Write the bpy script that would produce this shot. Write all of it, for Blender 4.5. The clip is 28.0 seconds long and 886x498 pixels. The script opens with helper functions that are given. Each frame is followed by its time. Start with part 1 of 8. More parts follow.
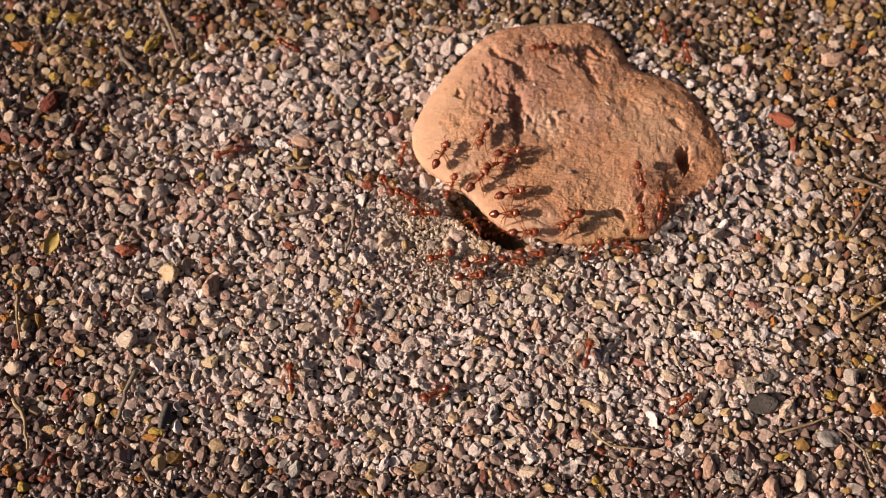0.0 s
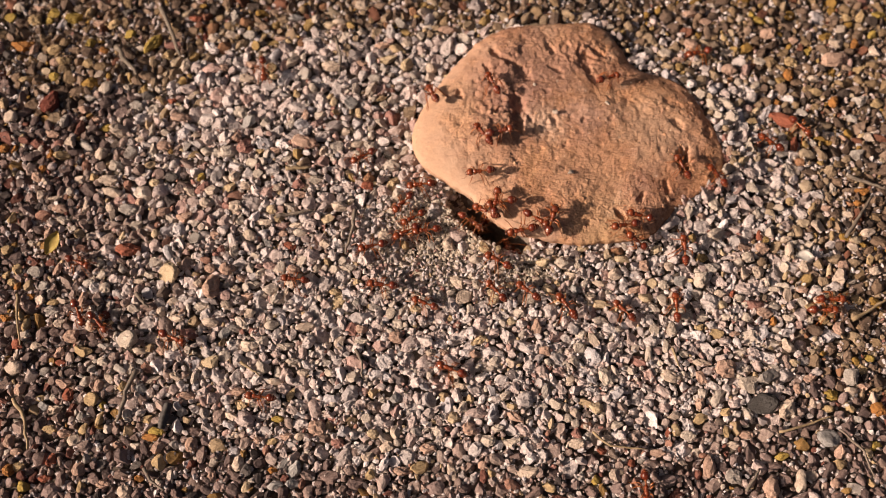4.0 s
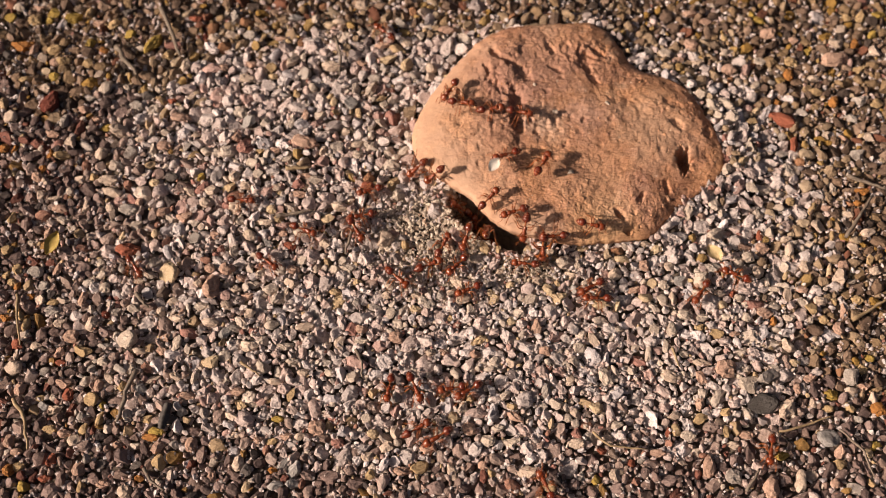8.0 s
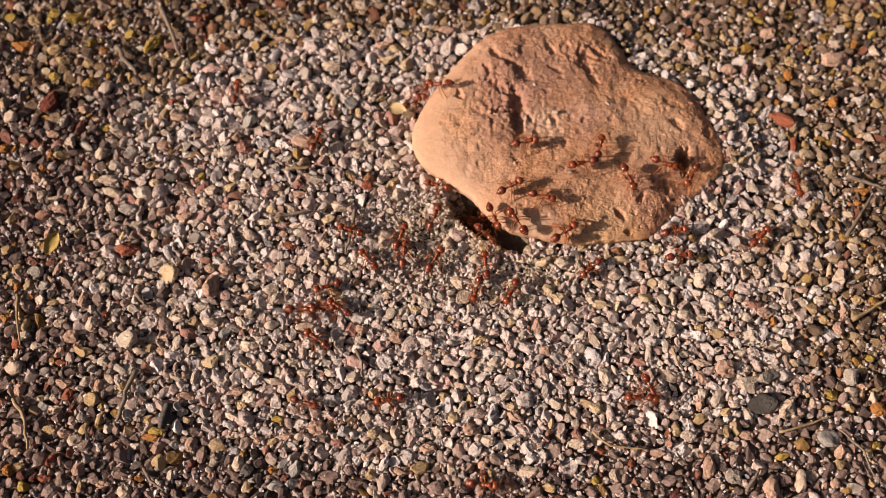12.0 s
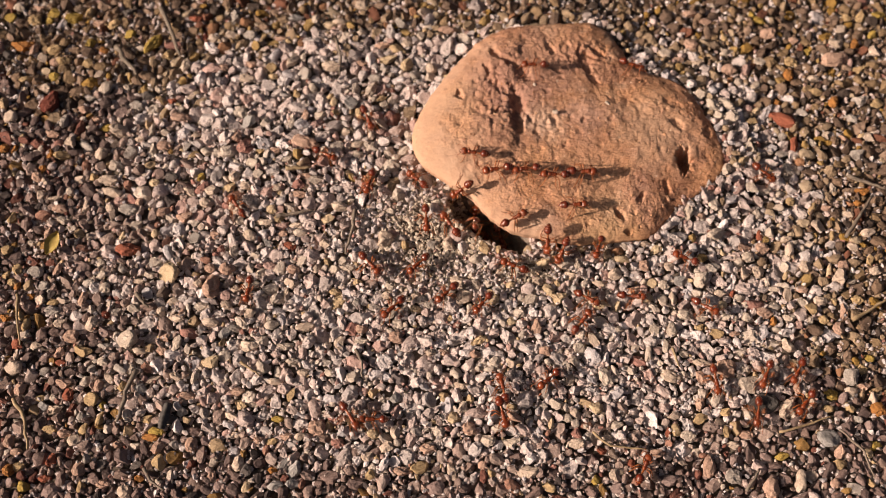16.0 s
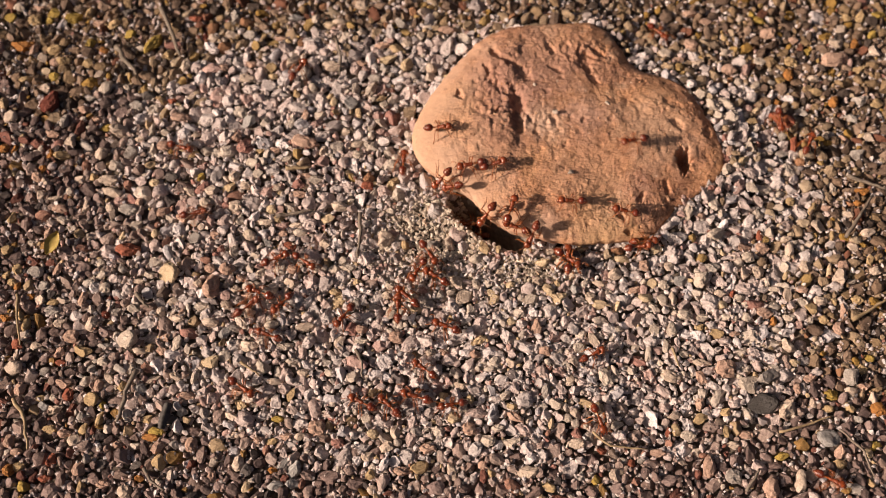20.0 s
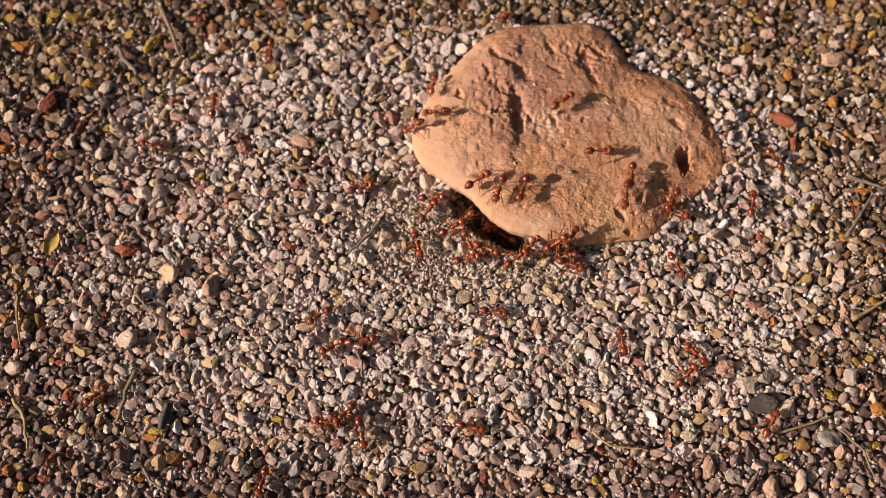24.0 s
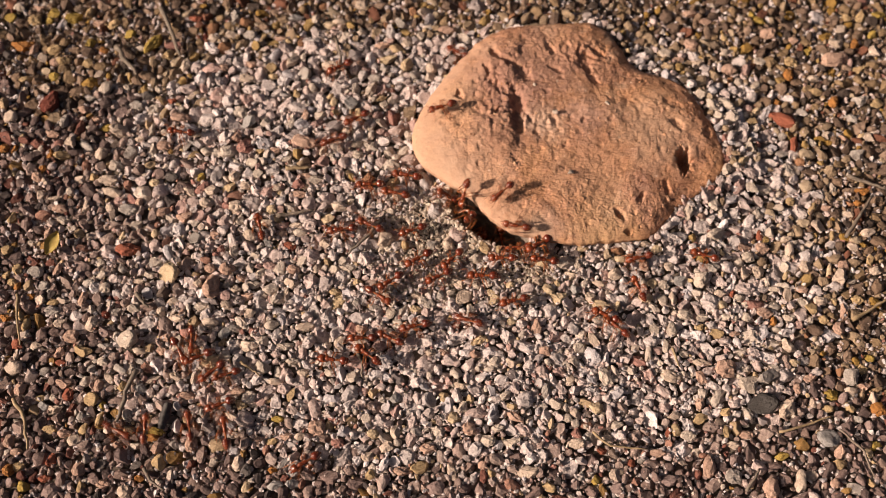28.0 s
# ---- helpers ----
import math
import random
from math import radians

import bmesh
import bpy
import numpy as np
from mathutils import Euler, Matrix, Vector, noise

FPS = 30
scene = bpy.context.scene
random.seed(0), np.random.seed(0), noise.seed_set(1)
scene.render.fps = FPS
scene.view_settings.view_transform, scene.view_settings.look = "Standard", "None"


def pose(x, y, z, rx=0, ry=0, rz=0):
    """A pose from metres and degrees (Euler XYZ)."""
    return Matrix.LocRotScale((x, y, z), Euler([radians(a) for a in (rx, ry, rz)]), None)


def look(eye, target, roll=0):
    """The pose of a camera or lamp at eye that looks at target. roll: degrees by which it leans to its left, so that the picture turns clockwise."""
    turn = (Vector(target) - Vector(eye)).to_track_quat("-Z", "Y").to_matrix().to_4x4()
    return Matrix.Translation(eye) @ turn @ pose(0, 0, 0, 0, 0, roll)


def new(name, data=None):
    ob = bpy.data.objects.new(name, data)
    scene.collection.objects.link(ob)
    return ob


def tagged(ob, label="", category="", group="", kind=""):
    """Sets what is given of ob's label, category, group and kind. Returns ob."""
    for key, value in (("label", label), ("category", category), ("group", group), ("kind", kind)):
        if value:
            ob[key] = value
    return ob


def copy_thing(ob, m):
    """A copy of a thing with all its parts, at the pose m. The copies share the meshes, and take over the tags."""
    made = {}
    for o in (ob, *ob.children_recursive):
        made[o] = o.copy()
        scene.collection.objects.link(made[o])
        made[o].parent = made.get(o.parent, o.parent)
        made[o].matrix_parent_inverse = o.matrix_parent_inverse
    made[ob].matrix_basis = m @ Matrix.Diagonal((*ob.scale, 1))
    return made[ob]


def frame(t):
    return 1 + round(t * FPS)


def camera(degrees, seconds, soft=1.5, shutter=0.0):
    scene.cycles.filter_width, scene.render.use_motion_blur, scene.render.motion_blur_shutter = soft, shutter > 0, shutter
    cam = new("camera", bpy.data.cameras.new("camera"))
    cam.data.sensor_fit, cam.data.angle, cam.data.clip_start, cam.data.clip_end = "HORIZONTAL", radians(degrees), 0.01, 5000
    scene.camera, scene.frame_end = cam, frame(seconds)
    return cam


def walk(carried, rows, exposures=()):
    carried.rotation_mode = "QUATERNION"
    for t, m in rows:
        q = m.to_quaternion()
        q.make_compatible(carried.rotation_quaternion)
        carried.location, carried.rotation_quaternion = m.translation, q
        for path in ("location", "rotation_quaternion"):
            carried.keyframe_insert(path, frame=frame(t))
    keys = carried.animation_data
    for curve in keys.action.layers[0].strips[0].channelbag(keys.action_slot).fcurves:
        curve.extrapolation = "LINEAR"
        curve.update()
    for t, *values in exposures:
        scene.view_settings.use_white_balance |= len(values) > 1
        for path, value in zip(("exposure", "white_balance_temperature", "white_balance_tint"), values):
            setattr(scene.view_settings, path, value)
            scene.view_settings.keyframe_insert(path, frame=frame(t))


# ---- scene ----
# ---------------------------------------------------------------- camera
cam = camera(45, 28.0, soft=0.8, shutter=0.8)
cam.data.dof.use_dof = True
cam.data.dof.focus_distance = 0.263
cam.data.dof.aperture_fstop = 14.0
MM = 0.001
EYE = (0.0, -120.02 * MM, 257.39 * MM)
still = look(EYE, (0, 0, 0))
walk(cam, [(0.0, still), (28.0, still)], exposures=[(0.0, 0.22, 7350, 15), (28.0, 0.22, 7350, 15)])

# ---------------------------------------------------------------- light
SUN_AZIMUTH = 14.0      # degrees by which the light's way turns from +x to +y
SUN_HEIGHT = 26.5
world = bpy.data.worlds.new("sky")
scene.world = world
world.use_nodes = True
wn = world.node_tree
sky = wn.nodes.new("ShaderNodeTexSky")
sky.sky_type = 'NISHITA'
sky.sun_disc = False
sky.air_density = 0.35
sky.dust_density = 5.0
sky.ozone_density = 0.0
sky.sun_elevation = radians(SUN_HEIGHT)
sky.sun_rotation = radians(270 - SUN_AZIMUTH)
wn.links.new(sky.outputs[0], wn.nodes["Background"].inputs["Color"])
wn.nodes["Background"].inputs["Strength"].default_value = 0.052
lamp = bpy.data.lights.new("sun", 'SUN')
lamp.energy = 5.0
lamp.angle = radians(0.55)
lamp.color = (1.0, 0.86, 0.76)
sun = new("sun", lamp)
sa, sh = radians(SUN_AZIMUTH), radians(SUN_HEIGHT)
way = Vector((math.cos(sa) * math.cos(sh), math.sin(sa) * math.cos(sh), -math.sin(sh)))
sun.matrix_world = look(-way * 3.0, (0, 0, 0))


# ---------------------------------------------------------------- materials
def nodes_of(name):
    mat = bpy.data.materials.new(name)
    mat.use_nodes = True
    nt = mat.node_tree
    return mat, nt, nt.nodes["Principled BSDF"]


def ramp(nt, stops, constant=False):
    node = nt.nodes.new("ShaderNodeValToRGB")
    cr = node.color_ramp
    cr.interpolation = 'CONSTANT' if constant else 'LINEAR'
    cr.elements[0].position, cr.elements[0].color = stops[0][0], (*stops[0][1], 1)
    cr.elements[1].position, cr.elements[1].color = stops[1][0], (*stops[1][1], 1)
    for p, c in stops[2:]:
        e = cr.elements.new(p)
        e.color = (*c, 1)
    return node


def noise_node(nt, scale, detail=4.0, rough=0.6, coords=None):
    n = nt.nodes.new("ShaderNodeTexNoise")
    n.inputs["Scale"].default_value = scale
    n.inputs["Detail"].default_value = detail
    n.inputs["Roughness"].default_value = rough
    if coords is None:
        g = nt.nodes.new("ShaderNodeNewGeometry")
        coords = g.outputs["Position"]
    nt.links.new(coords, n.inputs["Vector"])
    return n


def mix(nt, kind, fac, a, b):
    m = nt.nodes.new("ShaderNodeMix")
    m.data_type = 'RGBA'
    m.blend_type = kind
    for key, v in ((0, fac), (6, a), (7, b)):
        if isinstance(v, bpy.types.NodeSocket):
            nt.links.new(v, m.inputs[key])
        elif isinstance(v, (int, float)):
            m.inputs[key].default_value = v
        else:
            m.inputs[key].default_value = (*v, 1)
    return m.outputs[2]


def bump(nt, bsdf, height, strength, distance):
    b = nt.nodes.new("ShaderNodeBump")
    b.inputs["Strength"].default_value = strength
    b.inputs["Distance"].default_value = distance
    nt.links.new(height, b.inputs["Height"])
    nt.links.new(b.outputs[0], bsdf.inputs["Normal"])


KINDS = [  # share of the gravel and its colour
    (0.20, (0.610, 0.544, 0.536)), (0.17, (0.569, 0.476, 0.462)), (0.13, (0.492, 0.448, 0.446)),
    (0.12, (0.688, 0.638, 0.650)), (0.09, (0.552, 0.481, 0.425)), (0.09, (0.505, 0.403, 0.382)),
    (0.04, (0.405, 0.353, 0.347)), (0.06, (0.505, 0.483, 0.513)), (0.045, (0.482, 0.332, 0.306)),
    (0.02, (0.502, 0.382, 0.242)), (0.02, (0.354, 0.187, 0.160)), (0.015, (0.212, 0.179, 0.179))]
VIGNETTE_KINDS = [  # browner gravel for the view's edges, darkened to imitate lens vignette
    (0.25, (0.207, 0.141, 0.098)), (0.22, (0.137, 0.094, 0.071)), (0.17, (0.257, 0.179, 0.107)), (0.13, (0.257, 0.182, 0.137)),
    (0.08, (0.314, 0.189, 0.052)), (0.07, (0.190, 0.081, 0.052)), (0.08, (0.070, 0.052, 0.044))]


def gravel_material(name, source, kinds, grain=1.0):
    """Mixed gravel: every piece takes one kind of rock by chance, with its own grain and dust."""
    mat, nt, bsdf = nodes_of(name)
    if source == "island":
        chance = nt.nodes.new("ShaderNodeNewGeometry").outputs["Random Per Island"]
    else:
        chance = nt.nodes.new("ShaderNodeObjectInfo").outputs["Random"]
    if len(kinds) > 1:
        stops, at, total = [], 0.0, sum(k[0] for k in kinds)
        for share, colour in kinds:
            stops.append((at, colour))
            at += share / total
        node = ramp(nt, stops, True)
        nt.links.new(chance, node.inputs[0])
        base = node.outputs[0]
    else:
        base = kinds[0][1]
    shift = nt.nodes.new("ShaderNodeMath")
    shift.operation = 'MULTIPLY'
    shift.inputs[1].default_value = 37.31
    nt.links.new(chance, shift.inputs[0])
    part_of = nt.nodes.new("ShaderNodeMath")
    part_of.operation = 'FRACT'
    nt.links.new(shift.outputs[0], part_of.inputs[0])
    tone = ramp(nt, [(0.0, (0.92, 0.91, 0.89)), (1.0, (1.12, 1.11, 1.09))])
    nt.links.new(part_of.outputs[0], tone.inputs[0])
    base = mix(nt, 'MULTIPLY', 1.0, base, tone.outputs[0])
    blot = noise_node(nt, 520, 3)
    br = ramp(nt, [(0.32, (0.74, 0.70, 0.67)), (0.62, (1.06, 1.05, 1.04))])
    nt.links.new(blot.outputs["Fac"], br.inputs[0])
    base = mix(nt, 'MULTIPLY', 0.75, base, br.outputs[0])
    fine = noise_node(nt, 2600, 3, 0.7)
    fr = ramp(nt, [(0.35, (0.74, 0.72, 0.70)), (0.65, (1.10, 1.10, 1.10))])
    nt.links.new(fine.outputs["Fac"], fr.inputs[0])
    base = mix(nt, 'MULTIPLY', 0.7, base, fr.outputs[0])
    nt.links.new(base, bsdf.inputs["Base Color"])
    bsdf.inputs["Roughness"].default_value = 0.82
    bsdf.inputs["Specular IOR Level"].default_value = 0.3
    pit = noise_node(nt, 1500, 4, 0.65)
    bump(nt, bsdf, pit.outputs["Fac"], 0.65, 0.0008 * grain)
    return mat


GRAVEL = gravel_material("mixed_gravel", "island", KINDS)
# tan, umber and ochre mixes: partly real hues, partly vignette put into the colour
VIGNETTE_TAN = gravel_material("tan_gravel", "island", [
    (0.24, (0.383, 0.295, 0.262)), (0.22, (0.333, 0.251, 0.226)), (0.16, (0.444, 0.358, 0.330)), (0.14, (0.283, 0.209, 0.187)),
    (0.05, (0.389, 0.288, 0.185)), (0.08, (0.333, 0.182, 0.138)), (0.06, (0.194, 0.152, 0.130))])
VIGNETTE_UMBER = gravel_material("umber_gravel", "island", [
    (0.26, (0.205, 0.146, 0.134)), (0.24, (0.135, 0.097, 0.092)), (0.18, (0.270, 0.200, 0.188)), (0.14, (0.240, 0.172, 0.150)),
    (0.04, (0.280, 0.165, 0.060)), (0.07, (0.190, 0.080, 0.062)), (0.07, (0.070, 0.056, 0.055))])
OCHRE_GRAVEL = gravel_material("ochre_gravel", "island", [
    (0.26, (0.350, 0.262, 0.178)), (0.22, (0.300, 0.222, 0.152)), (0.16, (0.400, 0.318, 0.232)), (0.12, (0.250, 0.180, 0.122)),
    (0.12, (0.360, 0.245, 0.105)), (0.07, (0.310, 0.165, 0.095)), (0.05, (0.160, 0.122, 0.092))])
VIGNETTE_BROWN = gravel_material("brown_gravel", "island", VIGNETTE_KINDS)
DUST = gravel_material("nest_grit", "island", [
    (0.36, (0.610, 0.535, 0.455)), (0.27, (0.540, 0.475, 0.400)), (0.15, (0.680, 0.610, 0.545)),
    (0.12, (0.430, 0.375, 0.320)), (0.06, (0.560, 0.420, 0.330)), (0.04, (0.300, 0.250, 0.215))], 0.6)
GRAINS = gravel_material("sandstone_grains", "island", [
    (0.5, (0.50, 0.275, 0.165)), (0.25, (0.57, 0.35, 0.225)), (0.18, (0.42, 0.225, 0.155)), (0.07, (0.62, 0.46, 0.35))], 0.4)
ROCKS = {
    "ochre": gravel_material("ochre_rock", "island", [(1, (0.48, 0.35, 0.20))]),
    "yellow": gravel_material("yellow_rock", "island", [(1, (0.40, 0.285, 0.075))]),
    "cream": gravel_material("cream_rock", "island", [(1, (0.60, 0.475, 0.325))]),
    "white": gravel_material("white_rock", "island", [(1, (0.55, 0.475, 0.410))]),
    "red": gravel_material("red_rock", "island", [(1, (0.33, 0.11, 0.068))]),
    "pink": gravel_material("pink_rock", "island", [(1, (0.50, 0.34, 0.27))]),
    "orange": gravel_material("orange_rock", "island", [(1, (0.40, 0.18, 0.055))]),
    "maroon": gravel_material("maroon_rock", "island", [(1, (0.17, 0.045, 0.03))]),
    "grey": gravel_material("grey_rock", "island", [(1, (0.42, 0.38, 0.35))]),
    "beige": gravel_material("beige_rock", "island", [(1, (0.58, 0.475, 0.395))]),
    "dark": gravel_material("dark_rock", "island", [(1, (0.12, 0.105, 0.10))]),
    "slate": gravel_material("slate_rock", "island", [(1, (0.075, 0.07, 0.068))]),
    "bluegrey": gravel_material("blue_grey_rock", "island", [(1, (0.36, 0.35, 0.345))]),
}


def soil_material():
    mat, nt, bsdf = nodes_of("gravelly_soil")
    v = nt.nodes.new("ShaderNodeTexVoronoi")
    v.inputs["Scale"].default_value = 260
    g = nt.nodes.new("ShaderNodeNewGeometry")
    nt.links.new(g.outputs["Position"], v.inputs["Vector"])
    tint = ramp(nt, [(0.0, (0.08, 0.062, 0.049)), (0.5, (0.20, 0.158, 0.125)), (1.0, (0.32, 0.26, 0.21))])
    nt.links.new(v.outputs["Color"], tint.inputs[0])
    n = noise_node(nt, 900, 5)
    nr = ramp(nt, [(0.3, (0.45, 0.42, 0.4)), (0.7, (1.1, 1.1, 1.1))])
    nt.links.new(n.outputs["Fac"], nr.inputs[0])
    nt.links.new(mix(nt, 'MULTIPLY', 0.9, tint.outputs[0], nr.outputs[0]), bsdf.inputs["Base Color"])
    bsdf.inputs["Roughness"].default_value = 0.95
    inv = nt.nodes.new("ShaderNodeMath")
    inv.operation = 'SUBTRACT'
    inv.inputs[0].default_value = 1.0
    nt.links.new(v.outputs["Distance"], inv.inputs[1])
    bump(nt, bsdf, inv.outputs[0], 0.8, 0.0015)
    return mat


def sandstone_material():
    mat, nt, bsdf = nodes_of("orange_sandstone")
    big = noise_node(nt, 38, 5, 0.62)
    tint = ramp(nt, [(0.34, (0.41, 0.205, 0.128)), (0.45, (0.51, 0.264, 0.150)), (0.54, (0.57, 0.310, 0.172)), (0.66, (0.63, 0.380, 0.238))])
    nt.links.new(big.outputs["Fac"], tint.inputs[0])
    mauve = noise_node(nt, 62, 6, 0.72)
    vr = ramp(nt, [(0.45, (0, 0, 0)), (0.63, (0.85, 0.85, 0.85))])
    nt.links.new(mauve.outputs["Fac"], vr.inputs[0])
    col = mix(nt, 'MIX', vr.outputs[0], tint.outputs[0], (0.44, 0.254, 0.185))
    mid = noise_node(nt, 260, 5, 0.65)
    mr = ramp(nt, [(0.30, (0.46, 0.39, 0.36)), (0.45, (0.96, 0.95, 0.95)), (0.74, (1.16, 1.14, 1.12))])
    nt.links.new(mid.outputs["Fac"], mr.inputs[0])
    col = mix(nt, 'MULTIPLY', 0.9, col, mr.outputs[0])
    spots = noise_node(nt, 640, 4, 0.62)
    pr = ramp(nt, [(0.34, (0.50, 0.42, 0.40)), (0.45, (1.0, 1.0, 1.0)), (0.60, (1.0, 1.0, 1.0)), (0.70, (1.22, 1.20, 1.20))])
    nt.links.new(spots.outputs["Fac"], pr.inputs[0])
    col = mix(nt, 'MULTIPLY', 0.85, col, pr.outputs[0])
    fine = noise_node(nt, 1700, 4, 0.7)
    fr = ramp(nt, [(0.33, (0.66, 0.60, 0.56)), (0.66, (1.18, 1.18, 1.18))])
    nt.links.new(fine.outputs["Fac"], fr.inputs[0])
    col = mix(nt, 'MULTIPLY', 0.7, col, fr.outputs[0])
    grey = noise_node(nt, 70, 4, 0.7)
    gr = ramp(nt, [(0.56, (0, 0, 0)), (0.72, (0.7, 0.7, 0.7))])
    nt.links.new(grey.outputs["Fac"], gr.inputs[0])
    col = mix(nt, 'MIX', gr.outputs[0], col, (0.62, 0.435, 0.315))
    speck = noise_node(nt, 850, 2, 0.5)
    sr = ramp(nt, [(0.70, (0, 0, 0)), (0.76, (0.8, 0.8, 0.8))])
    nt.links.new(speck.outputs["Fac"], sr.inputs[0])
    col = mix(nt, 'MIX', sr.outputs[0], col, (0.66, 0.53, 0.42))
    # tone patches: mauve broken face, chalky spot beside it, yellowish foot, lighter east
    for at, reach, colour, most in (((0.0195, 0.0425, 0.009), 0.016, (0.345, 0.188, 0.145), 0.8), ((0.0165, 0.0280, 0.009), 0.010, (0.40, 0.215, 0.14), 0.65), ((0.0275, 0.0345, 0.009), 0.008, (0.60, 0.43, 0.33), 0.65),
                                    ((0.0410, 0.0370, 0.009), 0.010, (0.47, 0.30, 0.235), 0.6), ((0.0430, 0.0020, 0.006), 0.013, (0.57, 0.36, 0.19), 0.5),
                                    ((0.0580, 0.0330, 0.006), 0.016, (0.63, 0.40, 0.27), 0.7), ((0.0400, 0.0180, 0.008), 0.014, (0.58, 0.335, 0.205), 0.6), ((0.0380, 0.0560, 0.009), 0.012, (0.40, 0.222, 0.160), 0.7), ((0.0170, 0.0520, 0.009), 0.017, (0.37, 0.200, 0.145), 0.75), ((0.0260, 0.0580, 0.009), 0.014, (0.43, 0.24, 0.165), 0.6)):
        away = nt.nodes.new("ShaderNodeVectorMath")
        away.operation = 'DISTANCE'
        away.inputs[1].default_value = at
        nt.links.new(nt.nodes.new("ShaderNodeNewGeometry").outputs["Position"], away.inputs[0])
        wander = nt.nodes.new("ShaderNodeMath")
        wander.operation = 'MULTIPLY_ADD'
        wander.inputs[1].default_value = 1.6 * reach
        nt.links.new(noise_node(nt, 190, 5, 0.7).outputs["Fac"], wander.inputs[0])
        nt.links.new(away.outputs["Value"], wander.inputs[2])
        much = nt.nodes.new("ShaderNodeMapRange")
        much.inputs["From Min"].default_value = 1.75 * reach
        much.inputs["From Max"].default_value = 1.05 * reach
        much.inputs["To Max"].default_value = most
        nt.links.new(wander.outputs[0], much.inputs["Value"])
        col = mix(nt, 'MIX', much.outputs[0], col, colour)
    # the rim towards the nest and the west is paler and less bumpy
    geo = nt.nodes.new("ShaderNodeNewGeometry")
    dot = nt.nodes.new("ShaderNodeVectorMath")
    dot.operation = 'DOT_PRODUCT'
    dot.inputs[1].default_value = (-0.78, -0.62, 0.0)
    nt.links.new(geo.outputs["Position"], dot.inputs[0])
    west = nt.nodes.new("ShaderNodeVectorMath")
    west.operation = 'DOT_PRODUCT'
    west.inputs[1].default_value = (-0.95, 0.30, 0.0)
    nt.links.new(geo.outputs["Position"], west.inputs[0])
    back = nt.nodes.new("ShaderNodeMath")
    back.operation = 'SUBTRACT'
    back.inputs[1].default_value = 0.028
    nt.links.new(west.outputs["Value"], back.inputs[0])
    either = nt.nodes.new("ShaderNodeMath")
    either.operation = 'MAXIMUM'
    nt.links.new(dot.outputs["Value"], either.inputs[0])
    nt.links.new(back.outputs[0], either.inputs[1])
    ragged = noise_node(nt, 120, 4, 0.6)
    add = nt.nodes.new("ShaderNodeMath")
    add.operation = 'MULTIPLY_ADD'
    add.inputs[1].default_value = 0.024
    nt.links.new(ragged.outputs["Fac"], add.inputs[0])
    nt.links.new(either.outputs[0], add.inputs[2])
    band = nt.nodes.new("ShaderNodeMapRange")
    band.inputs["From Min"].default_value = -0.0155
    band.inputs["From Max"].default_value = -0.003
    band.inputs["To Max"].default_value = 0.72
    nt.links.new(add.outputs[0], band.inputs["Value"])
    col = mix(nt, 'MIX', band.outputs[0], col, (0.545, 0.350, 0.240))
    nt.links.new(col, bsdf.inputs["Base Color"])
    bsdf.inputs["Roughness"].default_value = 0.85
    bsdf.inputs["Specular IOR Level"].default_value = 0.25
    grain = noise_node(nt, 1000, 6, 0.75)
    lumps = noise_node(nt, 420, 4, 0.6)
    smooth = nt.nodes.new("ShaderNodeMath")
    smooth.operation = 'SUBTRACT'
    smooth.inputs[0].default_value = 1.0
    nt.links.new(band.outputs[0], smooth.inputs[1])
    both = nt.nodes.new("ShaderNodeMath")
    both.operation = 'MULTIPLY_ADD'
    both.inputs[1].default_value = 2.0
    nt.links.new(lumps.outputs["Fac"], both.inputs[0])
    nt.links.new(grain.outputs["Fac"], both.inputs[2])
    rough = nt.nodes.new("ShaderNodeMath")
    rough.operation = 'MULTIPLY'
    nt.links.new(both.outputs[0], rough.inputs[0])
    nt.links.new(smooth.outputs[0], rough.inputs[1])
    bump(nt, bsdf, rough.outputs[0], 0.55, 0.0006)
    return mat


def chitin(name, colour, rough=0.4):
    mat, nt, bsdf = nodes_of(name)
    n = noise_node(nt, 700, 3)
    r = ramp(nt, [(0.3, tuple(c * 0.7 for c in colour)), (0.7, tuple(c * 1.2 for c in colour))])
    nt.links.new(n.outputs["Fac"], r.inputs[0])
    nt.links.new(r.outputs[0], bsdf.inputs["Base Color"])
    furrows = noise_node(nt, 3200, 3, 0.6)
    bump(nt, bsdf, furrows.outputs["Fac"], 0.35, 0.0002)
    bsdf.inputs["Roughness"].default_value = rough
    bsdf.inputs["Coat Weight"].default_value = 0.55
    bsdf.inputs["Coat Roughness"].default_value = 0.12
    bsdf.inputs["Subsurface Weight"].default_value = 0.0
    return mat


def plant_material(name, dark, light, rough=0.8):
    mat, nt, bsdf = nodes_of(name)
    n = noise_node(nt, 600, 5, 0.7)
    r = ramp(nt, [(0.3, dark), (0.7, light)])
    nt.links.new(n.outputs["Fac"], r.inputs[0])
    nt.links.new(r.outputs[0], bsdf.inputs["Base Color"])
    bsdf.inputs["Roughness"].default_value = rough
    bump(nt, bsdf, n.outputs["Fac"], 0.5, 0.0004)
    return mat


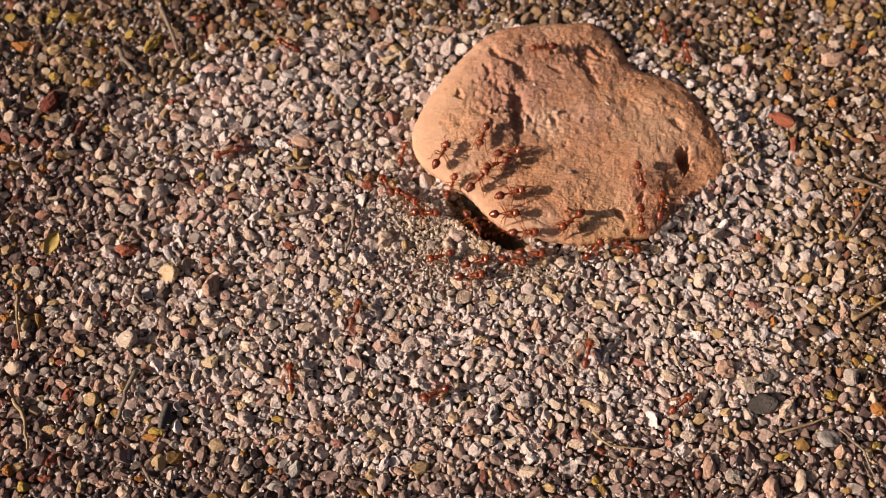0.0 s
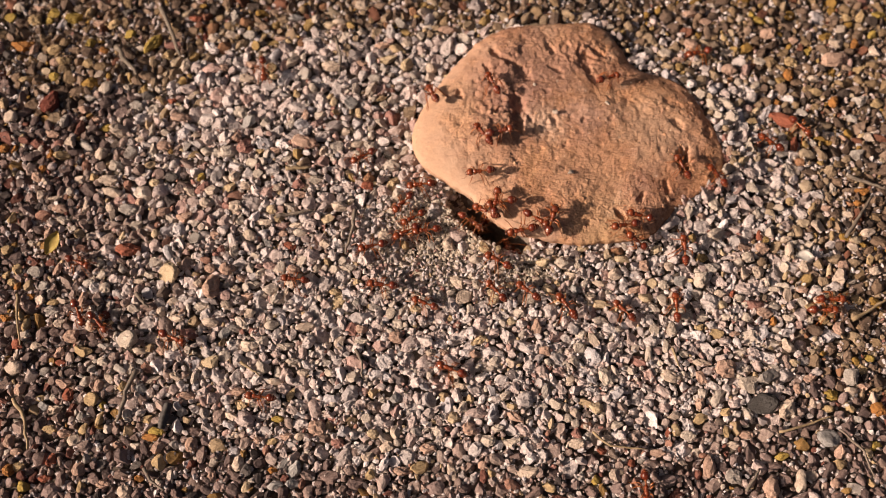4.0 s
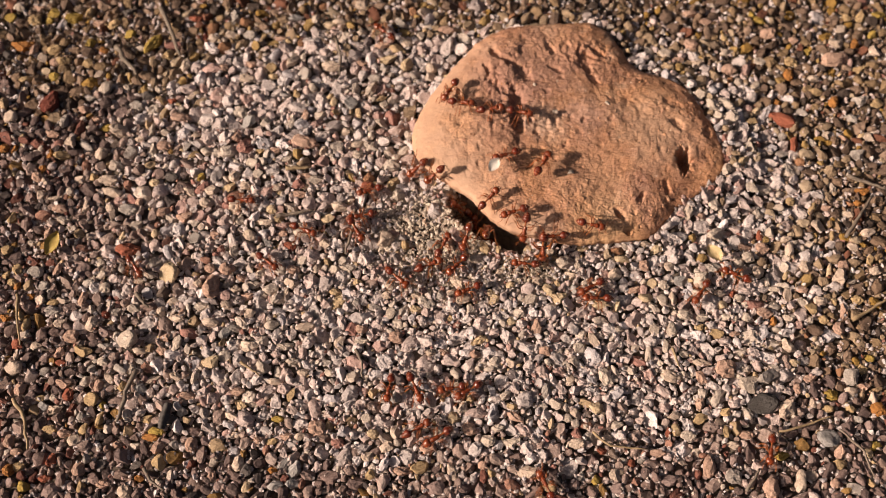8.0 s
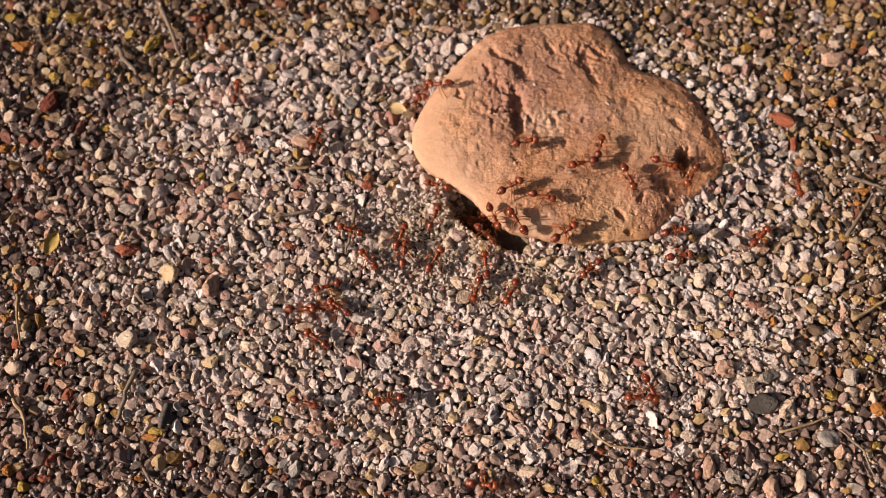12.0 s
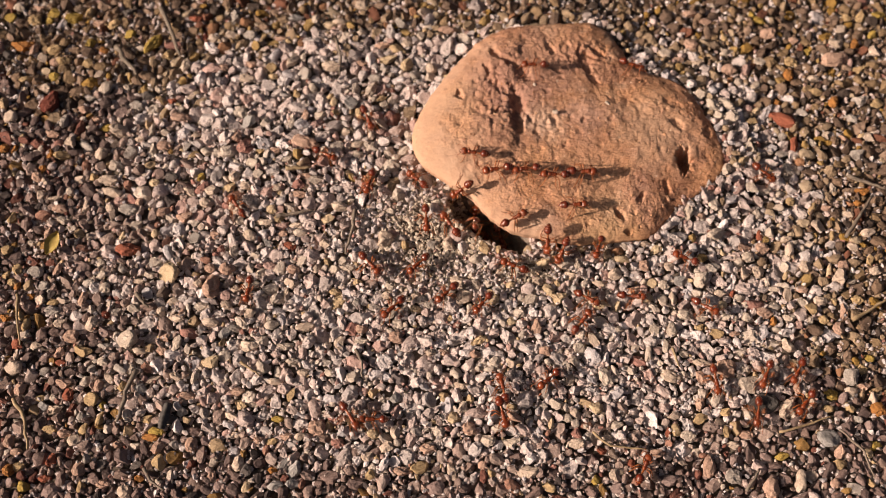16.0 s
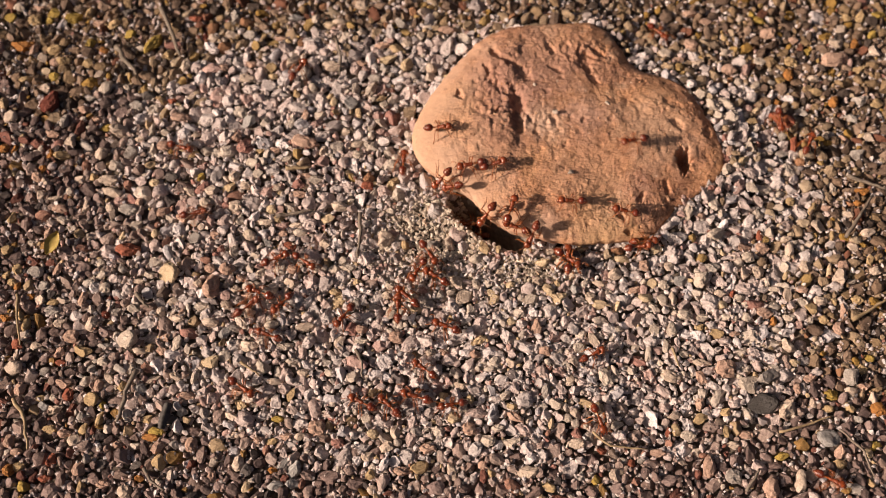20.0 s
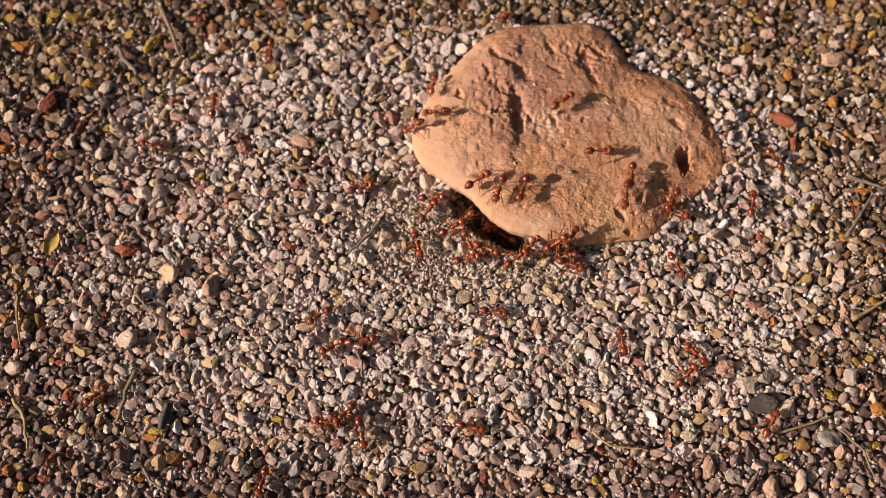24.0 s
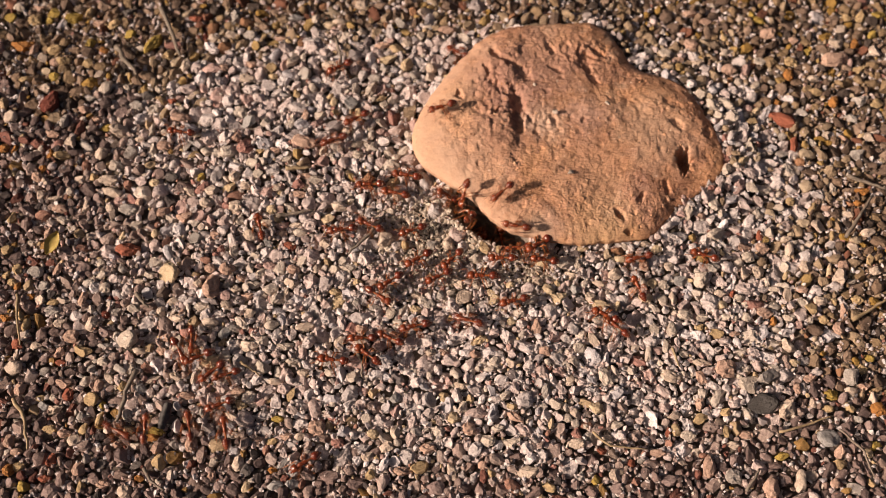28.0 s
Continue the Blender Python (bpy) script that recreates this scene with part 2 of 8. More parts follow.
SOIL = soil_material()
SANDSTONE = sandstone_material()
RED = chitin("red_chitin", (0.20, 0.038, 0.010), 0.25)
AMBER = chitin("amber_chitin", (0.30, 0.085, 0.020), 0.3)
GASTER = chitin("gaster_chitin", (0.13, 0.020, 0.007), 0.2)
TWIG = plant_material("grey_twig", (0.10, 0.075, 0.055), (0.26, 0.21, 0.165))
STRAW = plant_material("straw_stem", (0.20, 0.135, 0.07), (0.40, 0.30, 0.18))
BARK = plant_material("dark_bark", (0.03, 0.027, 0.026), (0.125, 0.11, 0.10))
HUSK = plant_material("pale_husk", (0.52, 0.38, 0.18), (0.70, 0.54, 0.31), 0.6)
CHAFF = plant_material("white_chaff", (0.55, 0.50, 0.44), (0.74, 0.70, 0.64), 0.6)
LEAF = plant_material("dry_leaf", (0.32, 0.22, 0.045), (0.52, 0.38, 0.11), 0.6)

# ---------------------------------------------------------------- helpers for meshes


def mesh_of(name, verts, faces, mat, smooth=True):
    me = bpy.data.meshes.new(name)
    me.from_pydata([tuple(map(float, v)) for v in verts] if not isinstance(verts, np.ndarray) else verts.tolist(), [],
                   faces if not isinstance(faces, np.ndarray) else faces.tolist())
    me.materials.append(mat)
    if smooth:
        me.polygons.foreach_set("use_smooth", [True] * len(me.polygons))
    me.update()
    return me


def part(name, bm, material, parent, label=""):
    me = bpy.data.meshes.new(name)
    bm.to_mesh(me)
    bm.free()
    me.materials.append(material)
    me.polygons.foreach_set("use_smooth", [True] * len(me.polygons))
    ob = new(name, me)
    ob.parent = parent
    if label:
        ob["label"] = label
    return ob


def ball(bm, centre, radii, seg=12, rings=8, turn=None):
    m = Matrix.Translation(Vector(centre) * MM)
    if turn is not None:
        m = m @ turn
    m = m @ Matrix.Diagonal((radii[0] * MM, radii[1] * MM, radii[2] * MM, 1))
    bmesh.ops.create_uvsphere(bm, u_segments=seg, v_segments=rings, radius=1.0, matrix=m)


def tube(bm, points, radii, sides=6):
    """A tapered tube through points, both in millimetres."""
    pts = [Vector(p) * MM for p in points]
    rings = []
    for i, p in enumerate(pts):
        d = (pts[min(i + 1, len(pts) - 1)] - pts[max(i - 1, 0)]).normalized()
        a = d.orthogonal().normalized()
        b = d.cross(a)
        r = radii[i] * MM
        rings.append([bm.verts.new(p + (a * math.cos(2 * math.pi * k / sides) + b * math.sin(2 * math.pi * k / sides)) * r)
                      for k in range(sides)])
    for i in range(1, len(rings)):
        r0 = rings[i - 1]
        turn0 = min(range(sides), key=lambda s: sum((rings[i][(k + s) % sides].co - r0[k].co).length for k in range(sides)))
        rings[i] = [rings[i][(k + turn0) % sides] for k in range(sides)]
        for k in range(sides):
            bm.faces.new((r0[k], r0[(k + 1) % sides], rings[i][(k + 1) % sides], rings[i][k]))
    bm.faces.new(rings[0][::-1])
    bm.faces.new(rings[-1])
    bmesh.ops.recalc_face_normals(bm, faces=bm.faces)


# ---------------------------------------------------------------- the lie of the land (millimetres)
STONE_AT = (34.07, 31.40)
# outline of the stone: mean radius, then cosine and sine of each harmonic
LOBES = [37.3, -0.12, 3.4, 2.49, -1.79, 0.74, -0.92, 2.0, 0.13, 0.03, 0.38, 0.81, 0.49, -0.72, -0.27, -0.14, -0.46, -0.03, -0.73]
NEST_AT = (11.6, 7.0)
NEST_TURN = radians(-37)


def stone_radius(a):
    r = LOBES[0]
    for k in range(1, 10):
        r += LOBES[2 * k - 1] * math.cos(k * a) + LOBES[2 * k] * math.sin(k * a)
    return r


def nest_reach(x, y):
    """0 in the middle of the entrance, 1 at its rim."""
    dx, dy = x - NEST_AT[0], y - NEST_AT[1]
    u = dx * math.cos(NEST_TURN) + dy * math.sin(NEST_TURN)
    v = -dx * math.sin(NEST_TURN) + dy * math.cos(NEST_TURN)
    return math.hypot(u / 11.2, (v - 1.0) / 4.3)


def land(x, y):
    """Height of the soil under the gravel."""
    z = -1.6 + 0.8 * noise.noise((x * 0.03, y * 0.03, 3.1)) + 0.5 * noise.noise((x * 0.09, y * 0.09, 7.7))
    if abs(x) + abs(y) > 600:
        return z
    east = math.cos(math.atan2(y - STONE_AT[1], x - STONE_AT[0]) + radians(8))
    if east > 0:
        z += 2.2 * east ** 0.7 * math.exp(-((stone_u(x, y) - 1.10) / 0.16) ** 2)
    q = nest_reach(x, y)
    z += 1.2 * math.exp(-((q - 1.35) / 0.5) ** 2)
    if q < 1.25:
        z -= 17.0 * (1 - (q / 1.25) ** 2) ** 0.8
    return z


def stone_u(x, y):
    dx, dy = x - STONE_AT[0], y - STONE_AT[1]
    return math.hypot(dx, dy) / stone_radius(math.atan2(dy, dx))


def rim_height(a):
    """The widest girdle of the stone lies higher towards the nest, and in the gravel on the far side."""
    return 2.0 + 3.4 * max(0.0, math.cos(a - radians(215)))


def stone_top(x, y):
    """Height of the stone's upper face, without its pits."""
    a = math.atan2(y - STONE_AT[1], x - STONE_AT[0])
    u = min(1.0, stone_u(x, y))
    zr = rim_height(a)
    crown = 7.8 - 0.055 * (x - STONE_AT[0]) + 0.01 * (y - STONE_AT[1])
    return zr + (crown - zr) * (1 - u ** (3.4 - 0.6 * math.cos(a - radians(15)))) ** 0.62


def surface(x, y):
    """Height on which an ant stands."""
    if stone_u(x, y) < 0.985:
        return stone_top(x, y)
    return land(x, y) + (1.7 if nest_reach(x, y) > 1.1 else 0.8)

# ---------------------------------------------------------------- ground


def spread(fine, step, far):
    """Even steps up to fine, then ever longer ones to far."""
    out = list(np.arange(0, fine + step / 2, step))
    s = step
    while out[-1] < far:
        s *= 1.3
        out.append(out[-1] + s)
    return [-v for v in out[:0:-1]] + out


def build_ground():
    xs, ys = spread(150, 1.5, 80000), spread(110, 1.5, 80000)
    verts = [(x * MM, y * MM, land(x, y) * MM) for y in ys for x in xs]
    n = len(xs)
    faces = [(j * n + i, j * n + i + 1, (j + 1) * n + i + 1, (j + 1) * n + i) for j in range(len(ys) - 1) for i in range(n - 1)]
    ob = new("ground", mesh_of("ground", verts, faces, SOIL))
    return tagged(ob, "dry brown soil under loose mixed gravel", "ground", kind="structure")


GROUND = build_ground()

# ---------------------------------------------------------------- the flat stone
PITS = [  # x, y, half length, half width, turn in degrees, depth
    (14.6, 57.6, 2.4, 1.0, -60, 1.7), (18.6, 54.6, 3.6, 1.0, -32, 1.6), (22.2, 50.7, 2.9, 1.8, -60, 1.1),
    (20.3, 41.0, 4.6, 1.7, 105, 2.2), (19.9, 35.5, 3.6, 1.7, 100, 2.6), (21.1, 32.2, 1.6, 1.1, 80, 1.1), (15.7, 45.6, 3.4, 1.2, -45, 0.9),
    (4.8, 43.0, 1.5, 0.8, 110, 1.2), (12.4, 51.5, 2.4, 0.8, 110, 1.0), (65.4, 24.6, 3.7, 1.6, 95, 7.0),
    (40.2, 55.3, 4.4, 1.5, -75, 1.3), (63.9, 42.5, 3.0, 1.2, -20, 0.6), (41.0, 57.9, 2.4, 0.9, -25, 1.0), (44.0, 59.4, 3.0, 0.9, -35, 1.0), (46.8, 7.8, 1.6, 0.9, 125, 1.5),
    (48.9, 3.0, 1.0, 0.8, 0, 1.1), (46.2, 36.3, 1.0, 0.8, 0, 0.7), (38.7, 35.7, 1.0, 0.8, 20, 0.7),
    (25.4, 31.4, 0.8, 0.8, 0, 0.8), (14.8, 37.5, 0.8, 0.6, 100, 0.9), (23.7, 35.7, 1.3, 0.6, 120, 0.8),
    (72.9, 34.2, 1.8, 1.4, 90, 1.0), (64.5, 36.0, 2.4, 1.2, -50, 0.6), (60.1, 16.5, 2.3, 0.8, 100, 0.8),
    (52.8, 12.7, 1.6, 0.8, 60, 0.8), (30.6, 59.7, 2.3, 0.9, -60, 0.8), (31.7, 52.2, 1.9, 0.9, -30, 0.7), (42.0, 49.6, 2.2, 1.2, -60, 0.8)]


def dent(x, y):
    d = 0.0
    for px, py, a, b, turn, depth in PITS:
        if abs(x - px) < 7 and abs(y - py) < 7:
            c, s = math.cos(radians(turn)), math.sin(radians(turn))
            u, v = (x - px) * c + (y - py) * s, -(x - px) * s + (y - py) * c
            wob = 0.5 * noise.noise((x * 0.8, y * 0.8, 5.0)) + 0.3 * noise.noise((x * 1.9, y * 1.9, 15.0))
            q = math.hypot(u / a, v / b) + wob
            if q < 1.25:
                d = max(d, 0.8 * depth * min(1.0, (1.25 - q) / 0.55))
    return d


def pores(x, y):
    """Small ragged holes strewn over the broken face."""
    out = 0.0
    bare = 0.30 - 0.42 * math.exp(-((x - 17) / 13) ** 2 - ((y - 45) / 17) ** 2)
    for size, seed, depth in ((3.1, 3.0, 0.62), (2.0, 8.0, 0.50), (1.4, 5.0, 0.36)):
        wx, wy = x + 0.7 * noise.noise((x * 0.9, y * 0.9, seed)), y + 0.7 * noise.noise((x * 0.9, y * 0.9, seed + 40))
        gap, spots = noise.voronoi((wx / size, wy / size, seed))
        pick = noise.noise(spots[0] * 7.3)
        if pick > bare and gap[0] < 0.40:
            out += depth * min(1.0, 0.3 + (pick - bare) * 2.2) * (1 - gap[0] / 0.40)
    return out


def stone_relief(x, y, a, u):
    """Height of the rough upper face over the plain form: smooth worn shoulder on the sunny side, broken face elsewhere."""
    worn = max(0.0, math.cos(a - radians(205)))
    rough = min(1.0, max(0.10, (1.0 - u) / (0.07 + 0.24 * worn))) * (1.0 if u < 0.97 else 0.5)
    f = 0.85 * noise.noise((x * 0.08, y * 0.08, 2.0)) + 0.34 * noise.noise((x * 0.27, y * 0.27, 9.0))
    coarse = 0.28 + 0.5 * max(0.0, 0.45 + noise.noise((x * 0.07, y * 0.07, 51.0)))
    f += coarse * (0.30 * noise.noise((x * 0.62, y * 0.55, 11.0)) - 0.22 * abs(noise.noise((x * 1.0, y * 0.9, 14.0))) + 0.22 * noise.noise((x * 1.6, y * 1.6, 13.0)))
    crumbly = max(0.0, 1 - math.hypot((x - 15) / 9, (y - 38) / 15)) + max(0.0, 1 - math.hypot((x - 30) / 8, (y - 34) / 7)) + max(0.0, 1 - math.hypot((x - 38) / 14, (y - 58) / 8))
    gap, _ = noise.voronoi((x / 1.5 + 0.4 * noise.noise((x, y, 61.0)), y / 1.5, 12.0))
    f += 1.5 * min(1.0, 1.6 * crumbly) * (0.45 - gap[0]) * (0.5 + noise.noise((x * 0.5, y * 0.5, 71.0)))
    step = max(0.0, min(1.0, (20.5 + 0.06 * (y - 36) + 0.8 * noise.noise((x * 0.4, y * 0.4, 6.0)) - x) / 1.8))
    fade = 1.0 if 28 < y < 58 else max(0.0, 1 - (28 - y) / 10) if y <= 28 else max(0.0, 1 - (y - 58) / 8)
    cliff = 0.65 * step * fade * min(1.0, (1 - u) * 5)
    return f * rough - (dent(x, y) + pores(x, y)) * min(1.0, 0.15 + rough) + cliff


def build_stone():
    n, unders = 320, 20
    verts, ids = [], {}
    for j in range(n + 1):
        for i in range(n + 1):
            p, q = 2 * i / n - 1, 2 * j / n - 1
            ex, ey = p * math.sqrt(1 - q * q / 2), q * math.sqrt(1 - p * p / 2)
            u, a = min(1.0, math.hypot(ex, ey)), math.atan2(ey, ex)
            u = 1 - (1 - u) ** 1.3
            r = stone_radius(a)
            x, y = STONE_AT[0] + math.cos(a) * r * u, STONE_AT[1] + math.sin(a) * r * u
            z = stone_top(x, y) + stone_relief(x, y, a, u)
            edge = (0.5 * noise.noise((math.cos(a) * 6, math.sin(a) * 6, 1.0)) + 0.35 * noise.noise((math.cos(a) * 19, math.sin(a) * 19, 4.0))) * u ** 6
            ids[i, j] = len(verts)
            verts.append((x + math.cos(a) * edge, y + math.sin(a) * edge, z))
    faces = [(ids[i, j], ids[i + 1, j], ids[i + 1, j + 1], ids[i, j + 1]) for j in range(n) for i in range(n)]
    rim = [ids[i, 0] for i in range(n)] + [ids[n, j] for j in range(n)] + [ids[i, n] for i in range(n, 0, -1)] + [ids[0, j] for j in range(n, 0, -1)]
    loop = rim
    for k in range(1, unders + 1):
        s = k / unders
        inn = 1 - 0.30 * s ** 1.6
        fresh = []
        for v in rim:
            x, y, z = verts[v]
            a = math.atan2(y - STONE_AT[1], x - STONE_AT[0])
            x, y = STONE_AT[0] + (x - STONE_AT[0]) * inn, STONE_AT[1] + (y - STONE_AT[1]) * inn
            fresh.append(len(verts))
            verts.append((x, y, z - (z + 5.0) * (1 - (1 - s) ** 1.7) + 0.3 * noise.noise((x * 0.4, y * 0.4, s * 4))))
        m = len(rim)
        faces += [(loop[i], fresh[i], fresh[(i + 1) % m], loop[(i + 1) % m]) for i in range(m)]
        loop = fresh
    faces.append(tuple(loop[::-1]))
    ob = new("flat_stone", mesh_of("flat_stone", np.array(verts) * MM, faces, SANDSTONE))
    return tagged(ob, "flat orange-brown pitted sandstone slab lying in gravel over the nest", "stone")


build_stone()

# ---------------------------------------------------------------- gravel


def rock_shape(seed, sub):
    """A broken, tumbled piece of rock of about unit half width: a ball cut by chance planes, then worn."""
    rnd = random.Random(seed)
    bm = bmesh.new()
    bmesh.ops.create_icosphere(bm, subdivisions=sub, radius=1.0)
    cuts = []
    for _ in range(rnd.randint(8, 13)):
        d = Vector((rnd.gauss(0, 1), rnd.gauss(0, 1), rnd.gauss(0, 1))).normalized()
        cuts.append((d, rnd.uniform(0.46, 0.80)))
    long, wide, high = rnd.uniform(1.0, 1.3), rnd.uniform(0.78, 1.0), rnd.uniform(0.58, 0.85)
    for v in bm.verts:
        p = v.co.copy()
        for d, h in cuts:
            over = p.dot(d) - h
            if over > 0:
                p -= d * over * 0.97
        p += v.co * 0.12 * noise.noise(v.co * 1.6 + Vector((seed * 3.7, 0, 0)))
        p += v.co * 0.07 * noise.noise(v.co * 4.2 + Vector((0, seed * 2.3, 0)))
        if seed % 3 == 0:  # crumbly, clotted pieces
            p += v.co * (0.14 * noise.noise(v.co * 5.0 + Vector((seed, 3.0, 1.0))) + 0.12 * noise.noise(v.co * 9.0 + Vector((seed, 0.0, 7.0))))
        v.co = Vector((p.x * long, p.y * wide, p.z * high)) * 1.2
    co = np.array([v.co[:] for v in bm.verts])
    bm.verts.index_update()
    fa = np.array([[v.index for v in f.verts] for f in bm.faces])
    bm.free()
    return co, fa


FINE_SHAPES = [rock_shape(s, 3) for s in range(28)]
ROUGH_SHAPES = [rock_shape(s + 50, 2) for s in range(24)]
GRIT_SHAPES = [rock_shape(s + 90, 1) for s in range(14)]
chance = random.Random(11)


class Packing:
    """Discs laid side by side, none on another."""

    def __init__(self):
        self.cells = {}

    def free(self, x, y, r, tight):
        cx, cy = int(x // 4.2), int(y // 4.2)
        for i in (cx - 1, cx, cx + 1):
            for j in (cy - 1, cy, cy + 1):
                for px, py, pr in self.cells.get((i, j), ()):
                    need = (r + pr) * tight
                    if (px - x) ** 2 + (py - y) ** 2 < need * need:
                        return False
        return True

    def add(self, x, y, r):
        self.cells.setdefault((int(x // 4.2), int(y // 4.2)), []).append((x, y, r))


def grit_zone(x, y):
    """How far a place lies inside the fine tailings round the nest (1 in the middle, 0 at the edge)."""
    dx, dy = x - (-2.5), y - 3.0
    q = math.hypot(dx / 21.0, dy / 17.0) + 0.25 * noise.noise((x * 0.12, y * 0.12, 31.0))
    dx, dy = x - 22, y - (-7)
    q2 = math.hypot(dx / 16.0, dy / 7.0) + 0.25 * noise.noise((x * 0.12, y * 0.12, 35.0))
    return max(0.0, 1 - min(q, q2 * 1.15))


def tumbled(flat):
    return Euler((chance.gauss(0, flat), chance.gauss(0, flat), chance.uniform(0, 6.283))).to_matrix()


def heap(name, pieces, shapes, mat, label):
    """Joins pieces (x, y, z, half width) into one mesh of loose stones."""
    vs, fs, at = [], [], 0
    for x, y, z, r in pieces:
        co, fa = shapes[chance.randrange(len(shapes))]
        m = np.array(tumbled(0.5))
        vs.append((co * r) @ m.T + (x, y, z))
        fs.append(fa + at)
        at += len(co)
    ob = new(name, mesh_of(name, np.concatenate(vs) * MM, np.concatenate(fs), mat, False))
    return tagged(ob, label, "gravel", kind="stuff")


def vignette_share(x, y):
    """Share of the darker gravel: rises towards all sides and corners, imitating lens vignette."""
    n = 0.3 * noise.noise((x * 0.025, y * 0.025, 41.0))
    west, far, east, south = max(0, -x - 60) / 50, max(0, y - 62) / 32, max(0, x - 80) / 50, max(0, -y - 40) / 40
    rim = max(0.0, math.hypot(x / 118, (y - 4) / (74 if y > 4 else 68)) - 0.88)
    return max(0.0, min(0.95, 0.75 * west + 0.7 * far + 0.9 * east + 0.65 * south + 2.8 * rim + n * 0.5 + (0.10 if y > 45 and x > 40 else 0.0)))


def under_stone(x, y, r):
    return stone_u(x, y) < 1.0 - 0.05 + r * 0.01


packing = Packing()
SHAPE_MESHES = {}


def shape_mesh(k, mat):
    key = (k, mat.name)
    if key not in SHAPE_MESHES:
        co, fa = FINE_SHAPES[k]
        SHAPE_MESHES[key] = mesh_of("pebble", co, fa, mat, False)
    return SHAPE_MESHES[key]


MARKED, JOINED = [], {}


def pebble(x, y, long, wide, turn, mat):
    """One stone of the gravel, told apart by its colour or size; sizes across in millimetres."""
    k = chance.randrange(len(FINE_SHAPES))
    if mat.name.split("_")[0] in ("red", "orange", "maroon", "pink"):
        k -= k % 3  # scoria: one of the crumbly forms
    z = land(x, y) + 1.25 + 0.24 * wide
    m = Matrix.LocRotScale(Vector((x, y, z)) * MM, Euler((chance.gauss(0, 0.2), chance.gauss(0, 0.2), radians(turn))),
                           Vector((long * 0.43, wide * 0.48, wide * 0.46)) * MM)
    packing.add(x, y, (long + wide) * 0.225)
    if len(MARKED) < 300:
        ob = new("pebble", shape_mesh(k, mat))
        ob.parent = GROUND
        ob.matrix_basis = m
        MARKED.append(ob)
    else:
        JOINED.setdefault(mat.name, (mat, []))[1].append((k, m))


def join_pebbles():
    """The stones past the first three hundred, one mesh for each kind of rock."""
    for mat, stones in JOINED.values():
        vs, fs, at = [], [], 0
        for k, m in stones:
            co, fa = FINE_SHAPES[k]
            a = np.array(m)
            vs.append(co @ a[:3, :3].T + a[:3, 3])
            fs.append(fa + at)
            at += len(co)
        ob = new("gravel", mesh_of("gravel", np.concatenate(vs), np.concatenate(fs), mat, False))
        tagged(ob, "loose " + mat.name.replace("_rock", "").replace("_", "-") + " pebbles in the mixed gravel", "gravel", kind="stuff")


# stones that stand out of the gravel by their colour or size
pebble(-71.7, -7.2, 5.9, 5.3, 10, ROCKS["cream"])
pebble(-83.8, -0.4, 6.3, 5.0, 0, ROCKS["red"])
pebble(-56.4, -6.0, 3.9, 3.8, 0, ROCKS["pink"])
pebble(-59.8, -11.4, 4.7, 5.9, 0, ROCKS["pink"])
pebble(-40.7, 0.9, 3.6, 2.8, 0, ROCKS["red"])
pebble(-91.4, -28.8, 4.9, 4.2, 0, ROCKS["ochre"])
pebble(-94.8, -25.3, 4.6, 4.2, 0, ROCKS["pink"])
pebble(-80.3, -25.8, 5.8, 4.9, 0, ROCKS["white"])
pebble(-58.7, -31.5, 4.9, 3.9, 0, ROCKS["cream"])
pebble(-45.2, -33.3, 3.9, 3.7, 0, ROCKS["white"])
pebble(-37.8, -40.2, 3.7, 2.7, 80, ROCKS["ochre"])
pebble(2.6, -46.5, 4.2, 3.5, 10, ROCKS["cream"])
pebble(5.6, -14.1, 5.6, 4.2, 12, ROCKS["beige"])
pebble(3.8, -9.8, 4.7, 3.1, -25, ROCKS["beige"])
pebble(8.8, -3.0, 3.7, 3.5, 0, ROCKS["white"])
pebble(-15.6, 2.1, 4.5, 5.1, 0, ROCKS["beige"])
pebble(31.6, -4.3, 5.1, 4.9, 0, ROCKS["white"])
pebble(-9.9, 0.9, 2.4, 3.0, 0, ROCKS["ochre"])
pebble(-39.3, 16.2, 4.3, 2.9, 0, ROCKS["pink"])
pebble(-20.6, 18.6, 3.9, 2.9, 0, ROCKS["red"])
pebble(-46.2, 11.3, 3.1, 2.9, 0, ROCKS["cream"])
pebble(1.0, 70.3, 4.6, 3.1, 0, ROCKS["pink"])
pebble(-96.0, 50.7, 5.8, 3.7, 75, ROCKS["white"])
pebble(-111.1, 45.4, 6.4, 6.1, 60, ROCKS["maroon"])
pebble(-122.0, 65.1, 5.6, 4.5, 0, ROCKS["orange"])
pebble(-108.7, 74.8, 5.3, 4.6, 30, ROCKS["yellow"])
pebble(-102.4, 65.7, 4.3, 2.9, 70, ROCKS["yellow"])
pebble(-94.6, 37.6, 3.8, 2.3, 10, ROCKS["yellow"])
pebble(-121.3, 30.7, 3.7, 2.3, 80, ROCKS["orange"])
pebble(-118.6, 30.3, 3.2, 2.0, 80, ROCKS["orange"])
pebble(-84.0, 65.1, 6.7, 4.2, 60, ROCKS["yellow"])
pebble(-112.8, 63.7, 4.3, 3.8, 0, ROCKS["ochre"])
pebble(-97.7, 63.3, 3.3, 2.4, 0, ROCKS["orange"])
pebble(-90.4, 35.8, 6.5, 4.0, 0, ROCKS["beige"])
pebble(-38.2, 32.5, 6.9, 4.3, -10, ROCKS["pink"])
pebble(-43.0, 59.8, 5.6, 3.4, 50, ROCKS["beige"])
pebble(-20.7, 49.6, 4.5, 4.1, 60, ROCKS["white"])
pebble(-91.5, 20.3, 5.0, 3.9, 0, ROCKS["beige"])
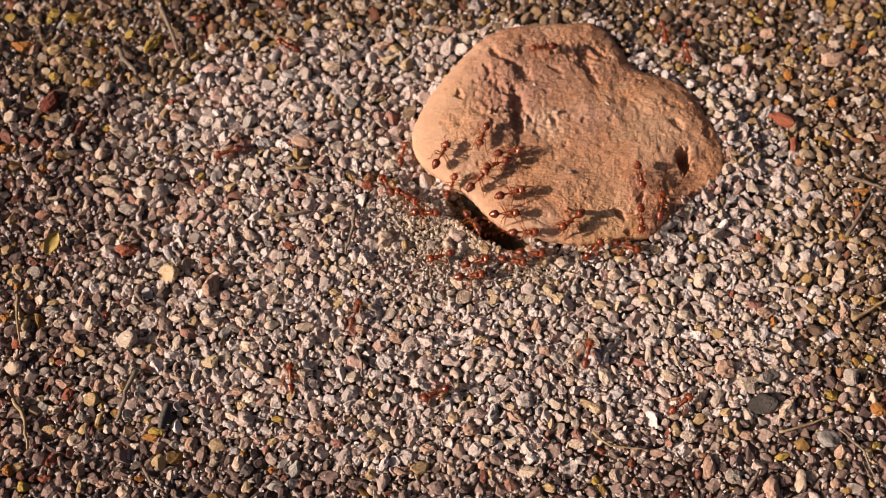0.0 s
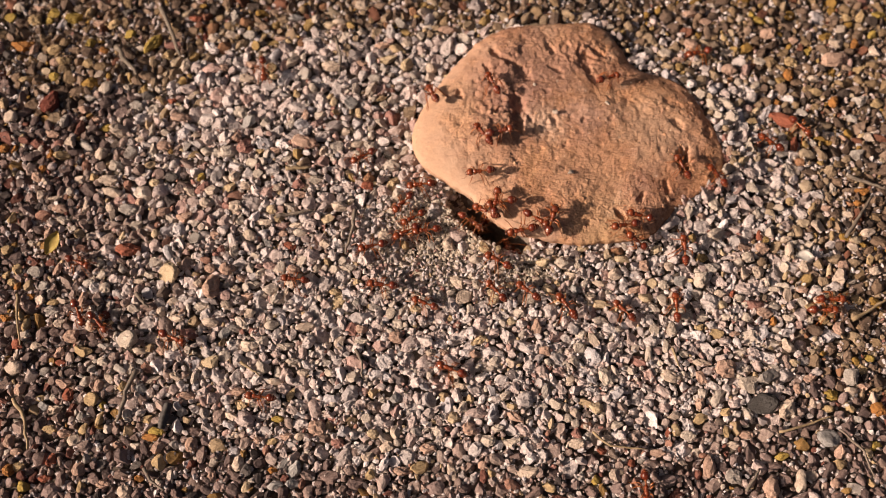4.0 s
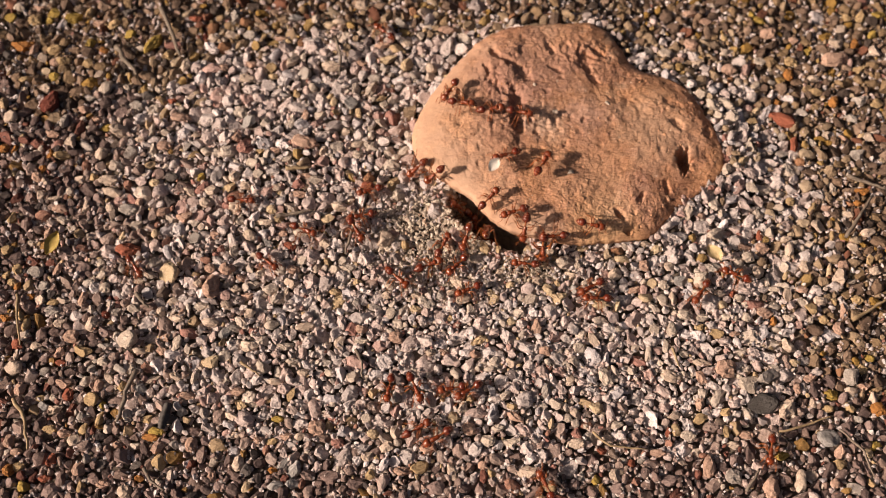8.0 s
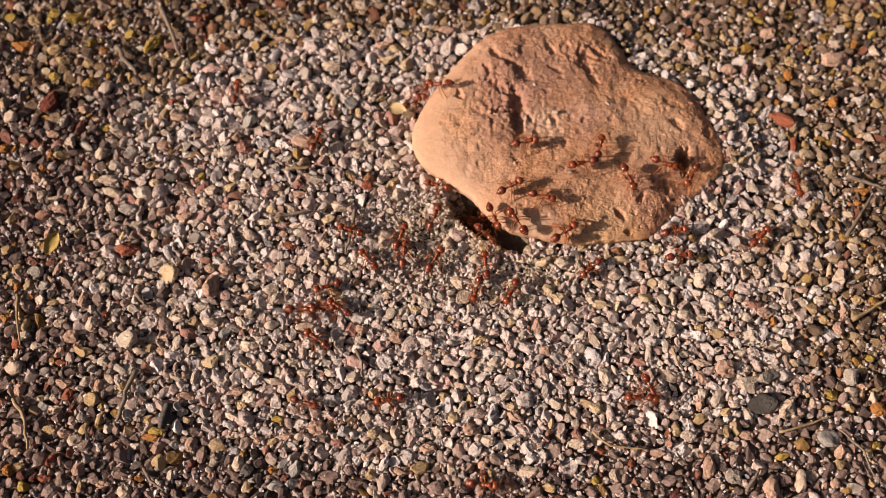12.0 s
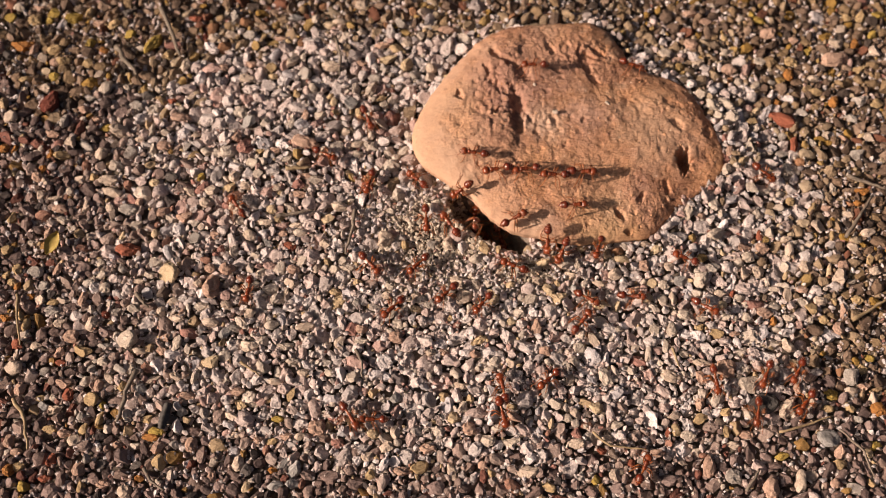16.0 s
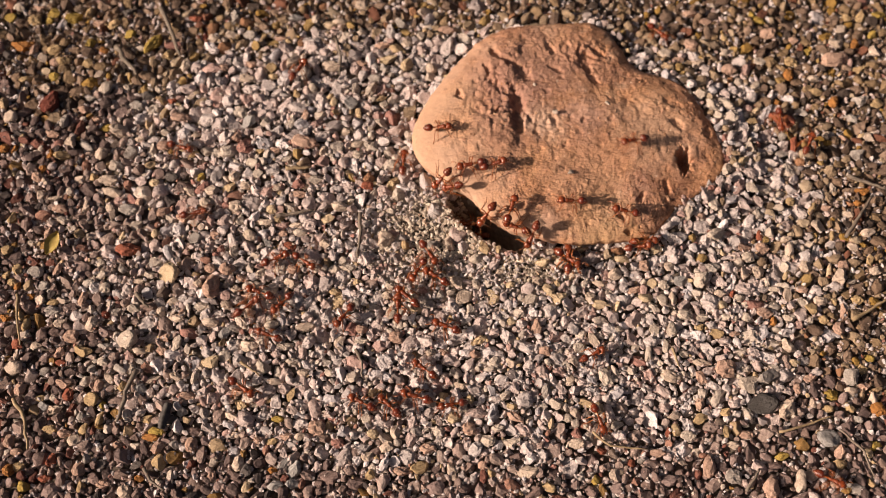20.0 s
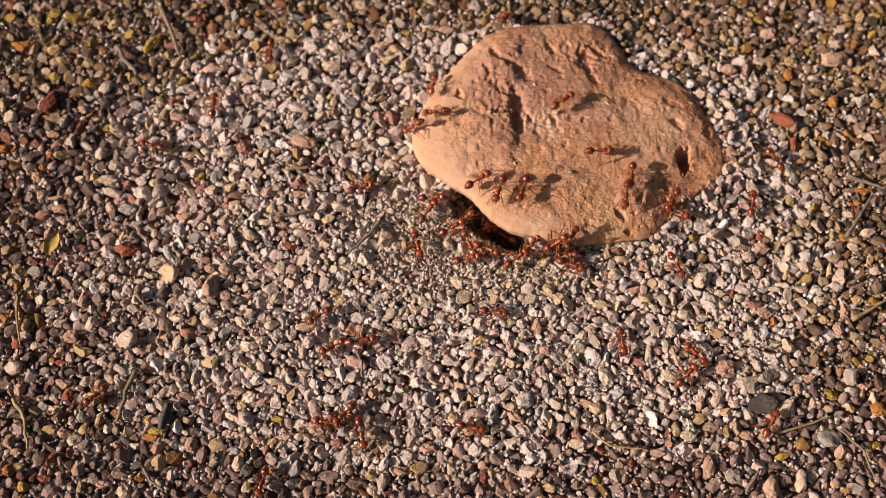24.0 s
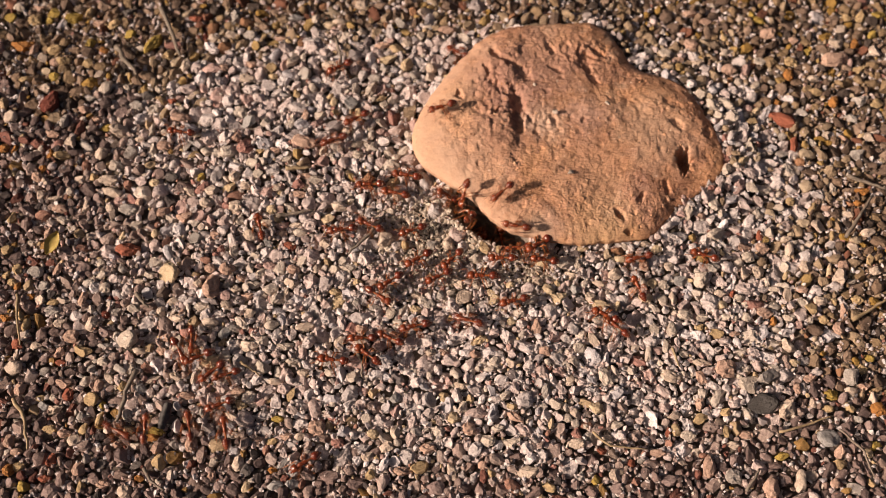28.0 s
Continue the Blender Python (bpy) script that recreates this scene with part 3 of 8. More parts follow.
pebble(-89.8, 25.3, 3.7, 3.6, 0, ROCKS["white"])
pebble(-86.7, 29.2, 4.4, 4.3, 0, ROCKS["grey"])
pebble(-73.6, 40.7, 5.1, 3.2, 0, ROCKS["pink"])
pebble(-10.4, 58.4, 5.9, 3.8, 30, ROCKS["cream"])
pebble(-16.1, 60.4, 5.0, 3.1, 5, ROCKS["cream"])
pebble(81.9, 55.9, 4.6, 3.8, 0, ROCKS["pink"])
pebble(113.4, 60.2, 7.5, 5.2, 10, ROCKS["pink"])
pebble(95.1, 39.4, 7.3, 4.7, -30, ROCKS["red"])
pebble(97.7, 31.6, 4.7, 3.0, 80, ROCKS["red"])
pebble(105.6, 62.8, 2.6, 2.4, 0, ROCKS["yellow"])
pebble(95.5, -17.3, 3.7, 3.7, 0, ROCKS["ochre"])
pebble(87.6, -27.6, 4.9, 4.5, 0, ROCKS["beige"])
pebble(107.8, -30.6, 2.9, 2.7, 0, ROCKS["yellow"])
pebble(97.1, -40.4, 4.0, 2.5, -20, ROCKS["yellow"])
pebble(100.7, -43.9, 3.9, 3.2, 10, ROCKS["ochre"])
pebble(107.5, -44.7, 3.9, 4.1, 0, ROCKS["orange"])
pebble(94.4, -51.4, 5.3, 4.9, 0, ROCKS["bluegrey"])
pebble(76.8, -37.5, 5.7, 5.1, 0, ROCKS["white"])
pebble(81.2, -36.0, 5.7, 4.5, 20, ROCKS["grey"])
pebble(79.4, -42.6, 8.2, 5.0, 6, ROCKS["slate"])
pebble(38.1, -43.9, 3.6, 4.3, 0, ROCKS["cream"])
pebble(57.5, -35.5, 4.8, 3.6, -10, ROCKS["beige"])
pebble(47.0, -33.6, 4.4, 2.7, -70, ROCKS["white"])
pebble(40.5, -36.0, 5.4, 3.6, -60, ROCKS["white"])
pebble(64.5, -36.0, 4.3, 2.7, -65, ROCKS["pink"])
pebble(71.1, -34.1, 5.7, 5.4, 0, ROCKS["pink"])
pebble(55.5, -50.0, 2.8, 2.0, 80, ROCKS["red"])
pebble(25.2, -63.4, 3.8, 3.1, -20, ROCKS["ochre"])
pebble(36.8, -61.8, 3.0, 2.9, 0, ROCKS["yellow"])
pebble(-47.3, -62.9, 3.4, 2.3, 80, ROCKS["cream"])
pebble(-17.5, -60.4, 2.5, 2.6, 0, ROCKS["ochre"])
pebble(-12.1, -25.3, 4.0, 3.6, 0, ROCKS["pink"])
pebble(-20.8, -22.7, 2.9, 2.7, 0, ROCKS["pink"])
pebble(-71.0, -25.3, 3.2, 2.7, 0, ROCKS["pink"])
pebble(-71.6, -51.4, 3.9, 2.6, 0, ROCKS["orange"])
pebble(-108.5, -33.3, 5.1, 5.1, 0, ROCKS["beige"])
pebble(-87.5, -41.4, 3.8, 3.6, 20, ROCKS["ochre"])
pebble(-93.2, -50.0, 3.3, 3.2, 0, ROCKS["pink"])
pebble(-31.0, -49.3, 4.7, 4.4, 0, ROCKS["pink"])
pebble(-5.3, -58.5, 5.1, 3.2, 20, ROCKS["ochre"])
pebble(20.6, -59.9, 4.6, 4.0, 0, ROCKS["beige"])
pebble(70.1, -61.2, 4.6, 4.0, 0, ROCKS["grey"])
pebble(78.9, 28.9, 3.4, 2.6, 70, ROCKS["pink"])
pebble(84.3, 9.6, 3.7, 3.5, 0, ROCKS["white"])
pebble(100.5, 6.3, 4.5, 4.5, 0, ROCKS["beige"])
pebble(67.9, -9.3, 5.0, 4.4, 70, ROCKS["white"])
pebble(65.5, 9.6, 4.9, 3.2, 80, ROCKS["white"])
pebble(73.0, 3.6, 5.4, 4.4, 30, ROCKS["white"])
pebble(80.5, -2.9, 3.6, 3.5, 0, ROCKS["white"])
pebble(104.2, -8.5, 4.7, 4.0, 70, ROCKS["beige"])
pebble(105.4, -5.3, 3.3, 3.1, 0, ROCKS["pink"])
pebble(62.0, -9.3, 3.7, 3.7, 0, ROCKS["bluegrey"])
pebble(102.7, -35.8, 5.1, 4.5, 70, ROCKS["grey"])
pebble(22.8, -14.9, 4.3, 3.4, 0, ROCKS["white"])
pebble(40.3, -16.2, 4.5, 2.8, -10, ROCKS["cream"])
pebble(17.5, -20.9, 3.5, 2.7, 0, ROCKS["cream"])
pebble(5.0, -43.6, 3.5, 3.5, 0, ROCKS["white"])
pebble(-44.0, -21.5, 3.3, 3.4, 0, ROCKS["white"])
pebble(-26.4, -26.5, 4.0, 2.7, 75, ROCKS["beige"])
pebble(-35.3, -22.4, 4.6, 3.0, 10, ROCKS["beige"])
pebble(-12.1, 15.6, 3.7, 3.6, 0, ROCKS["white"])
pebble(45.2, -7.7, 3.6, 3.4, 0, ROCKS["beige"])
pebble(84.6, -0.4, 3.3, 4.1, 0, ROCKS["pink"])
pebble(-52.7, 26.2, 3.4, 3.3, 0, ROCKS["white"])
pebble(-34.5, 20.7, 4.0, 3.3, 0, ROCKS["white"])
pebble(-67.3, -46.5, 2.8, 2.9, 0, ROCKS["dark"])
pebble(101.9, -22.7, 3.5, 3.0, 0, ROCKS["pink"])
pebble(33.6, -31.8, 3.7, 3.3, 0, ROCKS["white"])
pebble(69.0, 47.3, 4.2, 3.7, 0, ROCKS["white"])
pebble(75.8, 43.5, 5.4, 3.7, -40, ROCKS["white"])
pebble(64.7, 61.8, 4.3, 3.8, 0, ROCKS["white"])
pebble(-38.8, -57.7, 4.1, 2.6, 50, ROCKS["bluegrey"])
pebble(-113.1, 50.1, 3.9, 3.4, 0, ROCKS["beige"])
pebble(-86.7, 44.5, 3.8, 3.7, 0, ROCKS["grey"])
pebble(-54.4, 38.9, 4.4, 4.0, 0, ROCKS["bluegrey"])
pebble(-26.2, 45.4, 4.2, 4.0, 0, ROCKS["bluegrey"])
pebble(-29.8, -31.8, 3.4, 2.4, 0, ROCKS["grey"])
pebble(-56.1, -23.5, 3.8, 3.0, 60, ROCKS["bluegrey"])
pebble(-108.1, -27.3, 3.5, 3.3, 0, ROCKS["red"])
pebble(-96.3, -43.6, 3.4, 2.9, 0, ROCKS["beige"])
pebble(-11.8, -41.4, 3.9, 3.3, 0, ROCKS["bluegrey"])
pebble(-120.1, 73.8, 4.3, 3.9, 0, ROCKS["ochre"])
pebble(-127.3, 74.8, 3.7, 3.2, 0, ROCKS["yellow"])
pebble(-109.7, 59.8, 3.9, 3.4, 0, ROCKS["ochre"])
pebble(-102.3, 58.8, 3.3, 3.1, 0, ROCKS["ochre"])
pebble(-119.2, 53.0, 3.6, 2.7, 20, ROCKS["ochre"])
pebble(-114.8, 76.8, 3.7, 3.2, 0, ROCKS["yellow"])
pebble(-91.3, 68.7, 3.6, 3.1, 0, ROCKS["yellow"])
pebble(-96.8, 72.8, 3.7, 3.8, 0, ROCKS["ochre"])
pebble(-79.0, 61.8, 3.3, 3.1, 0, ROCKS["ochre"])
pebble(-125.6, 61.8, 3.6, 3.8, 0, ROCKS["dark"])
pebble(-93.1, 76.8, 3.3, 2.8, 0, ROCKS["dark"])
pebble(-73.0, 74.8, 4.0, 3.2, 0, ROCKS["red"])
pebble(119.0, 74.8, 3.3, 2.8, 0, ROCKS["ochre"])
pebble(125.4, 68.7, 3.6, 2.8, 0, ROCKS["yellow"])
pebble(119.4, 56.9, 3.6, 3.1, 0, ROCKS["ochre"])
pebble(99.6, 54.9, 3.6, 3.1, 0, ROCKS["orange"])
pebble(128.3, 75.8, 3.7, 3.2, 0, ROCKS["yellow"])
pebble(90.9, 75.8, 3.3, 2.8, 0, ROCKS["yellow"])
pebble(106.1, 49.2, 3.2, 3.0, 0, ROCKS["ochre"])
pebble(123.1, 45.4, 3.5, 3.0, 0, ROCKS["ochre"])
pebble(-100.7, -63.1, 3.3, 2.9, 0, ROCKS["yellow"])
pebble(-104.8, -59.1, 3.3, 2.9, 0, ROCKS["orange"])
pebble(-96.3, -61.1, 3.3, 2.6, 0, ROCKS["red"])
pebble(-87.8, -59.1, 3.6, 3.2, 0, ROCKS["pink"])
pebble(-81.9, -62.5, 3.5, 3.1, 0, ROCKS["pink"])
pebble(-106.0, -52.1, 3.0, 2.9, 0, ROCKS["pink"])
pebble(-108.7, -19.6, 3.2, 2.8, 0, ROCKS["ochre"])
pebble(-115.6, -0.4, 3.0, 2.8, 0, ROCKS["ochre"])
pebble(-112.5, -10.1, 2.7, 2.5, 0, ROCKS["ochre"])
pebble(-112.3, -19.6, 2.6, 2.8, 0, ROCKS["orange"])
pebble(103.1, -62.5, 3.0, 2.6, 0, ROCKS["ochre"])
pebble(96.4, -57.7, 3.3, 2.9, 0, ROCKS["ochre"])
pebble(82.4, -55.6, 3.0, 2.6, 0, ROCKS["yellow"])
pebble(89.2, -60.4, 3.0, 2.6, 0, ROCKS["beige"])
pebble(105.3, -53.5, 3.0, 2.6, 0, ROCKS["yellow"])
pebble(113.3, -6.9, 3.3, 2.8, 0, ROCKS["beige"])
pebble(107.6, -14.9, 3.2, 3.1, 0, ROCKS["ochre"])
pebble(1.3, 1.3, 5.4, 4.1, -30, ROCKS["beige"])
pebble(-14.3, 11.0, 2.6, 2.9, 0, ROCKS["white"])
pebble(-2.8, 1.3, 3.0, 2.8, 0, ROCKS["grey"])
pebble(8.5, -10.5, 4.0, 2.5, -55, ROCKS["white"])
pebble(-7.1, -17.3, 3.2, 2.8, 0, ROCKS["cream"])
pebble(-7.2, -13.6, 2.9, 2.2, 0, ROCKS["beige"])
pebble(-3.5, -15.7, 2.6, 2.8, 0, ROCKS["grey"])
pebble(-0.6, -13.3, 2.1, 2.8, 0, ROCKS["grey"])
pebble(12.3, -12.5, 2.1, 2.2, 0, ROCKS["cream"])
pebble(17.8, -10.9, 2.7, 2.5, 40, ROCKS["cream"])
pebble(14.9, -6.9, 2.3, 1.4, -5, ROCKS["beige"])
pebble(13.3, -14.9, 2.9, 3.4, 0, ROCKS["cream"])
pebble(26.1, -4.5, 3.6, 3.1, 0, ROCKS["cream"])
pebble(35.8, -4.5, 3.0, 2.8, 0, ROCKS["white"])
pebble(33.4, -7.7, 4.0, 2.5, 0, ROCKS["beige"])
pebble(25.2, -9.7, 3.0, 1.9, -10, ROCKS["beige"])
pebble(27.3, -12.5, 4.1, 3.1, -45, ROCKS["cream"])
pebble(30.1, -14.1, 3.5, 4.3, 0, ROCKS["cream"])
pebble(47.0, -3.7, 3.6, 2.8, 0, ROCKS["cream"])
pebble(52.8, -5.6, 3.0, 3.4, 0, ROCKS["pink"])
pebble(54.6, -10.1, 2.7, 2.8, 0, ROCKS["cream"])
pebble(57.5, -10.9, 3.2, 3.1, 0, ROCKS["white"])
pebble(57.1, -14.9, 2.9, 3.4, 0, ROCKS["white"])
pebble(52.8, -14.1, 3.8, 3.4, 0, ROCKS["cream"])
pebble(40.6, -10.1, 3.3, 2.2, -20, ROCKS["beige"])
pebble(38.2, -14.1, 2.9, 3.7, 0, ROCKS["beige"])
pebble(34.7, -11.7, 2.7, 2.8, 0, ROCKS["bluegrey"])
pebble(45.3, -16.5, 2.3, 3.4, 0, ROCKS["cream"])
pebble(50.1, -11.7, 3.5, 2.2, 20, ROCKS["pink"])
pebble(22.6, -0.4, 3.9, 3.5, 0, ROCKS["cream"])
pebble(27.8, -1.2, 3.0, 2.5, 0, ROCKS["beige"])
pebble(36.7, -0.4, 3.3, 2.0, 0, ROCKS["cream"])
pebble(56.1, -1.2, 3.9, 2.8, 0, ROCKS["cream"])
pebble(53.3, 0.9, 2.7, 2.5, 0, ROCKS["beige"])
pebble(-125.4, 78.5, 4.0, 3.2, 0, ROCKS["white"])
pebble(-119.3, 78.9, 3.4, 2.8, 0, ROCKS["pink"])
pebble(-116.1, 74.2, 2.5, 2.5, 0, ROCKS["yellow"])
pebble(-104.0, 76.8, 4.4, 3.2, 80, ROCKS["ochre"])
pebble(-101.0, 73.2, 3.3, 3.1, 0, ROCKS["pink"])
pebble(-87.7, 63.7, 3.0, 2.4, 0, ROCKS["white"])
pebble(-73.7, 57.9, 3.9, 3.4, 80, ROCKS["beige"])
pebble(-78.6, 76.4, 3.3, 2.8, 0, ROCKS["pink"])
pebble(-66.5, 67.7, 3.3, 3.1, 0, ROCKS["beige"])
pebble(-69.6, 68.7, 3.4, 2.1, 85, ROCKS["maroon"])
pebble(-115.6, 60.8, 3.6, 3.1, 80, ROCKS["beige"])
pebble(-118.5, 63.7, 3.9, 2.8, 80, ROCKS["pink"])
pebble(-112.0, 58.8, 3.3, 2.7, 0, ROCKS["pink"])
pebble(-98.5, 54.9, 3.2, 3.1, 0, ROCKS["beige"])
pebble(-118.9, 49.2, 2.9, 2.7, 0, ROCKS["beige"])
pebble(-111.3, 54.0, 3.6, 3.1, -60, ROCKS["yellow"])
pebble(-99.9, 47.3, 2.7, 1.7, 5, ROCKS["grey"])
pebble(-89.9, 51.1, 2.6, 2.7, 0, ROCKS["white"])
pebble(-81.0, 50.1, 2.9, 2.7, 80, ROCKS["white"])
pebble(-83.9, 47.7, 3.2, 3.4, 0, ROCKS["dark"])
pebble(-76.6, 46.3, 2.2, 2.4, 0, ROCKS["red"])
pebble(-74.2, 43.5, 2.6, 2.4, 0, ROCKS["white"])
pebble(-101.7, 43.2, 3.5, 2.7, -30, ROCKS["pink"])
pebble(-121.1, 40.7, 4.5, 4.0, 80, ROCKS["beige"])
pebble(-106.3, 38.9, 4.1, 3.7, 80, ROCKS["grey"])
pebble(-97.3, 40.2, 3.2, 2.7, 0, ROCKS["pink"])
pebble(-81.3, 36.5, 2.9, 2.3, 80, ROCKS["white"])
pebble(-77.8, 35.8, 2.2, 2.3, 0, ROCKS["white"])
pebble(-69.1, 35.2, 3.2, 2.0, 10, ROCKS["beige"])
pebble(-71.9, 47.3, 3.3, 2.0, 35, ROCKS["beige"])
pebble(-65.4, 29.8, 3.8, 3.6, 0, ROCKS["white"])
pebble(-109.2, 35.2, 4.4, 3.0, -15, ROCKS["pink"])
pebble(-103.3, 32.5, 3.5, 3.3, 80, ROCKS["beige"])
pebble(-99.2, 31.6, 4.1, 2.6, -35, ROCKS["grey"])
pebble(-94.2, 28.9, 4.1, 3.6, 60, ROCKS["beige"])
pebble(-105.3, 28.0, 4.1, 3.3, 0, ROCKS["ochre"])
pebble(-108.6, 28.5, 3.1, 2.3, 80, ROCKS["orange"])
pebble(-77.3, 31.6, 4.1, 3.3, 0, ROCKS["pink"])
pebble(-84.6, 33.7, 2.8, 2.3, 0, ROCKS["beige"])
pebble(-69.2, 28.9, 2.8, 2.0, 30, ROCKS["ochre"])
pebble(-71.1, 31.6, 3.5, 2.6, 80, ROCKS["grey"])
pebble(-61.3, 74.8, 4.3, 3.9, 80, ROCKS["grey"])
pebble(-64.0, 76.8, 2.0, 2.1, 0, ROCKS["white"])
pebble(-56.7, 68.7, 4.6, 4.2, 0, ROCKS["grey"])
pebble(-62.0, 69.1, 3.3, 3.1, 0, ROCKS["beige"])
pebble(-43.0, 74.8, 4.3, 3.5, 20, ROCKS["bluegrey"])
pebble(-37.2, 74.4, 3.0, 2.8, 80, ROCKS["white"])
pebble(-30.5, 73.2, 3.3, 2.8, 0, ROCKS["beige"])
pebble(-24.1, 78.9, 4.0, 3.5, 0, ROCKS["beige"])
pebble(-12.3, 72.8, 4.3, 3.5, -20, ROCKS["grey"])
pebble(-47.2, 67.7, 3.3, 2.8, 0, ROCKS["pink"])
pebble(-52.6, 68.7, 2.3, 2.4, 0, ROCKS["ochre"])
pebble(-23.8, 69.7, 3.3, 2.8, 0, ROCKS["white"])
pebble(-17.9, 65.1, 4.6, 3.1, 0, ROCKS["pink"])
pebble(-39.5, 55.3, 3.9, 3.8, 0, ROCKS["grey"])
pebble(-32.3, 57.9, 5.9, 4.5, -10, ROCKS["beige"])
pebble(-29.1, 58.2, 2.3, 2.1, 0, ROCKS["white"])
pebble(-23.1, 59.2, 2.9, 2.4, 0, ROCKS["pink"])
pebble(-16.9, 56.9, 4.2, 3.4, 0, ROCKS["grey"])
pebble(-20.0, 54.0, 4.5, 3.1, 0, ROCKS["grey"])
pebble(-56.4, 54.0, 3.9, 3.1, 0, ROCKS["beige"])
pebble(-55.1, 58.8, 2.9, 2.7, 0, ROCKS["pink"])
pebble(-63.1, 57.3, 2.9, 2.7, 0, ROCKS["pink"])
pebble(-49.3, 57.3, 3.3, 3.1, 0, ROCKS["ochre"])
pebble(-36.8, 50.5, 3.2, 3.1, 0, ROCKS["white"])
pebble(-41.5, 48.2, 3.5, 3.0, 0, ROCKS["ochre"])
pebble(-31.0, 45.8, 3.2, 2.7, 80, ROCKS["cream"])
pebble(-30.5, 42.6, 2.2, 2.3, 0, ROCKS["ochre"])
pebble(-16.6, 45.0, 3.5, 2.7, 80, ROCKS["white"])
pebble(-38.7, 41.7, 3.2, 2.7, 80, ROCKS["pink"])
pebble(-34.8, 41.7, 2.9, 3.0, 0, ROCKS["white"])
pebble(-49.7, 38.9, 2.9, 2.7, 0, ROCKS["white"])
pebble(-17.2, 38.9, 3.5, 3.7, 0, ROCKS["white"])
pebble(-20.4, 37.4, 2.2, 2.3, 0, ROCKS["white"])
pebble(-27.4, 36.1, 3.2, 2.7, 0, ROCKS["beige"])
pebble(-23.4, 32.5, 3.7, 2.3, 20, ROCKS["beige"])
pebble(-23.2, 28.9, 3.1, 3.0, 0, ROCKS["white"])
pebble(-46.7, 29.8, 3.1, 2.3, 0, ROCKS["pink"])
pebble(-42.9, 26.7, 2.8, 3.0, 0, ROCKS["white"])
pebble(-33.1, 29.8, 3.1, 3.0, 0, ROCKS["beige"])
pebble(-57.2, 34.3, 3.5, 2.3, 0, ROCKS["pink"])
pebble(-50.6, 29.8, 1.9, 2.0, 0, ROCKS["ochre"])
pebble(-6.4, 68.7, 3.0, 2.4, 80, ROCKS["white"])
pebble(-4.0, 71.8, 2.3, 2.4, 0, ROCKS["white"])
pebble(-3.1, 56.9, 3.3, 3.4, 0, ROCKS["beige"])
pebble(-10.5, 65.7, 4.3, 3.5, 0, ROCKS["beige"])
pebble(-5.7, 76.8, 3.7, 3.5, 0, ROCKS["beige"])
pebble(-7.9, 54.9, 2.9, 3.1, 0, ROCKS["grey"])
pebble(72.3, 76.4, 4.4, 3.2, 0, ROCKS["pink"])
pebble(77.3, 73.2, 3.3, 3.1, 0, ROCKS["pink"])
pebble(87.4, 74.4, 3.0, 2.8, 0, ROCKS["white"])
pebble(72.4, 65.7, 4.3, 3.8, 70, ROCKS["pink"])
pebble(82.0, 67.7, 3.3, 2.8, 0, ROCKS["ochre"])
pebble(92.3, 73.8, 4.0, 2.5, -30, ROCKS["yellow"])
pebble(94.9, 68.7, 5.0, 3.8, 0, ROCKS["pink"])
pebble(102.1, 66.7, 2.6, 2.8, 0, ROCKS["pink"])
pebble(116.7, 70.7, 3.7, 3.1, 0, ROCKS["beige"])
pebble(114.2, 65.7, 4.3, 4.2, 0, ROCKS["beige"])
pebble(120.0, 65.7, 4.0, 3.1, 80, ROCKS["orange"])
pebble(91.3, 59.8, 3.3, 2.7, 0, ROCKS["white"])
pebble(100.2, 59.2, 3.9, 3.4, 0, ROCKS["ochre"])
pebble(81.9, 62.8, 3.0, 2.8, 0, ROCKS["white"])
pebble(73.3, 58.8, 3.3, 3.1, 0, ROCKS["beige"])
pebble(67.7, 59.8, 3.6, 2.7, 0, ROCKS["pink"])
pebble(105.9, 53.6, 2.9, 2.7, 0, ROCKS["beige"])
pebble(84.8, 52.4, 2.9, 2.0, 0, ROCKS["white"])
pebble(89.4, 51.1, 3.6, 3.1, 60, ROCKS["white"])
pebble(94.5, 52.6, 2.8, 1.7, 0, ROCKS["grey"])
pebble(94.9, 45.8, 2.2, 2.4, 0, ROCKS["orange"])
pebble(111.1, 45.8, 4.8, 3.4, 70, ROCKS["orange"])
pebble(118.5, 46.9, 3.9, 3.7, 0, ROCKS["grey"])
pebble(73.0, 47.3, 3.5, 3.4, 0, ROCKS["white"])
pebble(79.5, 43.9, 4.8, 3.0, -40, ROCKS["white"])
pebble(77.0, 40.2, 3.5, 3.0, -10, ROCKS["white"])
pebble(88.4, 42.6, 3.5, 2.7, 0, ROCKS["cream"])
pebble(86.4, 38.9, 2.9, 2.7, 0, ROCKS["ochre"])
pebble(101.1, 42.6, 3.8, 2.3, -50, ROCKS["grey"])
pebble(115.1, 40.7, 3.8, 2.3, -30, ROCKS["grey"])
pebble(118.8, 34.3, 3.8, 3.0, -25, ROCKS["beige"])
pebble(94.4, 34.3, 3.2, 3.0, 0, ROCKS["grey"])
pebble(93.7, 28.9, 3.4, 2.6, 0, ROCKS["grey"])
pebble(107.1, 35.2, 2.5, 2.7, 0, ROCKS["beige"])
pebble(111.7, 34.3, 3.2, 2.0, -80, ROCKS["pink"])
pebble(75.9, 30.3, 2.8, 2.3, -30, ROCKS["white"])
pebble(85.2, 29.8, 4.3, 2.6, -55, ROCKS["white"])
pebble(114.8, 28.9, 4.1, 3.9, 0, ROCKS["grey"])
pebble(102.8, 32.5, 3.1, 2.3, 80, ROCKS["grey"])
pebble(125.2, 62.8, 4.9, 4.1, 80, ROCKS["beige"])
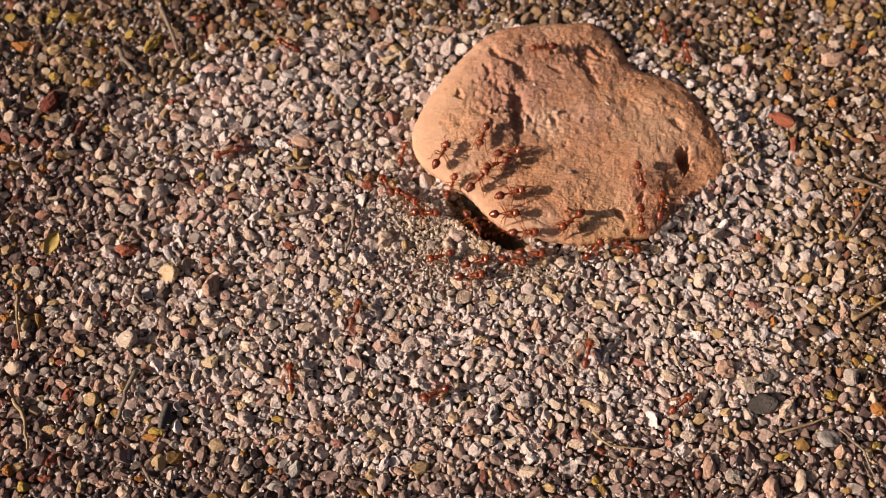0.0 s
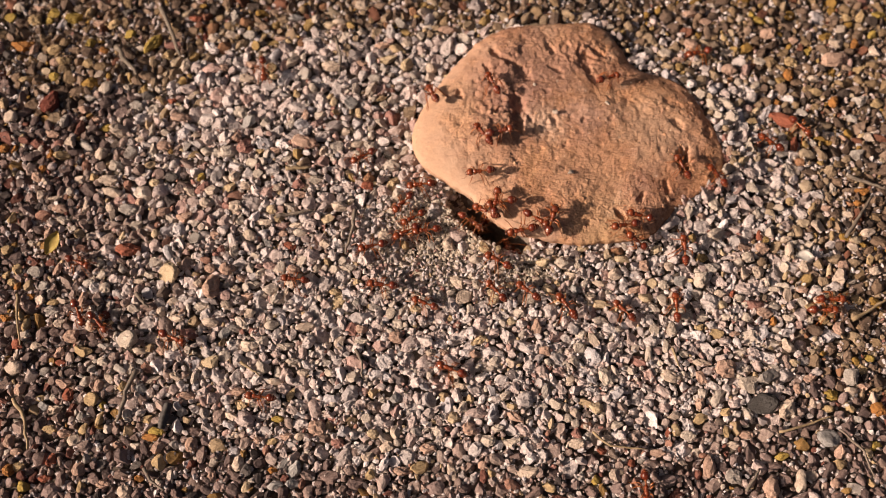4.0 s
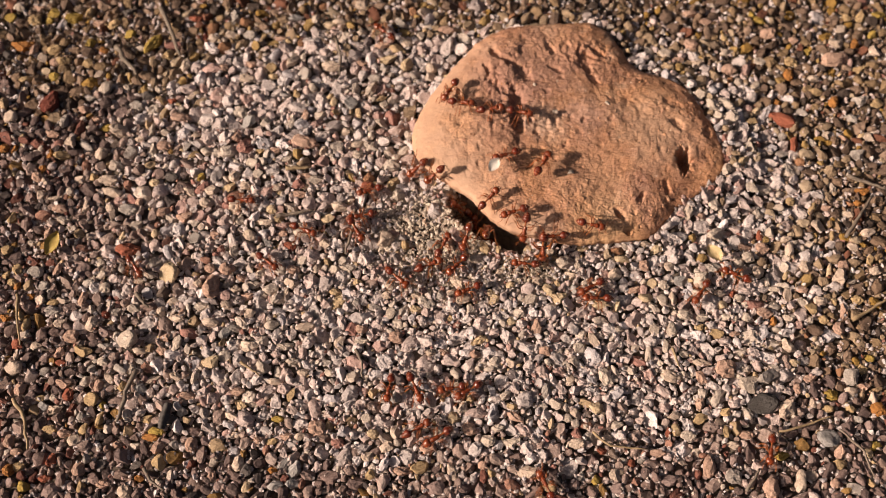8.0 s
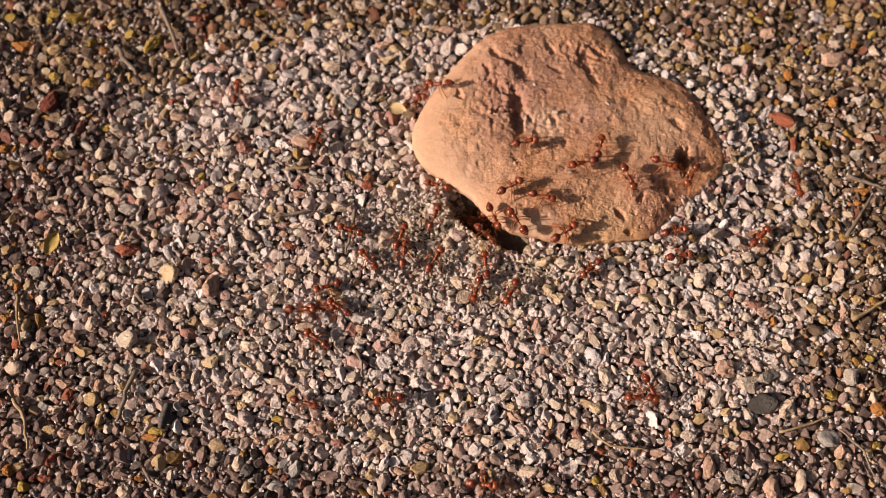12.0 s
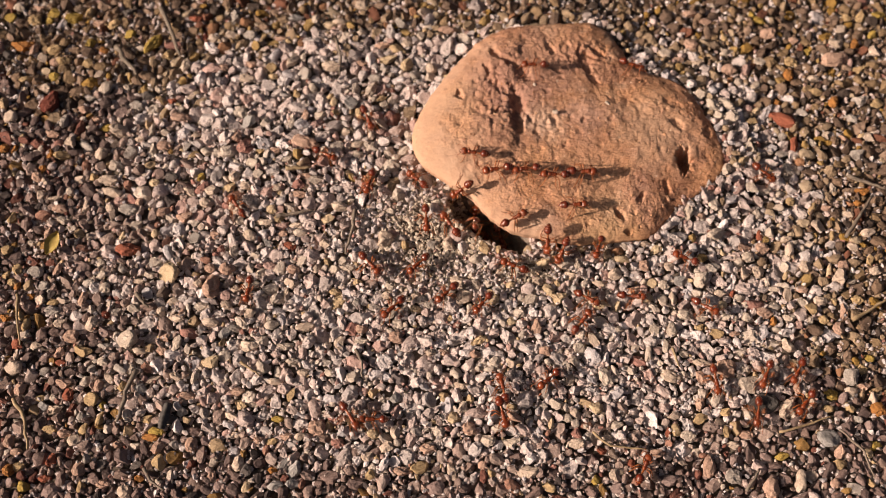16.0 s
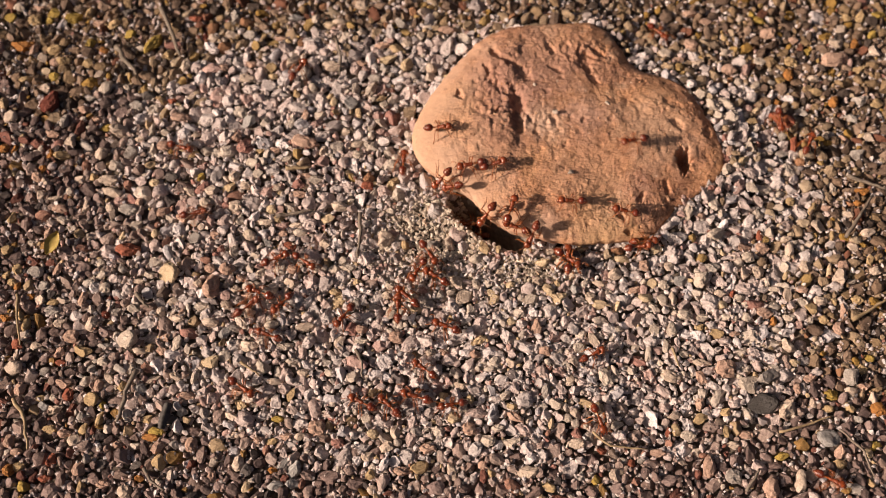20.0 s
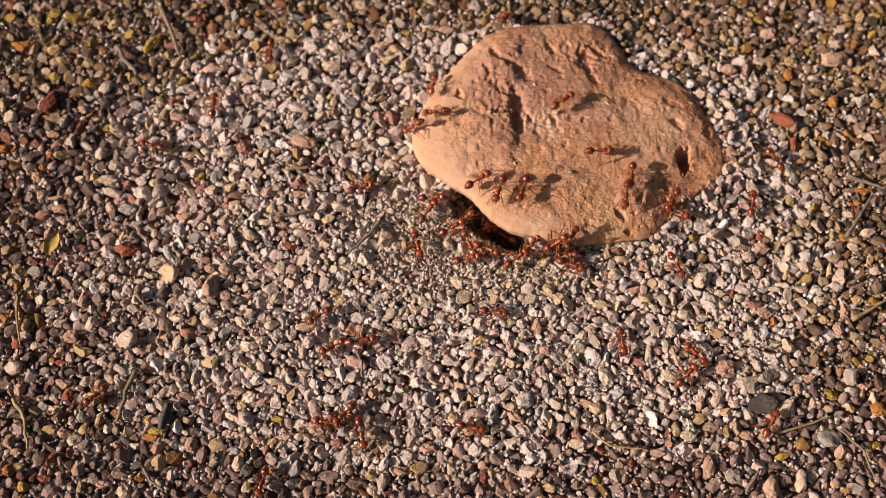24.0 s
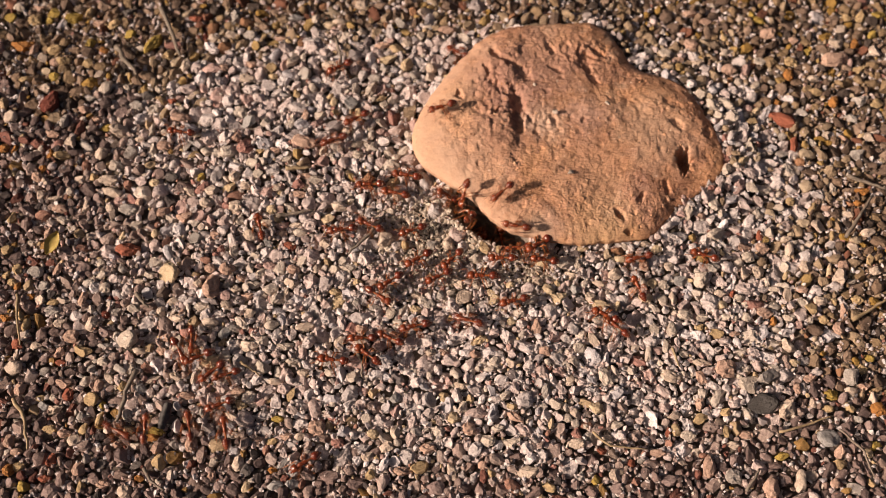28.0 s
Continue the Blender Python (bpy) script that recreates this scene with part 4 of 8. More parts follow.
pebble(123.1, 74.8, 4.0, 3.5, 80, ROCKS["ochre"])
pebble(-110.8, 20.9, 3.1, 3.3, 0, ROCKS["pink"])
pebble(-108.4, 20.0, 3.1, 2.6, 80, ROCKS["beige"])
pebble(-109.8, 23.9, 2.2, 2.3, 0, ROCKS["orange"])
pebble(-95.5, 21.7, 2.5, 2.6, 0, ROCKS["ochre"])
pebble(-90.3, 16.9, 4.6, 3.2, -15, ROCKS["beige"])
pebble(-99.3, 20.9, 3.4, 2.6, 0, ROCKS["beige"])
pebble(-108.9, 15.6, 3.4, 2.9, 40, ROCKS["beige"])
pebble(-105.3, 14.8, 3.7, 2.3, 10, ROCKS["beige"])
pebble(-101.0, 16.9, 2.8, 2.6, 0, ROCKS["white"])
pebble(-79.1, 20.0, 3.1, 3.2, 0, ROCKS["cream"])
pebble(-74.7, 21.7, 4.3, 3.3, 0, ROCKS["dark"])
pebble(-68.9, 17.4, 3.7, 2.3, -40, ROCKS["beige"])
pebble(-62.7, 17.4, 4.0, 3.2, 0, ROCKS["beige"])
pebble(-63.9, 13.9, 3.4, 3.2, 0, ROCKS["beige"])
pebble(-66.2, 21.7, 3.1, 2.6, 0, ROCKS["yellow"])
pebble(-82.2, 13.9, 3.4, 2.3, 80, ROCKS["pink"])
pebble(-75.4, 11.3, 4.0, 2.9, 30, ROCKS["pink"])
pebble(-69.6, 9.6, 3.7, 3.8, 0, ROCKS["pink"])
pebble(-115.8, 9.1, 3.3, 2.9, 80, ROCKS["ochre"])
pebble(-103.2, 11.3, 4.6, 2.9, 0, ROCKS["pink"])
pebble(-96.5, 12.2, 3.4, 2.9, 80, ROCKS["beige"])
pebble(-90.4, 12.2, 3.1, 3.2, 0, ROCKS["beige"])
pebble(-85.0, 11.3, 4.6, 4.2, 0, ROCKS["grey"])
pebble(-102.0, 8.3, 3.6, 2.6, 0, ROCKS["white"])
pebble(-82.2, 7.1, 3.6, 3.2, 0, ROCKS["white"])
pebble(-105.1, 3.8, 3.9, 3.5, 80, ROCKS["pink"])
pebble(-109.2, 1.6, 2.7, 2.2, 0, ROCKS["white"])
pebble(-85.5, 3.8, 3.0, 2.5, 80, ROCKS["cream"])
pebble(-77.0, 4.3, 2.7, 2.9, 0, ROCKS["cream"])
pebble(-65.9, 2.9, 3.6, 3.5, 0, ROCKS["grey"])
pebble(-61.0, 3.8, 3.0, 2.9, 0, ROCKS["pink"])
pebble(-64.7, 6.3, 3.3, 2.5, 0, ROCKS["beige"])
pebble(-107.1, -6.9, 4.5, 4.4, 0, ROCKS["grey"])
pebble(-111.7, -6.1, 3.3, 2.8, 80, ROCKS["ochre"])
pebble(-114.4, -7.7, 3.6, 2.5, 80, ROCKS["ochre"])
pebble(-110.9, -10.9, 2.7, 1.9, 80, ROCKS["orange"])
pebble(-101.3, -6.1, 3.9, 2.5, 80, ROCKS["pink"])
pebble(-90.4, -4.5, 2.7, 2.5, 0, ROCKS["white"])
pebble(-84.3, -6.1, 3.6, 3.1, 0, ROCKS["grey"])
pebble(-76.7, -7.7, 3.6, 2.8, 0, ROCKS["white"])
pebble(-89.7, -7.7, 3.3, 2.8, 0, ROCKS["white"])
pebble(-92.7, -9.7, 3.5, 2.2, 0, ROCKS["grey"])
pebble(-104.2, -10.9, 3.2, 2.8, 0, ROCKS["grey"])
pebble(-88.0, -11.7, 3.2, 3.4, 0, ROCKS["white"])
pebble(-79.4, -9.3, 3.0, 1.9, 0, ROCKS["beige"])
pebble(-61.3, -6.1, 3.0, 2.8, 0, ROCKS["pink"])
pebble(-63.9, -10.1, 3.3, 2.8, 80, ROCKS["beige"])
pebble(-106.7, -13.6, 2.1, 2.2, 0, ROCKS["orange"])
pebble(-104.3, -14.9, 2.6, 2.8, 0, ROCKS["beige"])
pebble(-93.5, -14.1, 4.0, 2.5, 80, ROCKS["pink"])
pebble(-98.5, -14.9, 3.5, 2.5, 0, ROCKS["beige"])
pebble(-101.3, -15.7, 3.5, 2.2, 20, ROCKS["ochre"])
pebble(-90.9, -17.3, 2.9, 2.2, 0, ROCKS["white"])
pebble(-86.0, -15.7, 2.9, 2.2, 80, ROCKS["white"])
pebble(-79.9, -17.3, 3.5, 3.1, 0, ROCKS["white"])
pebble(-84.2, -18.1, 2.9, 2.8, 0, ROCKS["grey"])
pebble(-72.6, -18.1, 3.2, 2.5, -60, ROCKS["beige"])
pebble(-70.0, -15.2, 3.5, 2.2, 0, ROCKS["beige"])
pebble(-62.5, -16.5, 3.2, 2.8, 0, ROCKS["white"])
pebble(-67.5, -18.1, 2.0, 2.1, 0, ROCKS["pink"])
pebble(-90.3, -21.2, 3.8, 3.4, 80, ROCKS["beige"])
pebble(-98.3, -21.2, 3.5, 3.1, 0, ROCKS["beige"])
pebble(-106.8, -21.9, 3.5, 2.7, 80, ROCKS["ochre"])
pebble(-100.9, -18.1, 3.5, 3.1, 0, ROCKS["grey"])
pebble(-87.0, -19.1, 2.3, 2.5, 0, ROCKS["maroon"])
pebble(-59.9, -21.2, 3.5, 3.4, 0, ROCKS["beige"])
pebble(-68.8, -19.6, 3.8, 2.8, -20, ROCKS["beige"])
pebble(-56.9, 21.7, 3.4, 2.9, 0, ROCKS["beige"])
pebble(-50.8, 22.6, 2.8, 2.6, 0, ROCKS["white"])
pebble(-53.7, 19.1, 2.8, 2.9, 0, ROCKS["beige"])
pebble(-56.2, 12.2, 4.3, 3.2, -60, ROCKS["beige"])
pebble(-54.4, 8.8, 3.0, 2.9, 0, ROCKS["white"])
pebble(-48.2, 8.0, 4.6, 2.9, 0, ROCKS["beige"])
pebble(-45.1, 18.2, 2.8, 2.9, 0, ROCKS["beige"])
pebble(-37.7, 21.7, 3.1, 2.3, 0, ROCKS["pink"])
pebble(-28.0, 12.2, 3.7, 3.5, 0, ROCKS["beige"])
pebble(-30.9, 8.8, 3.3, 3.2, 0, ROCKS["cream"])
pebble(-39.9, 7.1, 3.6, 2.2, 0, ROCKS["beige"])
pebble(-51.0, 3.8, 4.2, 3.5, 0, ROCKS["beige"])
pebble(-46.3, 1.3, 4.1, 2.5, -40, ROCKS["bluegrey"])
pebble(-38.2, 4.6, 3.3, 2.9, 0, ROCKS["white"])
pebble(-42.7, 4.3, 2.7, 2.5, 0, ROCKS["pink"])
pebble(-31.3, 1.3, 3.0, 2.8, 0, ROCKS["beige"])
pebble(-49.8, -2.0, 3.0, 2.5, 0, ROCKS["white"])
pebble(-47.9, -6.9, 3.9, 2.5, 0, ROCKS["white"])
pebble(-53.0, -8.5, 3.0, 2.5, 0, ROCKS["pink"])
pebble(-39.1, -6.1, 3.3, 2.8, 0, ROCKS["pink"])
pebble(-37.0, -3.7, 3.3, 3.1, 0, ROCKS["white"])
pebble(-39.6, -10.1, 3.8, 3.7, 0, ROCKS["beige"])
pebble(-49.2, -10.1, 3.3, 2.8, 0, ROCKS["white"])
pebble(-33.2, -6.1, 3.3, 2.8, 0, ROCKS["beige"])
pebble(-28.7, -6.1, 3.0, 2.5, 0, ROCKS["white"])
pebble(-26.6, -3.7, 3.0, 2.5, 0, ROCKS["white"])
pebble(-24.8, -5.6, 3.9, 3.4, 0, ROCKS["white"])
pebble(-40.9, -13.3, 4.0, 2.5, 80, ROCKS["beige"])
pebble(-54.2, -11.7, 3.0, 2.8, 0, ROCKS["beige"])
pebble(-56.0, -16.5, 3.5, 2.8, 0, ROCKS["beige"])
pebble(-51.1, -13.6, 3.2, 2.5, 0, ROCKS["pink"])
pebble(-50.0, -18.8, 3.2, 3.1, 0, ROCKS["beige"])
pebble(-53.3, -22.7, 3.5, 2.1, 0, ROCKS["grey"])
pebble(-13.8, -10.9, 3.0, 2.5, 0, ROCKS["white"])
pebble(-14.5, -13.6, 2.6, 2.5, 0, ROCKS["beige"])
pebble(-17.8, -16.5, 2.9, 2.5, 0, ROCKS["grey"])
pebble(-22.5, -15.7, 2.9, 2.8, 0, ROCKS["grey"])
pebble(-13.7, -18.1, 3.2, 2.8, 70, ROCKS["white"])
pebble(1.9, -19.6, 2.5, 1.5, 80, ROCKS["ochre"])
pebble(59.5, -5.3, 2.7, 2.8, 0, ROCKS["beige"])
pebble(71.3, -5.3, 3.9, 4.1, 0, ROCKS["grey"])
pebble(59.4, -14.1, 3.2, 2.8, 80, ROCKS["beige"])
pebble(66.9, -19.6, 3.2, 2.8, 0, ROCKS["white"])
pebble(72.7, -19.6, 2.9, 2.1, 0, ROCKS["white"])
pebble(62.6, -18.8, 3.8, 3.7, 0, ROCKS["white"])
pebble(65.9, -22.1, 2.3, 2.1, 0, ROCKS["ochre"])
pebble(69.6, -23.9, 3.5, 3.3, 0, ROCKS["ochre"])
pebble(78.5, -19.6, 2.9, 2.8, 0, ROCKS["white"])
pebble(54.3, -22.7, 4.1, 3.0, 75, ROCKS["white"])
pebble(58.6, -22.7, 3.8, 3.4, 75, ROCKS["white"])
pebble(74.3, -24.2, 2.6, 2.1, 0, ROCKS["pink"])
pebble(44.9, -22.7, 2.6, 2.4, 0, ROCKS["white"])
pebble(24.0, -22.7, 4.1, 3.7, 75, ROCKS["pink"])
pebble(38.2, -25.8, 4.0, 3.0, -60, ROCKS["beige"])
pebble(34.5, -28.1, 3.5, 3.0, 75, ROCKS["white"])
pebble(25.9, -29.1, 3.4, 3.0, 0, ROCKS["pink"])
pebble(56.8, -27.3, 3.7, 2.7, 75, ROCKS["white"])
pebble(48.8, -28.1, 3.4, 2.1, 25, ROCKS["white"])
pebble(52.3, -29.6, 3.4, 3.0, 80, ROCKS["white"])
pebble(55.0, -31.8, 2.9, 1.8, -75, ROCKS["white"])
pebble(60.9, -29.6, 2.9, 2.7, 0, ROCKS["white"])
pebble(64.9, -31.8, 4.4, 2.7, -10, ROCKS["beige"])
pebble(31.9, -36.3, 3.4, 2.1, 75, ROCKS["beige"])
pebble(43.4, -34.1, 3.9, 2.4, -60, ROCKS["white"])
pebble(77.4, 22.6, 4.3, 3.3, 80, ROCKS["white"])
pebble(83.7, 17.4, 4.3, 3.6, -20, ROCKS["white"])
pebble(91.3, 16.5, 2.5, 2.3, 0, ROCKS["white"])
pebble(72.4, 12.2, 4.7, 2.9, -75, ROCKS["white"])
pebble(74.5, 10.2, 3.4, 2.6, 80, ROCKS["white"])
pebble(69.1, 8.8, 2.1, 2.2, 0, ROCKS["pink"])
pebble(90.7, 12.2, 3.6, 2.2, -30, ROCKS["white"])
pebble(94.0, 13.9, 2.8, 2.6, 0, ROCKS["ochre"])
pebble(99.8, 12.2, 3.6, 2.2, 60, ROCKS["ochre"])
pebble(103.6, 12.2, 2.8, 2.2, 0, ROCKS["pink"])
pebble(106.1, 18.2, 3.1, 2.3, 80, ROCKS["white"])
pebble(87.4, 4.3, 3.3, 2.9, 80, ROCKS["white"])
pebble(91.0, 2.9, 3.0, 2.5, 0, ROCKS["beige"])
pebble(84.3, 3.8, 3.3, 2.2, 80, ROCKS["red"])
pebble(93.9, 2.1, 2.6, 1.6, 20, ROCKS["white"])
pebble(97.5, 1.3, 2.4, 2.5, 0, ROCKS["white"])
pebble(103.9, 3.8, 3.1, 1.9, 80, ROCKS["ochre"])
pebble(80.2, 0.4, 4.2, 2.8, 0, ROCKS["pink"])
pebble(92.0, -0.4, 3.9, 3.2, 80, ROCKS["beige"])
pebble(74.0, -1.2, 2.1, 2.2, 0, ROCKS["cream"])
pebble(89.9, -5.3, 3.0, 2.5, 80, ROCKS["white"])
pebble(83.0, -6.9, 4.5, 3.7, 70, ROCKS["beige"])
pebble(79.2, -7.2, 3.9, 3.4, 70, ROCKS["beige"])
pebble(95.8, -5.3, 3.6, 3.1, 0, ROCKS["beige"])
pebble(101.5, -6.9, 3.3, 2.2, 80, ROCKS["cream"])
pebble(86.1, -11.7, 3.5, 2.5, 0, ROCKS["white"])
pebble(93.4, -11.7, 3.8, 2.5, 0, ROCKS["pink"])
pebble(89.5, -13.3, 4.0, 2.5, 80, ROCKS["beige"])
pebble(93.6, -15.2, 3.5, 3.4, 0, ROCKS["white"])
pebble(101.7, -14.9, 3.0, 1.9, -55, ROCKS["ochre"])
pebble(98.1, -14.9, 3.5, 3.1, 0, ROCKS["beige"])
pebble(103.4, -18.1, 4.1, 2.8, 80, ROCKS["pink"])
pebble(77.0, -14.1, 2.6, 2.5, 0, ROCKS["white"])
pebble(75.3, -13.0, 2.1, 2.2, 0, ROCKS["red"])
pebble(71.9, -13.3, 2.6, 2.8, 0, ROCKS["beige"])
pebble(72.4, -16.0, 2.3, 2.5, 0, ROCKS["cream"])
pebble(74.9, -19.6, 2.9, 2.4, 0, ROCKS["white"])
pebble(82.9, -18.8, 4.1, 4.0, 0, ROCKS["pink"])
pebble(89.4, -19.6, 3.2, 3.1, 0, ROCKS["white"])
pebble(84.9, -20.7, 2.9, 2.1, 80, ROCKS["orange"])
pebble(98.0, -20.4, 2.6, 2.8, 0, ROCKS["ochre"])
pebble(85.3, -23.0, 2.3, 2.4, 0, ROCKS["white"])
pebble(113.0, 4.6, 3.6, 3.2, 0, ROCKS["beige"])
pebble(108.5, 0.1, 3.3, 3.5, 0, ROCKS["beige"])
pebble(112.4, -3.7, 3.0, 2.5, 80, ROCKS["ochre"])
pebble(114.4, 17.4, 4.0, 3.2, 0, ROCKS["orange"])
pebble(112.2, 13.6, 2.8, 2.6, 0, ROCKS["orange"])
pebble(108.6, 10.0, 3.7, 2.9, 0, ROCKS["beige"])
pebble(-103.8, -27.6, 3.5, 2.4, 0, ROCKS["beige"])
pebble(-97.1, -29.1, 3.7, 3.0, 0, ROCKS["pink"])
pebble(-108.4, -29.9, 2.9, 2.1, 80, ROCKS["beige"])
pebble(-85.9, -27.3, 3.2, 2.7, 0, ROCKS["grey"])
pebble(-77.1, -28.8, 2.9, 2.4, 0, ROCKS["beige"])
pebble(-71.4, -28.8, 2.9, 2.7, 0, ROCKS["pink"])
pebble(-68.0, -26.5, 4.3, 3.0, 80, ROCKS["white"])
pebble(-65.0, -28.1, 2.9, 1.8, 80, ROCKS["white"])
pebble(-76.8, -31.4, 3.4, 2.1, -15, ROCKS["grey"])
pebble(-86.0, -31.8, 3.1, 2.7, 0, ROCKS["white"])
pebble(-96.6, -32.1, 2.6, 2.4, 0, ROCKS["red"])
pebble(-88.6, -33.3, 3.1, 2.1, 0, ROCKS["grey"])
pebble(-100.6, -34.1, 3.4, 2.1, 20, ROCKS["grey"])
pebble(-81.5, -33.6, 3.7, 3.0, -30, ROCKS["grey"])
pebble(-78.7, -33.3, 3.1, 2.4, 80, ROCKS["white"])
pebble(-84.0, -35.8, 3.7, 2.7, -40, ROCKS["beige"])
pebble(-67.1, -35.5, 3.9, 2.4, -55, ROCKS["beige"])
pebble(-72.7, -36.3, 3.4, 2.1, 20, ROCKS["beige"])
pebble(-94.5, -37.0, 4.0, 3.6, 0, ROCKS["pink"])
pebble(-105.5, -38.8, 3.7, 3.0, 80, ROCKS["pink"])
pebble(-85.9, -38.0, 2.8, 2.7, 0, ROCKS["pink"])
pebble(-80.2, -38.3, 3.1, 3.0, 0, ROCKS["ochre"])
pebble(-75.2, -38.8, 3.7, 3.3, 0, ROCKS["bluegrey"])
pebble(-93.3, -40.2, 3.1, 2.7, 0, ROCKS["red"])
pebble(-100.2, -41.0, 2.9, 1.8, 5, ROCKS["ochre"])
pebble(-97.4, -41.0, 2.3, 2.1, 0, ROCKS["white"])
pebble(-84.5, -42.9, 2.0, 1.8, 0, ROCKS["yellow"])
pebble(-99.1, -43.1, 3.1, 3.0, 0, ROCKS["bluegrey"])
pebble(-63.7, -40.7, 3.4, 2.7, 0, ROCKS["pink"])
pebble(-62.1, -35.5, 3.9, 2.4, 80, ROCKS["white"])
pebble(-59.1, -45.0, 3.6, 2.9, 70, ROCKS["grey"])
pebble(-89.6, -46.0, 2.8, 2.6, 0, ROCKS["grey"])
pebble(-84.7, -46.5, 3.6, 2.3, 80, ROCKS["ochre"])
pebble(-77.8, -45.7, 3.1, 2.9, -45, ROCKS["grey"])
pebble(-72.9, -46.5, 2.8, 2.6, 0, ROCKS["ochre"])
pebble(-64.7, -45.0, 3.1, 2.9, 0, ROCKS["grey"])
pebble(-70.2, -49.7, 3.9, 2.6, -8, ROCKS["yellow"])
pebble(-88.5, -48.9, 3.3, 2.3, 80, ROCKS["ochre"])
pebble(-90.2, -51.7, 3.0, 3.2, 0, ROCKS["beige"])
pebble(-82.3, -48.9, 2.8, 2.6, 0, ROCKS["white"])
pebble(-96.8, -49.3, 3.3, 2.9, 0, ROCKS["ochre"])
pebble(-79.7, -52.8, 2.5, 2.6, 0, ROCKS["pink"])
pebble(-74.9, -53.1, 2.5, 2.3, 0, ROCKS["white"])
pebble(-69.3, -53.8, 4.1, 2.9, 60, ROCKS["pink"])
pebble(-65.2, -53.1, 3.0, 2.6, 0, ROCKS["grey"])
pebble(-61.1, -53.1, 3.6, 3.2, 0, ROCKS["pink"])
pebble(-104.1, -54.9, 2.5, 2.6, 0, ROCKS["pink"])
pebble(-95.0, -56.6, 3.3, 3.5, 0, ROCKS["red"])
pebble(-86.8, -56.6, 2.7, 2.9, 0, ROCKS["grey"])
pebble(-82.5, -57.7, 3.3, 2.3, 0, ROCKS["dark"])
pebble(-68.8, -57.7, 4.9, 3.7, 75, ROCKS["ochre"])
pebble(-74.3, -58.0, 3.3, 2.0, 10, ROCKS["dark"])
pebble(-102.9, -58.4, 2.7, 2.9, 0, ROCKS["ochre"])
pebble(-87.2, -63.1, 3.0, 2.3, 80, ROCKS["ochre"])
pebble(-76.2, -64.1, 3.8, 2.9, 50, ROCKS["beige"])
pebble(-73.2, -61.4, 2.2, 2.3, 0, ROCKS["orange"])
pebble(-65.8, -60.7, 3.6, 2.3, -70, ROCKS["white"])
pebble(-55.9, -57.3, 2.7, 2.6, 0, ROCKS["white"])
pebble(-55.6, -60.7, 2.5, 2.6, 0, ROCKS["pink"])
pebble(-49.3, -27.3, 5.2, 3.3, 0, ROCKS["beige"])
pebble(-40.0, -27.3, 3.5, 2.7, 0, ROCKS["white"])
pebble(-38.3, -31.4, 3.4, 2.7, 0, ROCKS["white"])
pebble(-35.3, -34.8, 4.3, 2.7, 30, ROCKS["beige"])
pebble(-42.2, -37.0, 3.1, 2.4, 0, ROCKS["beige"])
pebble(-28.9, -34.5, 2.8, 2.7, 0, ROCKS["white"])
pebble(-22.5, -35.8, 3.4, 3.3, 0, ROCKS["white"])
pebble(-20.7, -26.1, 3.5, 2.7, 0, ROCKS["white"])
pebble(-18.2, -37.3, 1.7, 1.8, 0, ROCKS["white"])
pebble(-47.4, -42.9, 2.4, 1.5, -10, ROCKS["white"])
pebble(-51.2, -39.5, 3.1, 2.7, 0, ROCKS["pink"])
pebble(-52.1, -45.7, 3.8, 2.4, -30, ROCKS["beige"])
pebble(-40.9, -46.7, 2.8, 2.3, 0, ROCKS["yellow"])
pebble(-51.0, -50.3, 2.2, 2.0, 0, ROCKS["beige"])
pebble(-41.9, -52.1, 2.8, 2.0, 20, ROCKS["ochre"])
pebble(-45.4, -51.7, 2.5, 2.6, 0, ROCKS["pink"])
pebble(-35.1, -50.7, 2.5, 2.6, 0, ROCKS["beige"])
pebble(-38.5, -51.0, 2.8, 2.6, 0, ROCKS["pink"])
pebble(-18.6, -46.5, 3.1, 2.9, 0, ROCKS["white"])
pebble(-17.1, -50.7, 3.3, 2.9, 0, ROCKS["cream"])
pebble(-11.6, -49.6, 3.6, 2.6, 80, ROCKS["beige"])
pebble(-13.6, -53.8, 3.9, 2.9, 30, ROCKS["beige"])
pebble(-18.4, -55.9, 3.0, 2.9, 0, ROCKS["beige"])
pebble(-4.0, -53.8, 3.9, 3.8, 0, ROCKS["pink"])
pebble(-6.1, -50.0, 3.6, 2.9, 0, ROCKS["grey"])
pebble(-10.1, -59.3, 4.7, 3.4, 0, ROCKS["pink"])
pebble(-36.0, -59.1, 4.1, 3.7, 50, ROCKS["bluegrey"])
pebble(-47.5, -59.3, 3.0, 3.2, 0, ROCKS["dark"])
pebble(-41.4, -59.1, 2.2, 2.3, 0, ROCKS["orange"])
pebble(-40.5, -62.7, 3.5, 3.1, 0, ROCKS["bluegrey"])
pebble(-36.4, -62.7, 3.0, 3.1, 0, ROCKS["bluegrey"])
pebble(-49.8, -57.3, 3.6, 3.2, 80, ROCKS["beige"])
pebble(-25.1, -59.3, 2.7, 2.0, 80, ROCKS["white"])
pebble(-16.8, -64.2, 3.2, 2.0, -40, ROCKS["beige"])
pebble(-11.4, -63.4, 2.8, 1.7, -40, ROCKS["beige"])
pebble(-3.4, -29.1, 2.6, 2.7, 0, ROCKS["beige"])
pebble(0.1, -29.1, 2.3, 2.4, 0, ROCKS["pink"])
pebble(8.0, -29.6, 2.9, 3.0, 0, ROCKS["pink"])
pebble(13.7, -32.1, 4.0, 2.7, 0, ROCKS["white"])
pebble(17.2, -32.1, 3.4, 3.3, 0, ROCKS["beige"])
pebble(4.4, -38.0, 4.2, 3.0, 0, ROCKS["beige"])
